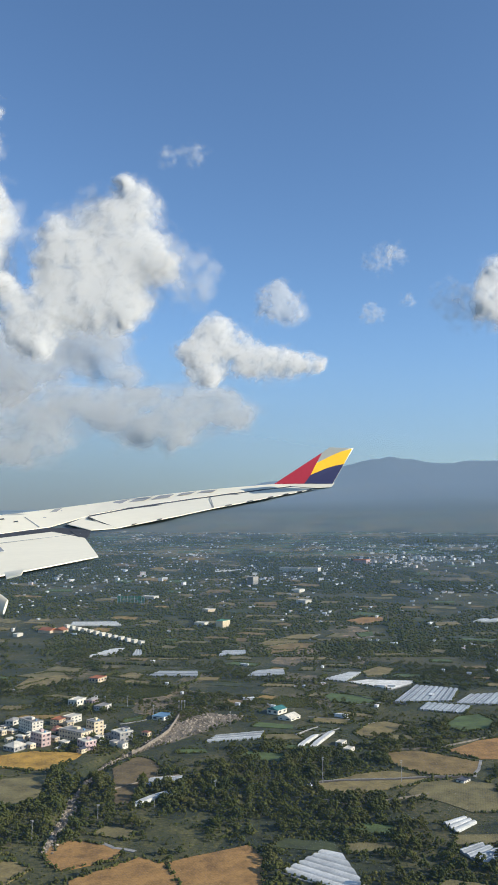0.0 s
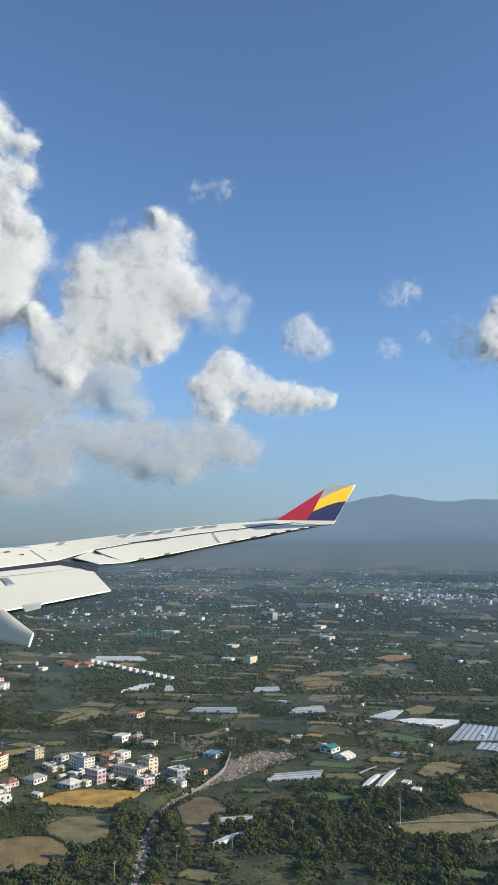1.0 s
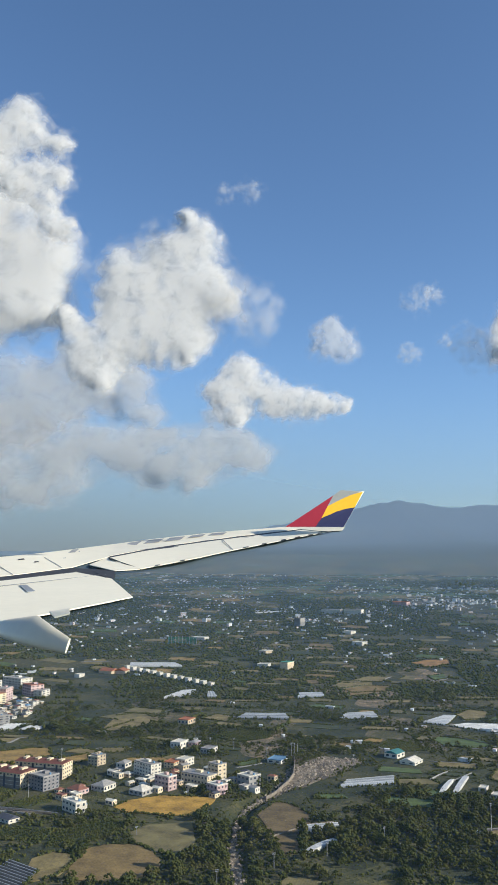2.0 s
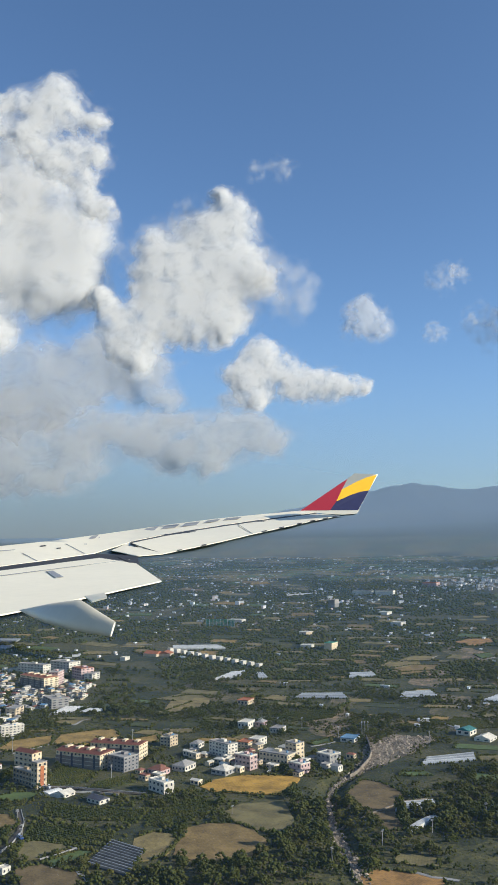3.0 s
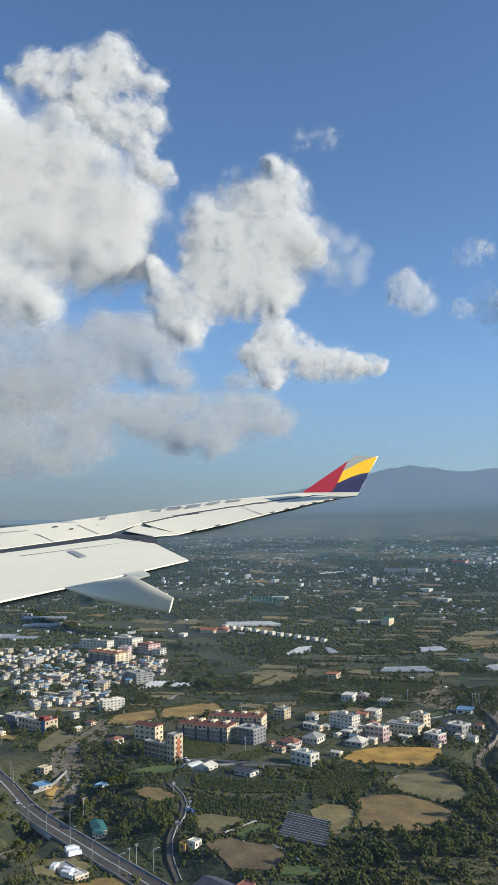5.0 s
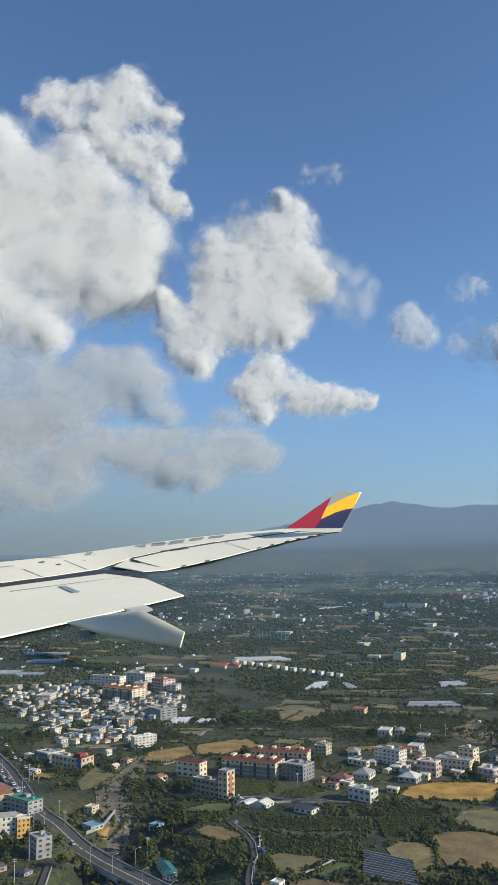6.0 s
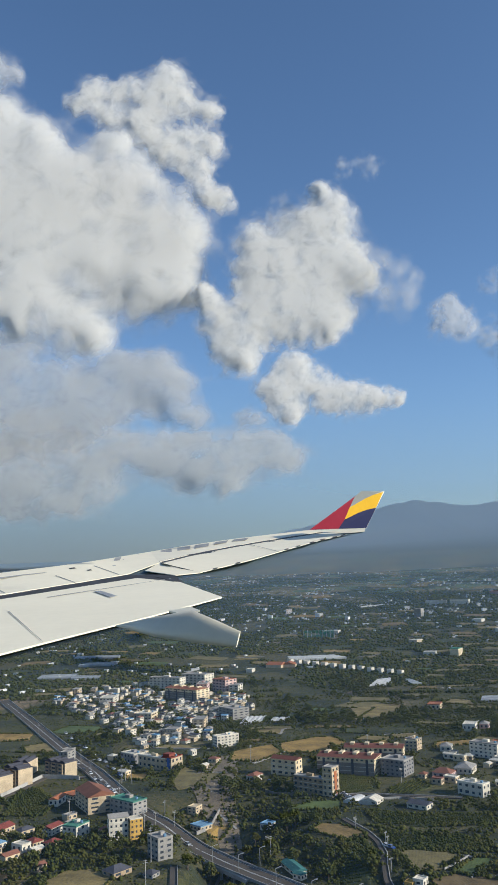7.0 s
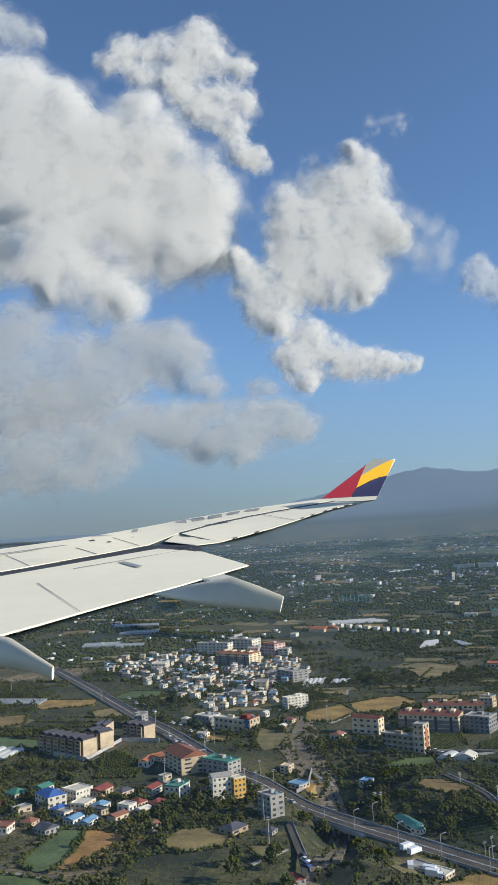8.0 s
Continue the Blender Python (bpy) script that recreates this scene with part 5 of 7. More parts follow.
CAR_PAINT = {k: surface("car_" + k, shades(c, 0.08), 0.5, 3, 0.3, 0.0) for k, c in (("white", (0.75, 0.75, 0.75)), ("black", (0.02, 0.02, 0.025)), ("silver", (0.4, 0.41, 0.43)), ("blue", (0.04, 0.09, 0.3)))}


def car(x, y, ang, colour, s=0.72):
    base = new("car")
    base.matrix_basis = pose(x, y, plain_z(x, y) + 0.42, 0, 0, ang) @ Matrix.Diagonal((s, s, s, 1))
    tagged(base, f"{colour} car on the road", "car", "cars")
    body = joined(box_data(-2.2, 2.2, -0.9, 0.9, 0.3, 0.85))
    mesh_object("body", *body, CAR_PAINT[colour], base)
    v = [(-1.5, -0.85, 0.85), (1.1, -0.85, 0.85), (1.1, 0.85, 0.85), (-1.5, 0.85, 0.85), (-1.1, -0.7, 1.45), (0.5, -0.7, 1.45), (0.5, 0.7, 1.45), (-1.1, 0.7, 1.45)]
    mesh_object("cabin", v, [(0, 1, 5, 4), (1, 2, 6, 5), (2, 3, 7, 6), (3, 0, 4, 7)], GLASS, base)
    mesh_object("roof", *box_data(-1.1, 0.5, -0.7, 0.7, 1.452, 1.5), CAR_PAINT[colour], base)
    for wx in (-1.35, 1.35):
        for wy in (-0.82, 0.82):
            v, f = tube_data(0.33, 0.33, -0.1, 0.1, 8)
            mesh_object("wheel", [(px + wx, pz + wy, py + 0.33) for px, py, pz in v], f, DARK, base)


def truck(x, y, ang):
    base = new("truck")
    base.matrix_basis = pose(x, y, plain_z(x, y) + 0.3, 0, 0, ang) @ Matrix.Diagonal((0.75, 0.75, 0.75, 1))
    tagged(base, "white box truck parked on a gravel lot", "truck", "trucks")
    mesh_object("cargo_box", *box_data(-3.2, 1.6, -1.1, 1.1, 0.8, 3.0), CAR_PAINT["white"], base)
    mesh_object("cab", *box_data(1.75, 3.2, -1.0, 1.0, 0.5, 2.2), CAR_PAINT["white"], base)
    mesh_object("windscreen", *box_data(3.2, 3.25, -0.9, 0.9, 1.3, 2.1), GLASS, base)
    for wx in (-2.2, 2.4):
        for wy in (-0.95, 0.95):
            v, f = tube_data(0.42, 0.42, -0.15, 0.15, 8)
            mesh_object("wheel", [(px + wx, pz + wy, py + 0.42) for px, py, pz in v], f, DARK, base)


def crosswalk(x, y, along):
    """White bars laid across the main road."""
    base = new("crosswalk")
    base.matrix_basis = pose(x, y, plain_z(x, y) + 0.43, 0, 0, along)
    tagged(base, "white striped crosswalk painted on the asphalt road", "crosswalk", "crosswalks", "structure")
    for i in range(9):
        mesh_object("stripe", *box_data(-1.3, 1.3, -3.9 + i * 0.95, -3.45 + i * 0.95, 0.0, 0.02), LINE, base)


for x, y, a in [(-309.2, 459.4, -70), (-298.9, 431.4, -70)]:
    crosswalk(x, y, a)
for i, (x, y) in enumerate([(-324.4, 491.2), (-320.5, 479.5), (-317.5, 477.4), (-315.5, 466.8), (-312.6, 464.8), (-309.3, 454.5), (-308.0, 453.0), (-304.9, 443.4), (-302.2, 441.6), (-300.8, 432.9), (-298.2, 431.2), (-295.5, 422.6), (-358.0, 602.4), (-351.2, 584.1), (-346.4, 577.4), (-342.3, 561.3), (-337.8, 555.2), (-332.2, 540.0), (-329.9, 534.9), (-324.8, 521.0), (-320.9, 515.9), (-318.0, 503.4), (-314.3, 498.8), (-310.0, 486.9), (-308.2, 482.9), (-213.9, 439.3), (-211.4, 435.3), (-209.4, 432.4), (-208.0, 434.2), (-238.3, 461.1), (-236.1, 458.9), (-203.0, 365.5), (-272.0, 386.5), (-272.7, 325.5), (-272.5, 322.0), (-272.5, 318.3), (-214.0, 436.1), (-212.2, 433.7), (-210.1, 432.3), (-208.1, 430.9), (-206.3, 428.6), (-201.8, 363.6), (-300.9, 428.3), (-293.9, 411.8), (-334.9, 514.3), (-329.2, 499.9), (28.1, 396.5)]):
    car(x, y, -64 + (i * 37) % 9, ("white", "white", "silver", "black", "white", "blue")[i % 6])
for x, y, a in [(-240.6, 337.0, 35), (-239.1, 333.5, 35), (-242.9, 321.2, 80), (-237.6, 318.3, -30), (-237.6, 315.2, -30)]:
    truck(x, y, a)


def road_bridge():
    """The concrete bridge that carries the main road over the ravine."""
    base = new("road_bridge")
    base.matrix_basis = pose(-257.0, 367.5, plain_z(-257.0, 367.5), 0, 0, math.degrees(math.atan2(358.5 - 388, -250 + 271)))
    tagged(base, "grey concrete road bridge on piers over a dry stream", "bridge")
    for side in (-4.55, 4.3):
        mesh_object("girder", *box_data(-16, 16, side - 0.1, side + 0.35, -0.9, 0.34), CONCRETE, base)
    mesh_object("deck_slab", *box_data(-16, 16, -4.4, 4.2, -0.35, 0.36), CONCRETE, base)
    for at in (-7.5, 0.0, 7.5):
        mesh_object("pier_cap", *box_data(at - 0.7, at + 0.7, -4.2, 4.2, -1.3, -0.9), CONCRETE, base)
        for side in (-3.2, 0.0, 3.2):
            mesh_object("pier", *tube_data(0.5, 0.5, -5.5, -1.3, 8, at, side), CONCRETE, base)
    for at in (-15.4, 15.4):
        mesh_object("abutment", *box_data(at - 0.6, at + 0.6, -4.5, 4.5, -5.5, -0.9), CONCRETE, base)


road_bridge()


# ---- woods ----
small_plots()


def far_plots():
    """Pale and dark strips of plots on the rising land before the mountain, joined, with houses strewn between."""
    gen = random.Random(77)
    for kind, share in (("tan", 190), ("sage", 190), ("drab", 170), ("darkgreen", 150)):
        verts, faces = [], []
        for _ in range(share):
            y = 1550 + 1200 * gen.random() ** 1.1
            x = gen.uniform(-0.42, 0.36) * y - 60
            w, d = gen.uniform(30, 110), gen.uniform(14, 40)
            a = radians(gen.choice((-6, -12, 4, 8)))
            k = len(verts)
            corners = [(x + px * math.cos(a) - py * math.sin(a), y + px * math.sin(a) + py * math.cos(a)) for px, py in ((-w / 2, -d / 2), (w / 2, -d / 2 * gen.uniform(0.5, 1.0)), (w / 2 * gen.uniform(0.6, 1.0), d / 2), (-w / 2 * gen.uniform(0.5, 1.0), d / 2))]
            verts += [(px, py, land_height(px, py) + 1.5) for px, py in corners] + [(px, py, land_height(px, py) - 4) for px, py in corners]
            faces += [(k, k + 1, k + 2, k + 3)] + [(k + i, k + 4 + i, k + 4 + (i + 1) % 4, k + (i + 1) % 4) for i in range(4)]
        tagged(mesh_object("far_plots", verts, faces, FIELD[kind]), {"tan": "far pale strips of dry grass", "sage": "far grey-green vegetable strips", "drab": "far fallow olive strips", "darkgreen": "far dark green strips"}[kind], "fields", kind="stuff")
    verts, faces = [], []
    for row in range(150):
        cy = 1350 + 1350 * gen.random() ** 0.9
        cx = gen.uniform(-0.42, 0.36) * cy - 60
        for _ in range(gen.randint(4, 20)):
            x, y = cx + gen.gauss(0, 26 + cy * 0.012), cy + gen.gauss(0, 9)
            w, d, h = gen.uniform(1.2, 2.6) * (0.6 + y / 2600), gen.uniform(1.4, 2.4), gen.uniform(0.9, 1.7) * (0.6 + y / 2600)
            if gen.random() < 0.12:
                w *= 3.5
            z, a, k = land_height(x, y), radians(gen.choice((-30, -20, 55, 60, 10))), len(verts)
            v, f = box_data(-w / 2, w / 2, -d / 2, d / 2, -6, h)
            verts += [(x + px * math.cos(a) - py * math.sin(a), y + px * math.sin(a) + py * math.cos(a), z + pz) for px, py, pz in v]
            faces += [tuple(i + k for i in q) for q in f]
    tagged(mesh_object("far_houses", verts, faces, SPECK), "white farmhouses and sheds strewn over far fields", "houses", kind="stuff")


far_plots()


def lump_shapes(count):
    """Small uneven leaf clumps, each an eight-sided body pushed about."""
    bm = bmesh.new()
    for c in ((1, 0, 0), (0, 1, 0), (-1, 0, 0), (0, -1, 0), (0, 0, 1), (0, 0, -1)):
        bm.verts.new(c)
    bm.verts.ensure_lookup_table()
    for a, b in ((0, 1), (1, 2), (2, 3), (3, 0)):
        bm.faces.new((bm.verts[a], bm.verts[b], bm.verts[4]))
        bm.faces.new((bm.verts[b], bm.verts[a], bm.verts[5]))
    bm.verts.index_update()
    base = np.array([tuple(v.co) for v in bm.verts])
    faces = np.array([[v.index for v in f.verts] for f in bm.faces])
    bm.free()
    gen = np.random.default_rng(3)
    return [base * gen.uniform(0.5, 1.35, (len(base), 1)) for _ in range(count)], faces


LUMPS, LUMP_FACES = lump_shapes(14)


def clump_mesh(name, centres, sizes, flat, label, category):
    """All the leaf clumps of a wood in one mesh."""
    gen = np.random.default_rng(11)
    n, k = len(centres), len(LUMPS[0])
    pick = gen.integers(0, len(LUMPS), n)
    spin = gen.uniform(0, 6.283, n)
    co = np.array(LUMPS)[pick]
    c, s = np.cos(spin)[:, None], np.sin(spin)[:, None]
    x, y = co[..., 0] * c - co[..., 1] * s, co[..., 0] * s + co[..., 1] * c
    co = np.stack([x, y, co[..., 2] * flat], -1) * sizes[:, None, None] + centres[:, None, :]
    faces = (LUMP_FACES[None] + (np.arange(n) * k)[:, None, None]).reshape(-1, 3)
    me = bpy.data.meshes.new(name)
    me.vertices.add(n * k)
    me.vertices.foreach_set("co", co.reshape(-1).astype(np.float32))
    me.loops.add(faces.size)
    me.loops.foreach_set("vertex_index", faces.reshape(-1).astype(np.int32))
    me.polygons.add(len(faces))
    me.polygons.foreach_set("loop_start", np.arange(0, faces.size, 3, dtype=np.int32))
    me.polygons.foreach_set("use_smooth", np.ones(len(faces), bool))
    me.update(calc_edges=True)
    me.materials.append(LEAF)
    ob = new(name, me)
    tagged(ob, label, category, kind="stuff")
    return ob


def value(px, py, s, seed):
    return np.array([noise.noise((a * s, b * s, seed)) for a, b in zip(px, py)])


def woods():
    gen = np.random.default_rng(7)
    # near trees, each a dome of small leaf clumps round a common crown
    n = 17000
    y = 240 + (820 - 240) * gen.uniform(0, 1, n) ** 1.1
    x = -310 - 0.30 * (y - 75) + gen.uniform(0, 1, n) * (330 + 0.62 * (y - 75))
    d = value(x, y, 0.017, 2.0) + 0.35 * value(x, y, 0.06, 5.0)
    for gx, gy, gr in ((-240, 366, 20), (-236, 398, 10), (-205, 610, 22), (-60, 395, 14), (-88, 395, 14), (-92, 420, 9), (-118, 330, 26), (-60, 340, 16), (-20, 400, 26), (-222, 350, 12), (60, 360, 24), (20, 440, 24)):
        d += 0.6 * np.exp(-((x - gx) ** 2 + (y - gy) ** 2) / gr ** 2)
    d -= 0.25 * np.exp(-((x + 215) / 55) ** 2 - ((y - 400) / 70) ** 2)
    d += 0.16 * np.clip((430 - y) / 60, 0, 1) * np.clip((x + 130) / 40, 0, 1)
    keep = free(x, y, 1.3) & (d > 0.05 + 0.38 * gen.uniform(-1, 1, n) ** 3)
    x, y, d = x[keep], y[keep], d[keep]
    size = (0.75 + 1.5 * gen.uniform(0, 1, len(x)) ** 1.5) * (1 + 0.8 * np.clip(d, 0, 0.7))
    tall = gen.uniform(0.8, 1.35, len(x))
    z = np.interp(y, PROFILE_Y, PROFILE_Z) - sunk(x, y)
    cs, ss = [], []
    for k in range(32):
        up, turn = gen.uniform(0.0, 1.0, len(x)), gen.uniform(0, 6.283, len(x))
        out = np.sqrt(1 - up ** 2) * gen.uniform(0.45, 1.0, len(x))
        cs.append(np.stack([x + out * np.cos(turn) * size, y + out * np.sin(turn) * size, z + size * tall * (0.35 + 0.95 * up)], -1))
        ss.append(size * gen.uniform(0.13, 0.31, len(x)))
    clump_mesh("woodland", np.concatenate(cs), np.concatenate(ss), 0.9, "dense dark green woodland and scrub between the fields", "woodland")
    # bushes on the rough ground between
    n = 60000
    by = 245 + 480 * gen.uniform(0, 1, n) ** 1.1
    bx = -310 - 0.30 * (by - 75) + gen.uniform(0, 1, n) * (330 + 0.62 * (by - 75))
    bd = value(bx, by, 0.03, 14.0) + 0.5 * value(bx, by, 0.11, 3.0)
    under = value(bx, by, 0.017, 2.0) + 0.35 * value(bx, by, 0.06, 5.0) > -0.02
    keep = free(bx, by, 0.2) & ((bd > 0.10) | under)
    bx, by, under = bx[keep], by[keep], under[keep]
    bs = (0.22 + 0.55 * gen.uniform(0, 1, len(bx)) ** 2) * np.where(under, 1.7, 1.0)
    clump_mesh("bushes", np.stack([bx, by, np.interp(by, PROFILE_Y, PROFILE_Z) - sunk(bx, by) + bs * 0.35], -1), bs, 0.75, "rough olive-green bushes on open ground", "bushes")
    # low scrub and tussocks on the open ground
    n = 44000
    y = 250 + 560 * gen.uniform(0, 1, n) ** 1.1
    x = -310 - 0.30 * (y - 75) + gen.uniform(0, 1, n) * (330 + 0.62 * (y - 75))
    keep = free(x, y)
    x, y = x[keep], y[keep]
    s = gen.uniform(0.15, 0.45, len(x))
    verts = np.array([(1, 0, 0), (0, 1, 0), (-1, 0, 0), (0, -1, 0), (0, 0, 1)])[None] * s[:, None, None] + np.stack([x, y, np.interp(y, PROFILE_Y, PROFILE_Z) - sunk(x, y)], -1)[:, None, :]
    tri = [(0, 1, 4), (1, 2, 4), (2, 3, 4), (3, 0, 4)]
    faces = [(a + 5 * i, b + 5 * i, c + 5 * i) for i in range(len(x)) for a, b, c in tri]
    tagged(mesh_object("scrub", verts.reshape(-1, 3).tolist(), faces, LEAF), "low scrub and tussocks on open ground", "scrub", kind="stuff")
    # hedges along the plots
    hx, hy = [], []
    for poly in KEEP_CLEAR:
        m = len(poly)
        for i in range(m):
            (x0, y0), (x1, y1) = poly[i][:2], poly[(i + 1) % m][:2]
            if y0 > 900 or gen.uniform() < 0.35:
                continue
            ln = math.hypot(x1 - x0, y1 - y0)
            for k in range(int(ln / 0.6)):
                f = gen.uniform()
                hx.append(x0 + (x1 - x0) * f + gen.normal(0, 0.5))
                hy.append(y0 + (y1 - y0) * f + gen.normal(0, 0.5))
    # pale farm tracks along some of the plots
    tv, tf = [], []
    for poly in KEEP_CLEAR[:150]:
        m = len(poly)
        i = int(gen.integers(0, m))
        (x0, y0), (x1, y1) = poly[i][:2], poly[(i + 1) % m][:2]
        ln = math.hypot(x1 - x0, y1 - y0)
        if ln < 8 or y0 > 1000 or gen.uniform() < 0.6:
            continue
        ux, uy = (x1 - x0) / ln, (y1 - y0) / ln
        x0, y0, x1, y1 = x0 - ux * 2, y0 - uy * 2, x1 + ux * 4, y1 + uy * 4
        wd = gen.uniform(0.5, 0.9)
        k = len(tv)
        for f in (0, 0.25, 0.5, 0.75, 1):
            bx, by = x0 + (x1 - x0) * f + gen.normal(0, 0.5), y0 + (y1 - y0) * f + gen.normal(0, 0.5)
            for sd, h in ((-1, -0.4), (-1, 0.34), (1, 0.34), (1, -0.4)):
                tv.append((bx - uy * wd * sd, by + ux * wd * sd, ground_z(bx, by) + h))
        for j in range(4):
            p = k + j * 4
            tf += [(p, p + 1, p + 5, p + 4), (p + 1, p + 2, p + 6, p + 5), (p + 2, p + 3, p + 7, p + 6)]
    tagged(mesh_object("farm_tracks", tv, tf, CONCRETE), "narrow pale farm tracks along the plots", "tracks", kind="stuff")
    # shrubs along the river banks
    for pts, r in STRIPS:
        if len(pts) == 2:
            for k in range(7):
                f, sd = gen.uniform(), gen.choice((-1, 1))
                dx, dy = pts[1][0] - pts[0][0], pts[1][1] - pts[0][1]
                ln = math.hypot(dx, dy) or 1
                off = sd * r * gen.uniform(0.75, 1.5)
                hx.append(pts[0][0] + dx * f - dy / ln * off)
                hy.append(pts[0][1] + dy * f + dx / ln * off)
    # rows of clipped trees on the terraces and in the orchards
    for ax, ay, bx, by in ((-402, 560, -352, 545), (-404, 548, -354, 533), (-405, 536, -356, 521), (-406, 524, -360, 510), (-404, 514, -366, 502), (-190, 380, -160, 366), (-192, 374, -162, 360), (-194, 368, -164, 354), (-194, 362, -168, 350), (-212, 372, -200, 345), (-216, 372, -206, 345), (-220, 370, -211, 345), (-40, 560, 10, 570), (-44, 575, 12, 584), (-48, 590, 14, 598), (-110, 605, -60, 598), (-112, 640, -70, 632)):
        ln = math.hypot(bx - ax, by - ay)
        for k in range(int(ln * 1.3)):
            f = gen.uniform()
            hx.append(ax + (bx - ax) * f + gen.normal(0, 0.35))
            hy.append(ay + (by - ay) * f + gen.normal(0, 0.35))
    hx, hy = np.array(hx), np.array(hy)
    z = np.interp(hy, PROFILE_Y, PROFILE_Z) - sunk(hx, hy)
    hs = gen.uniform(0.35, 0.85, len(hx))
    clump_mesh("hedge", np.stack([hx, hy, z + hs * 0.8], -1), hs, 1.1, "uneven dark green hedges round the plots", "hedge")
    # rows of crops and young orchards on the dark plots
    rx, ry = [], []
    for poly in ROWED:
        cx, cy = np.mean([p[0] for p in poly]), np.mean([p[1] for p in poly])
        a = math.radians(gen.choice((-14, -20, -28, 58)))
        for row in np.arange(-40, 40, 1.7):
            along = np.arange(-40, 40, 0.55) + gen.uniform(-0.2, 0.2)
            qx = cx + along * math.cos(a) - row * math.sin(a) + gen.normal(0, 0.14, len(along))
            qy = cy + along * math.sin(a) + row * math.cos(a) + gen.normal(0, 0.14, len(along))
            hit = inside(qx, qy, poly) & (gen.uniform(0, 1, len(along)) > 0.08)
            rx += qx[hit].tolist()
            ry += qy[hit].tolist()
    rx, ry = np.array(rx), np.array(ry)
    rs = gen.uniform(0.3, 0.62, len(rx))
    clump_mesh("crop_rows", np.stack([rx, ry, np.interp(ry, PROFILE_Y, PROFILE_Z) - sunk(rx, ry) + 0.3 + rs * 0.5], -1), rs, 0.95, "rows of low dark green crops and orchard shrubs", "crop rows")
    # windbreaks in rows across the middle plain
    wx, wy = [], []
    for _ in range(120):
        cx, cy = gen.uniform(-420, 420), gen.uniform(620, 1250)
        a, ln = math.radians(gen.choice((-12, -20, 8, 70))), gen.uniform(15, 60)
        for k in range(int(ln * 0.9)):
            f = gen.uniform(-0.5, 0.5) * ln
            wx.append(cx + math.cos(a) * f + gen.normal(0, 0.8))
            wy.append(cy + math.sin(a) * f + gen.normal(0, 0.8))
    wx, wy = np.array(wx), np.array(wy)
    keep = free(wx, wy)
    wx, wy = wx[keep], wy[keep]
    ws = gen.uniform(0.9, 1.9, len(wx))
    clump_mesh("windbreaks", np.stack([wx, wy, np.interp(wy, PROFILE_Y, PROFILE_Z) + ws * 0.7], -1), ws, 1.15, "dark rows of windbreak trees between the plots", "windbreak")
    # far woods
    n = 75000
    y = 760 + 1150 * gen.uniform(0, 1, n) ** 1.2
    x = gen.uniform(-1, 1, n) * (100 + y * 0.40) - 60
    d = value(x, y, 0.006, 9.0) + 0.5 * value(x, y, 0.02, 4.0)
    keep = free(x, y) & (d > -0.26)
    x, y = x[keep], y[keep]
    s = gen.uniform(0.5, 1.9, len(x)) * (0.6 + y / 1400)
    z = np.interp(y, PROFILE_Y, PROFILE_Z)
    clump_mesh("far_woods", np.stack([x, y, z + s * 0.35], -1), s, 0.75, "far dark woods and windbreaks on the plain", "woods")


woods()


# ---- single trees ----
def tree_meshes(seed):
    """A tapered trunk with limbs and a loose crown of small clumps with gaps, 1 m in radius."""
    gen = np.random.default_rng(seed)
    stem = [tube_data(0.10, 0.05, -0.25, 1.1, 6)]
    for a in gen.uniform(0, 6.283, 4):
        v, f = tube_data(0.045, 0.02, 0, 0.8, 5)
        m = pose(0, 0, 0.55, 0, 42, math.degrees(a))
        stem.append(([tuple(m @ Vector(p)) for p in v], f))
    trunk = bpy.data.meshes.new("trunk")
    trunk.from_pydata(*(lambda q: (q[0], [], q[1]))(joined(*stem)))
    trunk.materials.append(TRUNK)
    verts, faces = [], []
    for _ in range(90):
        up, turn = gen.uniform(-0.25, 1.0), gen.uniform(0, 6.283)
        out = math.sqrt(1 - up * up) * gen.uniform(0.4, 1.0)
        c = np.array([out * math.cos(turn), out * math.sin(turn), 1.15 + up * 0.85]) + gen.normal(0, 0.07, 3)
        k = len(verts)
        verts += (LUMPS[int(gen.integers(0, len(LUMPS)))] * gen.uniform(0.13, 0.27) + c).tolist()
        faces += (LUMP_FACES + k).tolist()
    crown = bpy.data.meshes.new("crown")
    crown.from_pydata(verts, [], faces)
    crown.materials.append(LEAF)
    return trunk, crown


KINDS = [tree_meshes(s) for s in (31, 32, 33, 34, 35)]
rnd = random.Random(17)
for cx, cy, spread, count in ((-240, 366, 13, 24), (-236, 398, 7, 9), (-60, 395, 10, 10), (-88, 400, 9, 10), (-118, 332, 16, 14), (-205, 610, 14, 16), (-60, 340, 12, 10), (-20, 400, 16, 10), (-262, 318, 12, 14), (-285, 318, 9, 8)):
    for _ in range(count):
        x, y = rnd.gauss(cx, spread), rnd.gauss(cy, spread)
        if not free(np.array([x]), np.array([y]), 1.0)[0]:
            continue
        tree = new("tree")
        r = rnd.uniform(1.5, 2.9)
        tree.matrix_basis = pose(x, y, ground_z(x, y), 0, 0, rnd.uniform(0, 360)) @ Matrix.Diagonal((r, r, r * rnd.uniform(0.85, 1.2), 1))
        tagged(tree, "broad dark green tree in a grove", "tree", "trees")
        trunk, crown = KINDS[rnd.randrange(5)]
        shared("trunk", trunk, tree, Matrix())
        shared("crown", crown, tree, Matrix())


# ---- clouds ----
MIDWAY = np.array((-130.0, 30.0, 108.0))


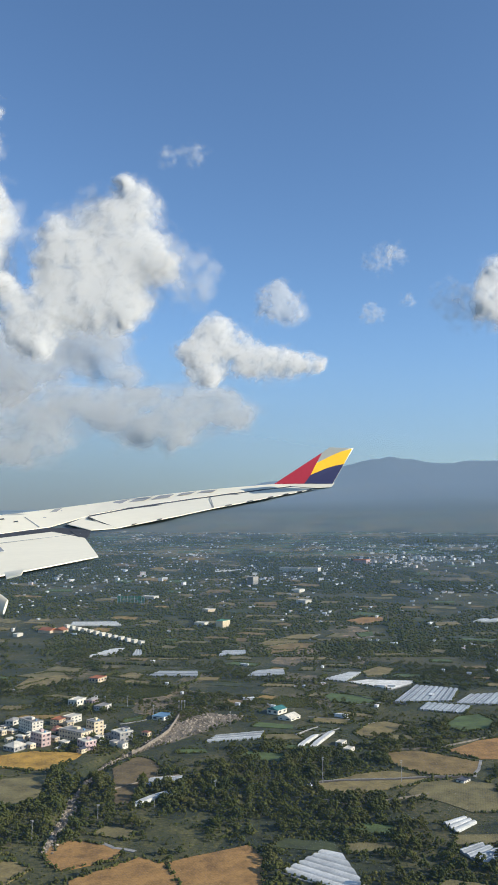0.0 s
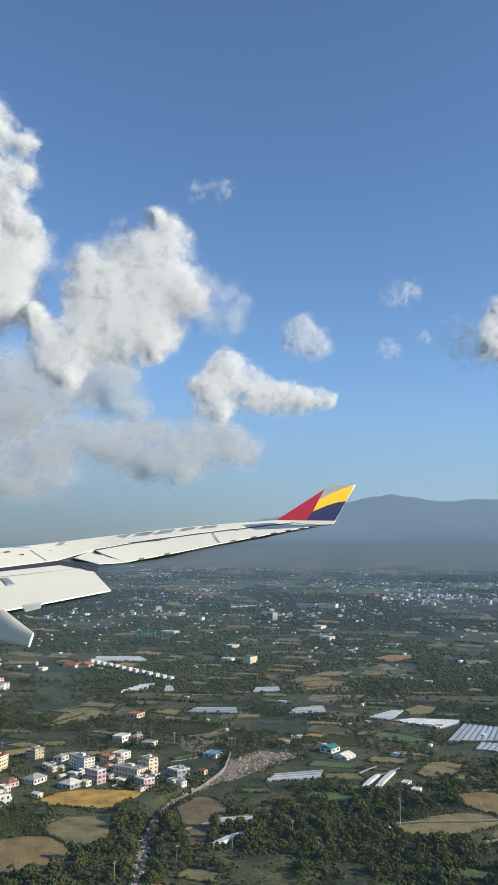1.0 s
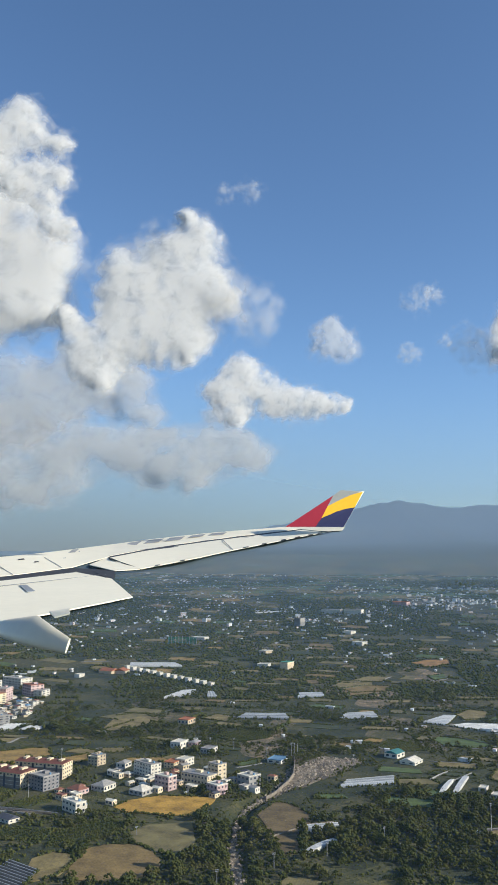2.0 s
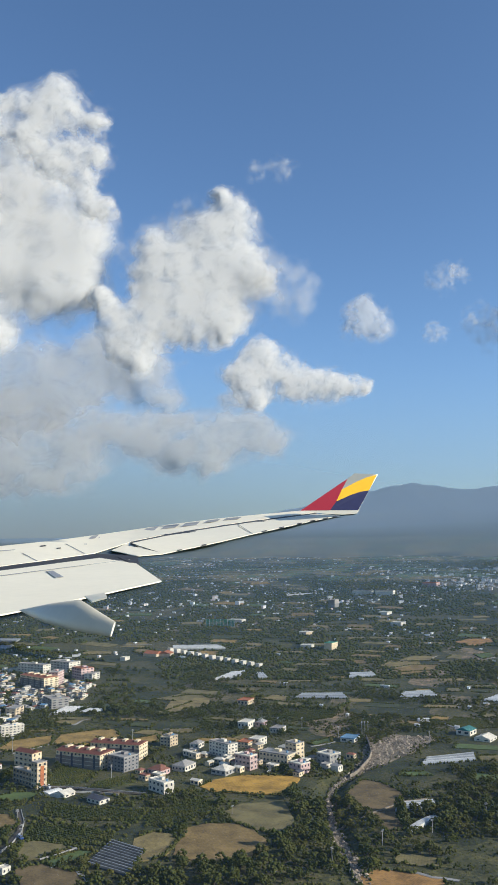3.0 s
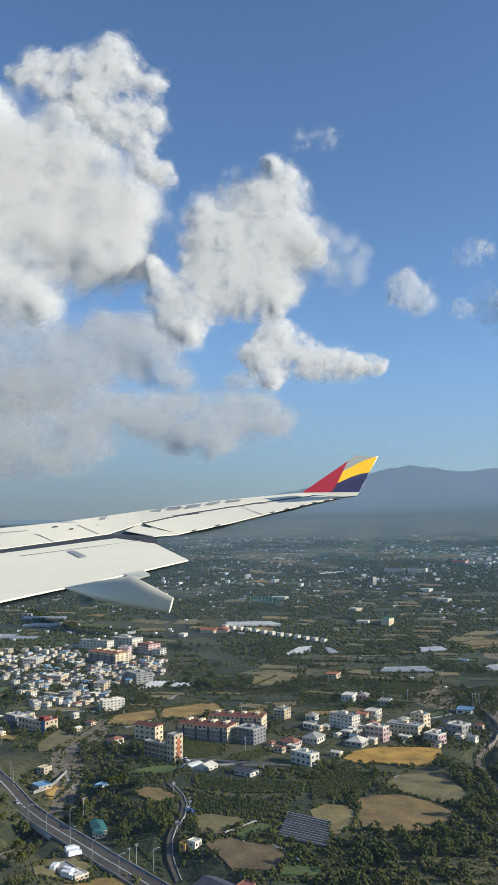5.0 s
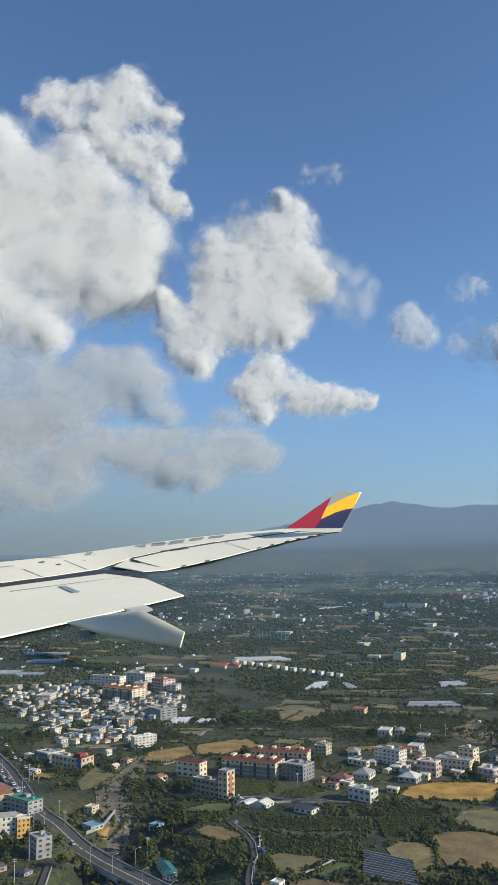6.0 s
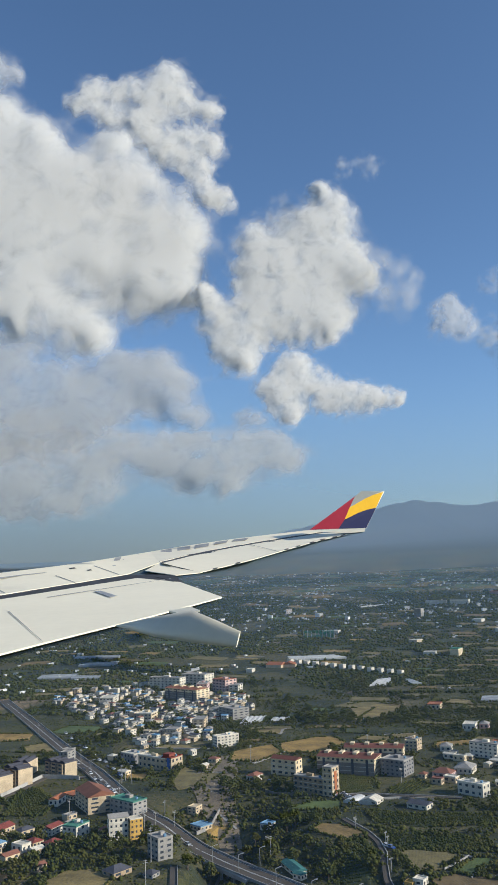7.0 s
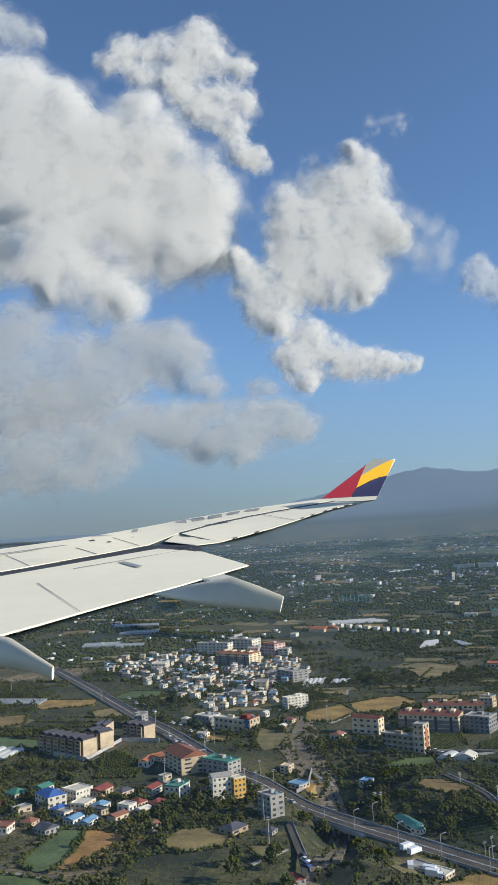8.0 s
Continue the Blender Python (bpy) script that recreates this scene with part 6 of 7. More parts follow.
def cloud(base_y, lobes, label, wisp=1.0, vapour=CLOUD, wide=1.0):
    """A puffy body of vapour: rounded lobes (x, z, radius) that swell towards the viewer's side, thin at the rim."""
    x0, x1 = min(l[0] - 2.1 * wide * l[2] for l in lobes), max(l[0] + 2.1 * wide * l[2] for l in lobes)
    z0, z1 = min(l[1] - 2.1 * l[2] for l in lobes), max(l[1] + 2.1 * l[2] for l in lobes)
    step = max(x1 - x0, z1 - z0) / 88
    nx, nz = int((x1 - x0) / step) + 2, int((z1 - z0) / step) + 2
    gx, gz = np.meshgrid(x0 + np.arange(nx) * step, z0 + np.arange(nz) * step)
    r_mean = sum(l[2] for l in lobes) / len(lobes)
    px, pz = gx.ravel(), gz.ravel()
    warp = np.array([noise.noise_vector((a / r_mean * 0.9, b / r_mean * 0.9, base_y * 0.01)) for a, b in zip(px, pz)])
    billow = np.array([noise.fractal((a / r_mean * 0.7, b / r_mean * 0.7, base_y * 0.02), 1.3, 2.0, 3) for a, b in zip(px, pz)])
    curl = np.array([noise.noise_vector((a / r_mean * 2.6, b / r_mean * 2.6, base_y * 0.01 + 4)) for a, b in zip(px, pz)])
    wx, wz = (p + (warp[:, k] * 0.25 + curl[:, k] * 0.13) * r_mean for p, k in ((px, 0), (pz, 2)))
    total = np.zeros(len(px))
    for lx, lz, r in lobes:
        total += np.exp(-(((wx - lx) / wide) ** 2 + ((wz - lz) * wide ** 0.5) ** 2) / (0.95 * r) ** 2)
    edge = np.minimum.reduce([px - x0, x1 - px, pz - z0, z1 - pz]) / (0.6 * r_mean)
    rag = np.array([noise.fractal((a / r_mean * 1.3 / wide, b / r_mean * 1.3, base_y * 0.03 + 9), 0.9, 2.0, 5) for a, b in zip(px, pz)])
    body = np.clip((1 - np.exp(-1.7 * total)) * wisp + 0.30 * rag * np.clip(3 * total, 0, 1), 0, 1.1) * np.clip(edge, 0, 1)
    bulge = ((1 - np.exp(-0.5 * total)) * 0.85 + billow * 0.06) * r_mean
    verts, faces, depth = [], [], []
    for k, off in enumerate((-0.2, 0.2)):
        thin = body - 0.15 * (0.2 - off)
        away = 1 + 0.2 * (px - (x0 + x1) / 2) / base_y
        flat = np.stack([px, base_y - bulge + off * r_mean, pz], -1)
        verts.append(MIDWAY + (flat - MIDWAY) * away[:, None])
        depth.append(thin)
        n = k * nx * nz
        faces += [(n + j * nx + i, n + j * nx + i + 1, n + (j + 1) * nx + i + 1, n + (j + 1) * nx + i) for j in range(nz - 1) for i in range(nx - 1) if thin[j * nx + i] > 0.03]
    me = bpy.data.meshes.new("cloud")
    me.from_pydata(np.concatenate(verts).tolist(), [], faces)
    me.polygons.foreach_set("use_smooth", [True] * len(me.polygons))
    at = me.attributes.new("depth", "FLOAT", "POINT")
    at.data.foreach_set("value", np.concatenate(depth).astype(np.float32))
    grain = me.attributes.new("grain", "FLOAT", "POINT")
    grain.data.foreach_set("value", np.full(2 * nx * nz, 0.65 / r_mean, np.float32))
    me.materials.append(vapour)
    ob = new("cloud", me)
    tagged(ob, label, "cloud", "clouds", "structure")


cloud(880, [(-507, 571, 33), (-473, 551, 32), (-432, 546, 24), (-445, 507, 43), (-497, 509, 48), (-393, 502, 33), (-357, 543, 18), (-344, 503, 33), (-316, 462, 37), (-284, 442, 28), (-305, 404, 34), (-350, 418, 43), (-394, 456, 43), (-452, 458, 43), (-334, 384, 27), (-291, 379, 17), (-509, 449, 48), (-566, 488, 62), (-565, 568, 45), (-441, 422, 30), (-387, 408, 27), (-470, 393, 30), (-440, 368, 28), (-403, 349, 28), (-377, 336, 19), (-510, 383, 32), (-566, 410, 51), (-454, 343, 19)], 'towering bright white cumulus cloud with frayed edges', 1.0, CLOUD)
cloud(775, [(-297, 551, 17), (-290, 531, 21), (-313, 529, 15), (-334, 542, 15), (-365, 538, 16), (-382, 529, 12), (-354, 514, 13), (-314, 499, 16), (-284, 487, 17), (-259, 521, 11), (-273, 463, 16), (-256, 486, 12), (-261, 437, 14), (-302, 477, 12), (-331, 513, 11), (-246, 431, 9)], 'frayed white crest of a cumulus cloud', 1.0, CLOUD)
cloud(910, [(-133, 493, 16), (-145, 504, 9), (-123, 475, 19), (-146, 462, 21), (-165, 453, 24), (-133, 439, 28), (-114, 416, 24), (-185, 429, 28), (-213, 441, 26), (-151, 402, 29), (-187, 392, 29), (-219, 405, 26), (-141, 371, 26), (-166, 360, 24), (-201, 362, 25), (-231, 351, 25), (-260, 364, 22), (-274, 386, 13), (-250, 327, 21), (-233, 316, 14), (-136, 352, 14), (-103, 406, 18)], 'bright white cumulus cloud with a curled crest', 1.0, CLOUD)
cloud(2020, [(-79, 596, 33), (-89, 554, 47), (-28, 535, 47), (-112, 511, 41), (11, 515, 38), (46, 513, 36), (80, 511, 33), (114, 510, 29), (145, 508, 23), (175, 507, 16), (-144, 540, 33), (-98, 469, 25)], 'long flat white cloud', 1.0, CLOUD)
cloud(2140, [(-458, 623, 59), (-502, 600, 70), (-413, 592, 62), (-374, 565, 51), (-568, 562, 81), (-662, 552, 77), (-775, 572, 92), (-355, 505, 44), (-834, 502, 110), (-720, 489, 103), (-578, 489, 85), (-975, 567, 147), (-802, 662, 74)], 'grey-white ragged cloud bank', 0.9, BANK, 1.4)
cloud(2740, [(-482, 485, 81), (-408, 481, 62), (-296, 517, 62), (-262, 465, 81), (-356, 426, 81), (-165, 478, 81), (-58, 479, 62), (-555, 503, 62), (-284, 395, 47), (-684, 458, 62), (-813, 427, 95), (-958, 499, 142), (-1140, 517, 166), (-664, 522, 95), (-161, 615, 38), (-923, 377, 104), (-705, 366, 85)], 'low grey-white cloud bank near the horizon', 0.9, BANK, 1.4)
cloud(920, [(-77, 402, 31), (-56, 392, 22), (-96, 402, 27), (-75, 422, 17)], 'thin veil beside a white cloud', 0.5, VEIL)
cloud(925, [(-180, 492, 17), (-199, 471, 16), (-173, 476, 16)], 'thin veil over a white cloud', 0.5, VEIL)
cloud(1080, [(44, 411, 23), (26, 406, 16), (60, 396, 13), (37, 423, 14)], 'small white cloud puff', 0.9, VEIL)
cloud(1480, [(245, 602, 23), (269, 612, 19), (224, 594, 16)], 'small white cloud wisp', 0.5, VEIL)
cloud(1500, [(223, 506, 18), (294, 531, 14), (239, 503, 14)], 'small white cloud wisp', 0.5, VEIL)
cloud(2922, [(905, 1012, 57), (841, 917, 60), (909, 874, 57), (1045, 948, 114)], 'bright white cloud with a ragged edge', 1.0, CLOUD)
cloud(2947, [(733, 938, 66), (784, 887, 60), (813, 838, 47)], 'thin veil beside a white cloud', 0.5, VEIL)
cloud(1000, [(-69, 583, 14), (-102, 579, 12)], 'thin wisp of cloud', 0.5, VEIL)
cloud(900, [(-506, 654, 20), (-485, 643, 16), (-468, 641, 8), (-530, 662, 24)], 'thin ragged scrap of white cloud', 0.9, VEIL)

# ---- the wing ----
wing = new("aircraft_wing")
wing.matrix_basis = pose(0.0, 1100.0, 80.0)
tagged(wing, "cream-white airliner wing with lowered flaps and a coloured winglet", "aircraft wing")


def slab(name, top, drop, material, parent=wing, label="", shift=(0, 0, -1)):
    """A panel: its outline and the way and depth by which it is thick."""
    n = len(top)
    verts = [tuple(p) for p in top] + [(p[0] + shift[0] * drop, p[1] + shift[1] * drop, p[2] + shift[2] * drop) for p in top]
    faces = [tuple(range(n)), tuple(range(2 * n - 1, n - 1, -1))] + [(i, n + i, n + (i + 1) % n, (i + 1) % n) for i in range(n)]
    ob = mesh_object(name, verts, faces, material, parent, label=label)
    bm = bmesh.new()
    bm.from_mesh(ob.data)
    bmesh.ops.recalc_face_normals(bm, faces=bm.faces)
    bm.to_mesh(ob.data)
    bm.free()
    return ob


def loft(name, rail, other, drop, material, parent=wing, label=""):
    """A skin panel stretched between two edges with equally many stations, with a thin underside."""
    n = len(rail)
    top = [tuple(p) for p in rail] + [tuple(p) for p in other]
    low = [(x, y, z - drop) for x, y, z in top]
    verts = top + top + low
    m = 2 * n
    faces = [(i, n + i, n + i + 1, i + 1) for i in range(n - 1)] + [(2 * m + i, 2 * m + i + 1, 2 * m + n + i + 1, 2 * m + n + i) for i in range(n - 1)]
    faces += [(m + i, m + i + 1, 2 * m + i + 1, 2 * m + i) for i in range(n - 1)] + [(m + n + i + 1, m + n + i, 2 * m + n + i, 2 * m + n + i + 1) for i in range(n - 1)]
    faces += [(m, 2 * m, 2 * m + n, m + n), (m + n - 1, 2 * m - 1, 3 * m - 1, 2 * m + n - 1)]
    ob = mesh_object(name, verts, faces, material, parent, label=label)
    ob.data.polygons.foreach_set("use_smooth", [k < n - 1 for k in range(len(faces))])
    return ob


def pod(name, tops, bottoms, bulge, material, label=""):
    """A rounded fairing between an upper and a lower line, blunt at its tail."""
    rings, k = [], 14
    for a, b in zip(tops, bottoms):
        a, b = Vector(a), Vector(b)
        half = (a - b).length * 0.5
        for i in range(k):
            t = 6.2832 * i / k
            side = math.copysign(abs(math.sin(t)) ** 0.7, math.sin(t))
            rings.append((a + b) / 2 + (a - b) / 2 * math.cos(t) + Vector((-0.25, -0.96, -0.1)) * side * half * bulge * (1 - 0.72 * (len(rings) / (k * len(tops))) ** 2))
    n = len(tops)
    faces = [(j * k + i, j * k + (i + 1) % k, (j + 1) * k + (i + 1) % k, (j + 1) * k + i) for j in range(n - 1) for i in range(k)]
    faces += [tuple(range(k))[::-1]]
    body = mesh_object(name, rings, faces, material, wing, smooth=True, label=label)
    # the lighter wing skin on the tail stands in for light falling there
    mesh_object("tail_face", rings[-k:], [tuple(range(k))], SKIN, body)
    return body


loft('spoiler_panel', [(-1128.8, 522.4, -6.8), (-1101.6, 586.3, -1.9), (-1075.8, 662.6, 3.4), (-1043.6, 738.9, 9.3), (-1005.3, 815.6, 15.8), (-960.6, 892.4, 22.9), (-906, 959.6, 30.6), (-835.1, 995, 38), (-760.9, 1029.5, 45.5), (-692.1, 1097.4, 54.1), (-630, 1225.8, 65.7), (-572.3, 1443.7, 82.6), (-533.4, 1955.4, 110.9)], [(-870.4, 106.2, -38.6), (-851.3, 154.5, -35.1), (-828.6, 203.7, -31.2), (-809.4, 268, -27.3), (-784.2, 330.9, -22.8), (-754.7, 395.8, -17.8), (-721.5, 465.4, -12.2), (-681.9, 533, -6.1), (-642.9, 622.3, 0.3), (-599.6, 724.3, 7.9), (-547.9, 826.4, 16.6), (-489.8, 940.9, 27.6), (-429.8, 1114, 55.5)], 1.5, SKIN, wing, 'cream-white upper skin with spoiler panels')
loft('outer_panel', [(-534.3, 1946.4, 110.4), (-475.1, 2368, 137.8), (-382, 2692.5, 163), (-264, 2902.8, 185.7), (-132.3, 3032.7, 203.3), (6.1, 3106.6, 218.2), (149.6, 3180, 233.5)], [(-431.9, 1130, 56.9), (-372.6, 1340, 77), (-316.7, 1882.1, 106.6), (-220.7, 2376.5, 138.5), (-90.8, 2754.9, 169.5), (59.8, 3001.5, 197.1), (215.7, 3101.8, 219.7)], 1.5, SKIN, wing, '')
loft('inboard_panel', [(-455.1, 976.7, 34.1), (-429.1, 1120, 56.1)], [(-376, 870, 20.6), (-321.4, 910, 24.5)], 1.5, SKIN, wing, 'fixed panel outboard of the flap')
loft('aileron', [(-421.8, 1074, 52.1), (-365, 1292.6, 72.2), (-304.7, 1737.5, 98.2), (-213.4, 2236.8, 128.7), (-87.3, 2655.3, 160), (61.2, 2922.7, 188), (217.8, 3062.2, 212.2)], [(-320.7, 916.7, 25.1), (-258.2, 1000.8, 39.2), (-190.2, 1108.4, 55), (-112.7, 1342.9, 77.3), (3.1, 2015.9, 114.6), (162.4, 2660.6, 160.6), (320.7, 2923.4, 195.6)], 1.5, SKIN, wing, 'cream-white aileron along the trailing edge')
loft('tip_panel', [(149.6, 3180, 233.5), (246.5, 3153.5, 233.2), (340.1, 3108.5, 232), (432.1, 3066.9, 230.9)], [(217.6, 3091.1, 217.8), (277.5, 3008.1, 207.1), (338.1, 2953.5, 202.3), (404.3, 2951, 207.2)], 1.5, SKIN, wing, '')
flap = loft('flap', [(-841.7, 60, -42), (-820, 110.1, -38.4), (-795.7, 164, -34.4), (-769, 223.3, -30.1), (-741.6, 293.6, -25.6), (-707.6, 363.8, -20.3), (-668.9, 439.2, -14.4), (-623, 513.7, -7.9), (-575.4, 609.4, -0.6), (-522.3, 721.4, 7.7), (-458.2, 830.3, 16.9), (-355.8, 696.7, 5.7)], [(-569.6, -381.2, -69), (-563.2, -334.8, -68.6), (-552.3, -288.4, -67.2), (-534.9, -246.5, -64.4), (-513.4, -204.4, -60.9), (-490.9, -153.4, -57.3), (-467.3, -90.6, -53.5), (-438.4, -24.1, -48.7), (-404.2, 48.2, -43.4), (-364.8, 131.8, -37.2), (-320.1, 239.3, -29.4), (-266.6, 370.8, -19.9)], 2, SKIN, wing, 'lowered cream-white flap')
loft('flap_cove', [(-880.6, 122.9, -38.4), (-848.9, 197.4, -32.6), (-818, 293.2, -26.5), (-776, 391.1, -19.1), (-724.9, 498.5, -10.4), (-664.7, 620.9, -0.7), (-597, 777.1, 11.2), (-510.8, 941.7, 26.4), (-378.9, 895.2, 21.8)], [(-839.7, 56.9, -43.3), (-808.3, 125.7, -38.2), (-771.1, 200.7, -32.4), (-733, 296.3, -26.3), (-683.9, 395.4, -18.8), (-623.6, 499.7, -10.3), (-555.8, 628.6, -0.2), (-475.6, 782.5, 11.7), (-345.4, 667.2, 2.5)], 1.5, DARK, wing, 'dark gap between wing and flap')
loft('hinge_gap', [(-437.3, 1149, 57.9), (-377.2, 1359.8, 78.3), (-322.1, 1930.5, 109), (-224, 2422.8, 141.3), (-91.9, 2793.3, 172.5), (60.4, 3029.8, 200.2), (218.3, 3131.4, 223.1)], [(-419.8, 1058.6, 50.2), (-363.3, 1275.9, 69.8), (-300.1, 1664.1, 93.8), (-210.9, 2163.8, 123.5), (-86.7, 2590.5, 154.2), (62.3, 2900.5, 184.3), (221.2, 3068.1, 211.1)], 1.0, DARK, wing, 'dark gap along the aileron hinge')
loft('slot', [(-426, 1095.6, 54.3), (-388.8, 1015.8, 43.4), (-357.1, 969.2, 33.3)], [(-413.9, 1045.7, 50), (-368.4, 990.8, 37.9), (-324.2, 925.9, 26.5)], 1.0, DARK, wing, 'dark slot inboard of the aileron')
slab('flap_tab', [(-331.3, 30, -26.7), (-304.8, 30, -22.4), (-289.7, -40, -24.7), (-308.3, -40, -29.5)], 2, SKIN)
pod('track_fairing', [(-380.6, -100, -35.7), (-336.7, -140, -26.4), (-292, -200, -18.4), (-267.5, -230, -27.3), (-245, -250, -37.3)], [(-377.9, -100, -37.6), (-330.4, -170, -44.2), (-292.3, -220, -48), (-268, -240, -50), (-249.2, -250, -51.8)], 0.85, SKIN_GREY_SHADE, 'grey-white flap track fairing with shade put into its colour')
pod('track_fairing', [(-546.6, -350, -46.4), (-489, -400, -39), (-441.5, -460, -42.1), (-417.9, -490, -50), (-403.4, -500, -57)], [(-545.2, -350, -48.2), (-496.4, -400, -61.4), (-448.4, -460, -60.8), (-417.6, -490, -61.5), (-404.2, -500, -65.5)], 0.85, SKIN_GREY_SHADE, 'grey-white flap track fairing with shade put into its colour')
slab('access_panel', [(-506, 529.2, -5.3), (-494.4, 537.3, -4.7), (-448.7, 425.4, -13.2), (-459.2, 410.5, -14.3)], 0.5, STEEL, wing, 'dark grey access panel')
slab('panel_seam', [(-733.5, 914.6, 33.6), (-549.4, 1147.7, 52.5), (-546.3, 1130.2, 50.5), (-729.2, 899.7, 32)], 0.4, SEAM, wing, '')
slab('panel_seam', [(-1034.9, 525.2, -5.8), (-733.5, 914.6, 33.6), (-729.2, 899.7, 32), (-1027.6, 512.3, -6.8)], 0.4, SEAM, wing, '')
slab('panel_seam', [(-650.5, 883.3, 29), (-582.8, 757.2, 11.7), (-581.5, 759.7, 11.9), (-649.2, 885.8, 29.2)], 0.4, SEAM, wing, '')
slab('panel_seam', [(-785.9, 796.1, 19.5), (-676.8, 554.1, -3.4), (-675.3, 554.6, -3.4), (-783.8, 795.4, 19.5)], 0.4, SEAM, wing, '')
slab('panel_seam', [(-599.1, 1110.2, 51.9), (-511.8, 921.1, 27), (-510.2, 923.7, 27.2), (-597.6, 1114.6, 52.3)], 0.4, SEAM, wing, '')
slab('panel_seam', [(-166.4, 2396.8, 141.6), (-108.4, 1389.5, 81), (-105.4, 1405.3, 81.8), (-163.3, 2407.6, 142.4)], 0.4, SEAM, wing, '')
slab('panel_seam', [(-575.5, 453.7, -11.5), (-381.6, 785.4, 13.7), (-381.1, 783.5, 13.5), (-572.3, 444.1, -12.2)], 0.4, SEAM, wing, '')
slab('panel_seam', [(-590.2, 249.9, -27.3), (-465.3, -78, -51.6), (-464.6, -79.7, -51.7), (-589.1, 251.3, -27.2)], 0.4, SEAM, wing, '')
slab('hinge_cover', [(-419, 844.7, 18.6), (-393.6, 807.5, 15.5), (-363.2, 717.6, 8.3), (-369.5, 703.8, 7.4)], 0.5, DARK, wing, 'dark hinge cover')
slab('actuator_mark', [(-649.2, 1042, 46.9), (-641, 1063.2, 48.9), (-632.4, 1044.4, 46.3), (-642.8, 1023.5, 44.5)], 0.4, DARK, wing, '')
slab('actuator_mark', [(-599.9, 1010.6, 40.9), (-593.2, 1026.8, 42.4), (-587.4, 1008.6, 40.1), (-594.1, 992.6, 38.6)], 0.4, DARK, wing, '')
slab('lettering_bar', [(-580.7, 1381.5, 78.2), (-568.3, 1419.6, 81), (-558.3, 1304.1, 68.9), (-570.8, 1270.4, 66.4)], 0.4, SEAM, wing, '')
slab('lettering_bar', [(-563.6, 1464.6, 83.3), (-548.2, 1607.7, 91.1), (-533.1, 1428.2, 76.5), (-552.1, 1320.8, 70.2)], 0.4, SEAM, wing, '')
slab('lettering_bar', [(-545.4, 1645.6, 93.3), (-541.6, 1676.6, 95), (-524.2, 1474.3, 79.4), (-526.3, 1452.9, 77.9)], 0.4, SEAM, wing, '')
slab('lettering_bar', [(-500.5, 2003.2, 115.3), (-472.9, 2172.3, 126.7), (-444.7, 1787.9, 103), (-474.9, 1673.3, 94.2)], 0.4, SEAM, wing, '')
slab('lettering_bar', [(-456, 2269.5, 133.4), (-411.9, 2446.9, 146.3), (-392.8, 2014.2, 118.5), (-429.4, 1841.5, 107.3)], 0.4, SEAM, wing, '')
slab('lettering_bar', [(-393.5, 2509.7, 151), (-338, 2649.6, 162.9), (-333.3, 2298, 136.8), (-377.1, 2090.7, 123.3)], 0.4, SEAM, wing, '')
slab('lettering_bar', [(-309.7, 2716.6, 169.3), (-252.2, 2847, 181.9), (-261.2, 2620.4, 161.9), (-313.7, 2474.2, 150.1)], 0.4, SEAM, wing, '')
slab('lettering_bar', [(-225.6, 2875.5, 185.4), (-155.5, 2951.7, 194.6), (-170.4, 2779.3, 176.4), (-238.3, 2682.1, 167)], 0.4, SEAM, wing, '')
slab('static_wick', [(-292.4, 965.1, 34), (-282, 976, 35.9), (-279.8, 965, 34.4), (-289.9, 949, 31.7)], 0.4, DARK, wing, '')
slab('static_wick', [(-237.5, 1050, 46.8), (-226.3, 1063.2, 48.8), (-224.1, 1035.2, 46.1), (-235.2, 1023.8, 44.1)], 0.4, DARK, wing, '')
slab('static_wick', [(-76.4, 1613.5, 93.5), (-58.2, 1706.2, 98.7), (-58.7, 1630.3, 94.2), (-76.9, 1535.9, 89)], 0.4, DARK, wing, '')
slab('static_wick', [(-6.7, 2010.9, 115.8), (15.8, 2101.1, 121.7), (13.5, 2031.4, 116.7), (-7, 1937.5, 111.1)], 0.4, DARK, wing, '')
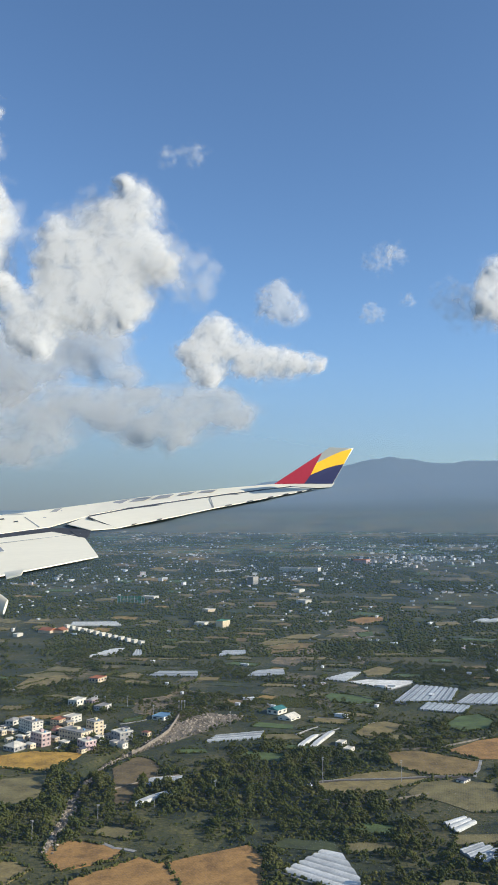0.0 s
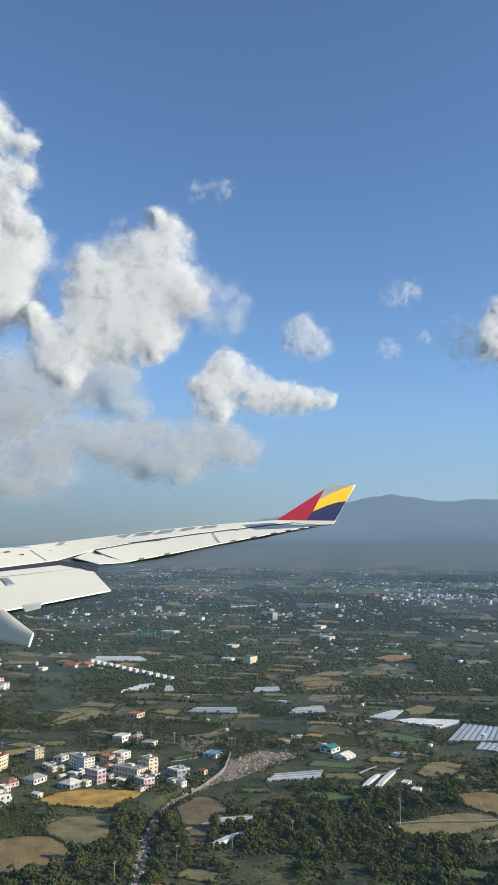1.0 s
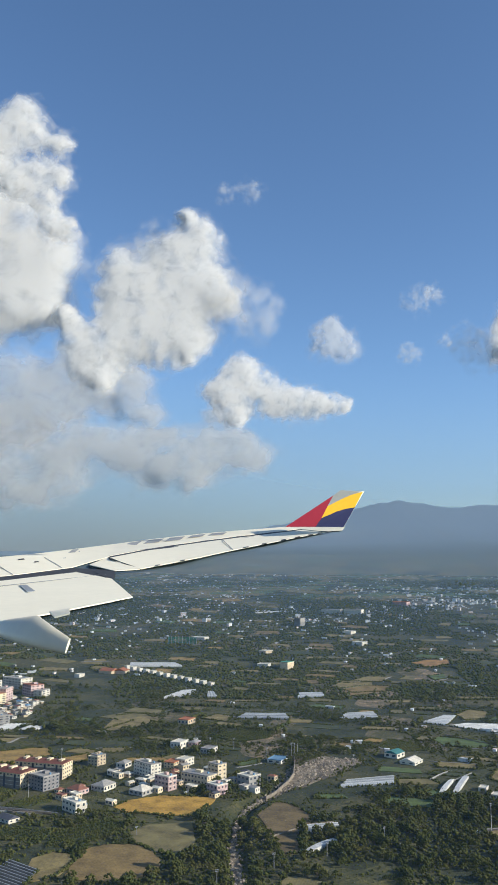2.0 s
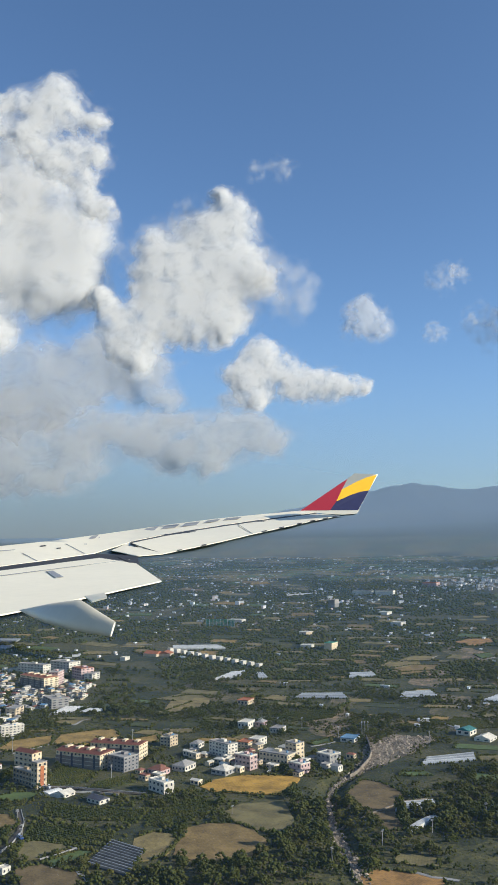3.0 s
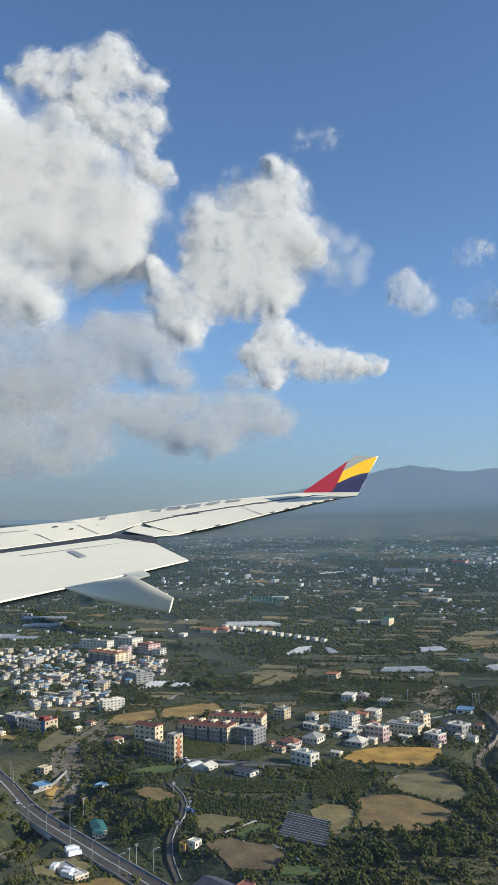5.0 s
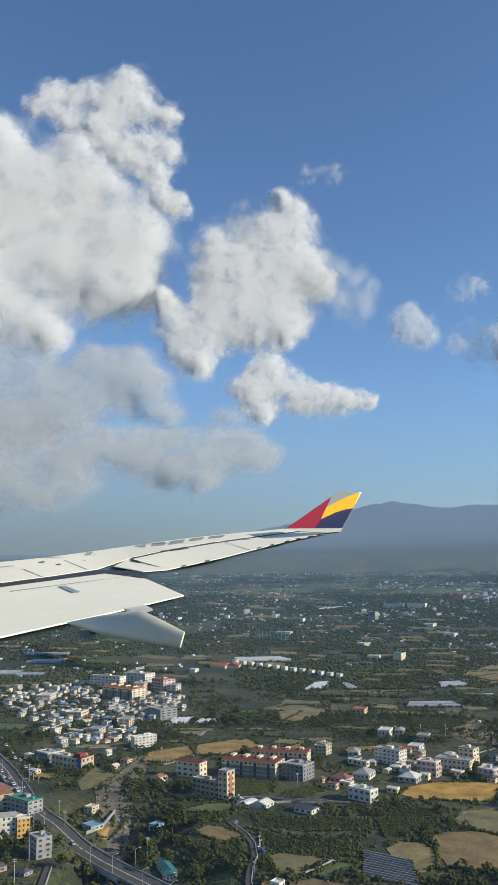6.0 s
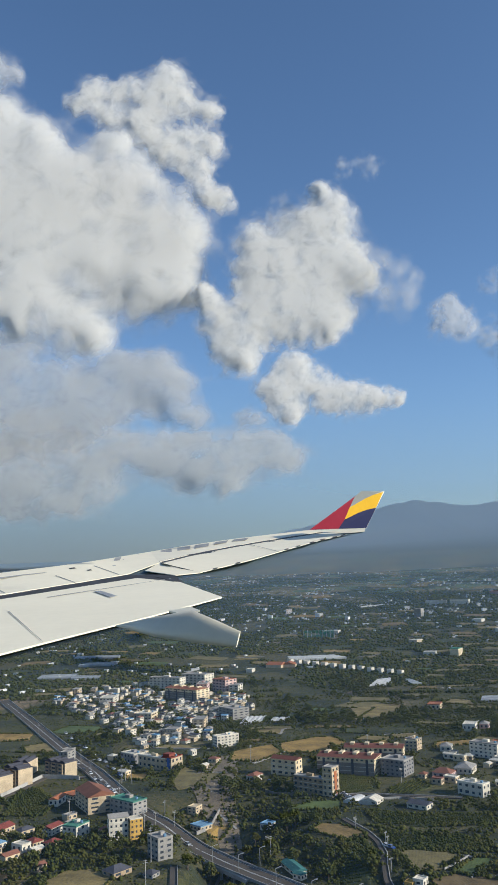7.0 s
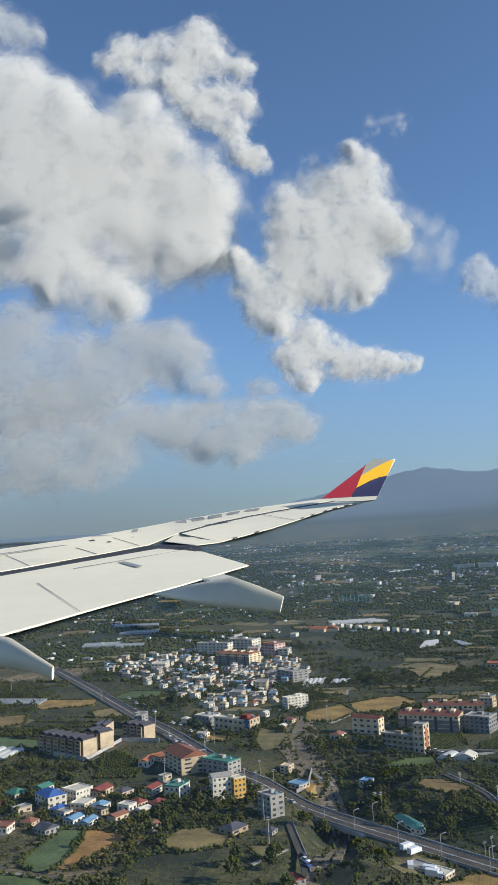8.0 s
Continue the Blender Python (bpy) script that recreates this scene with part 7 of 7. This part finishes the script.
slab('static_wick', [(81.2, 2379.8, 141.8), (106, 2469.3, 148.2), (102.9, 2384.7, 141.7), (77.8, 2291.1, 135.1)], 0.4, DARK, wing, '')
slab('static_wick', [(158.4, 2687.4, 164.6), (181.9, 2710.1, 167.9), (180.1, 2665.7, 162.7), (156.5, 2622.6, 158.7)], 0.4, DARK, wing, '')
slab('static_wick', [(228.6, 2803.3, 180.2), (252.3, 2827.5, 183.6), (251.1, 2787.7, 178.8), (226, 2750.2, 173.7)], 0.4, DARK, wing, '')
slab('static_wick', [(279.5, 2886, 191.3), (303.4, 2911.5, 194.9), (302.6, 2875.4, 190.3), (277.4, 2837.3, 185.3)], 0.4, DARK, wing, '')
winglet = slab('winglet', [(114.9, 2690, 209.6), (353.3, 2856, 369.2), (389.6, 2880, 395.9), (515.3, 2962, 398.1), (464.2, 2930, 317.7), (404.6, 2892, 219.5), (263.4, 2796, 214.8)], 5, SKIN, wing, 'upswept winglet painted in colour bands', (0.25, 0.97, 0))
slab('red_band', [(114.6, 2686, 209.4), (352.7, 2852, 368.8), (322.4, 2832, 315.8), (292.4, 2812, 258.2), (260.1, 2790, 215.8)], 1.2, TIP['red'], winglet, 'red band', (0.25, 0.97, 0))
slab('grey_band', [(352.7, 2852, 368.8), (389, 2876, 395.6), (505.3, 2952, 397.2), (449.4, 2916, 378.6), (403.4, 2886, 358.1), (322.4, 2832, 315.8)], 1.2, TIP['grey'], winglet, 'grey band', (0.25, 0.97, 0))
slab('yellow_band', [(322.4, 2832, 315.8), (403.4, 2886, 358.1), (449.4, 2916, 378.6), (508.4, 2954, 396), (463.6, 2926, 317.4), (417.7, 2896, 308.3), (369.4, 2864, 292.5), (292.4, 2812, 258.2)], 1.2, TIP['yellow'], winglet, 'yellow band', (0.25, 0.97, 0))
slab('blue_band', [(292.4, 2812, 258.2), (369.4, 2864, 292.5), (417.7, 2896, 308.3), (463.6, 2926, 317.4), (404.1, 2888, 219.9), (260.1, 2790, 215.8)], 1.2, TIP['blue'], winglet, 'blue band', (0.25, 0.97, 0))
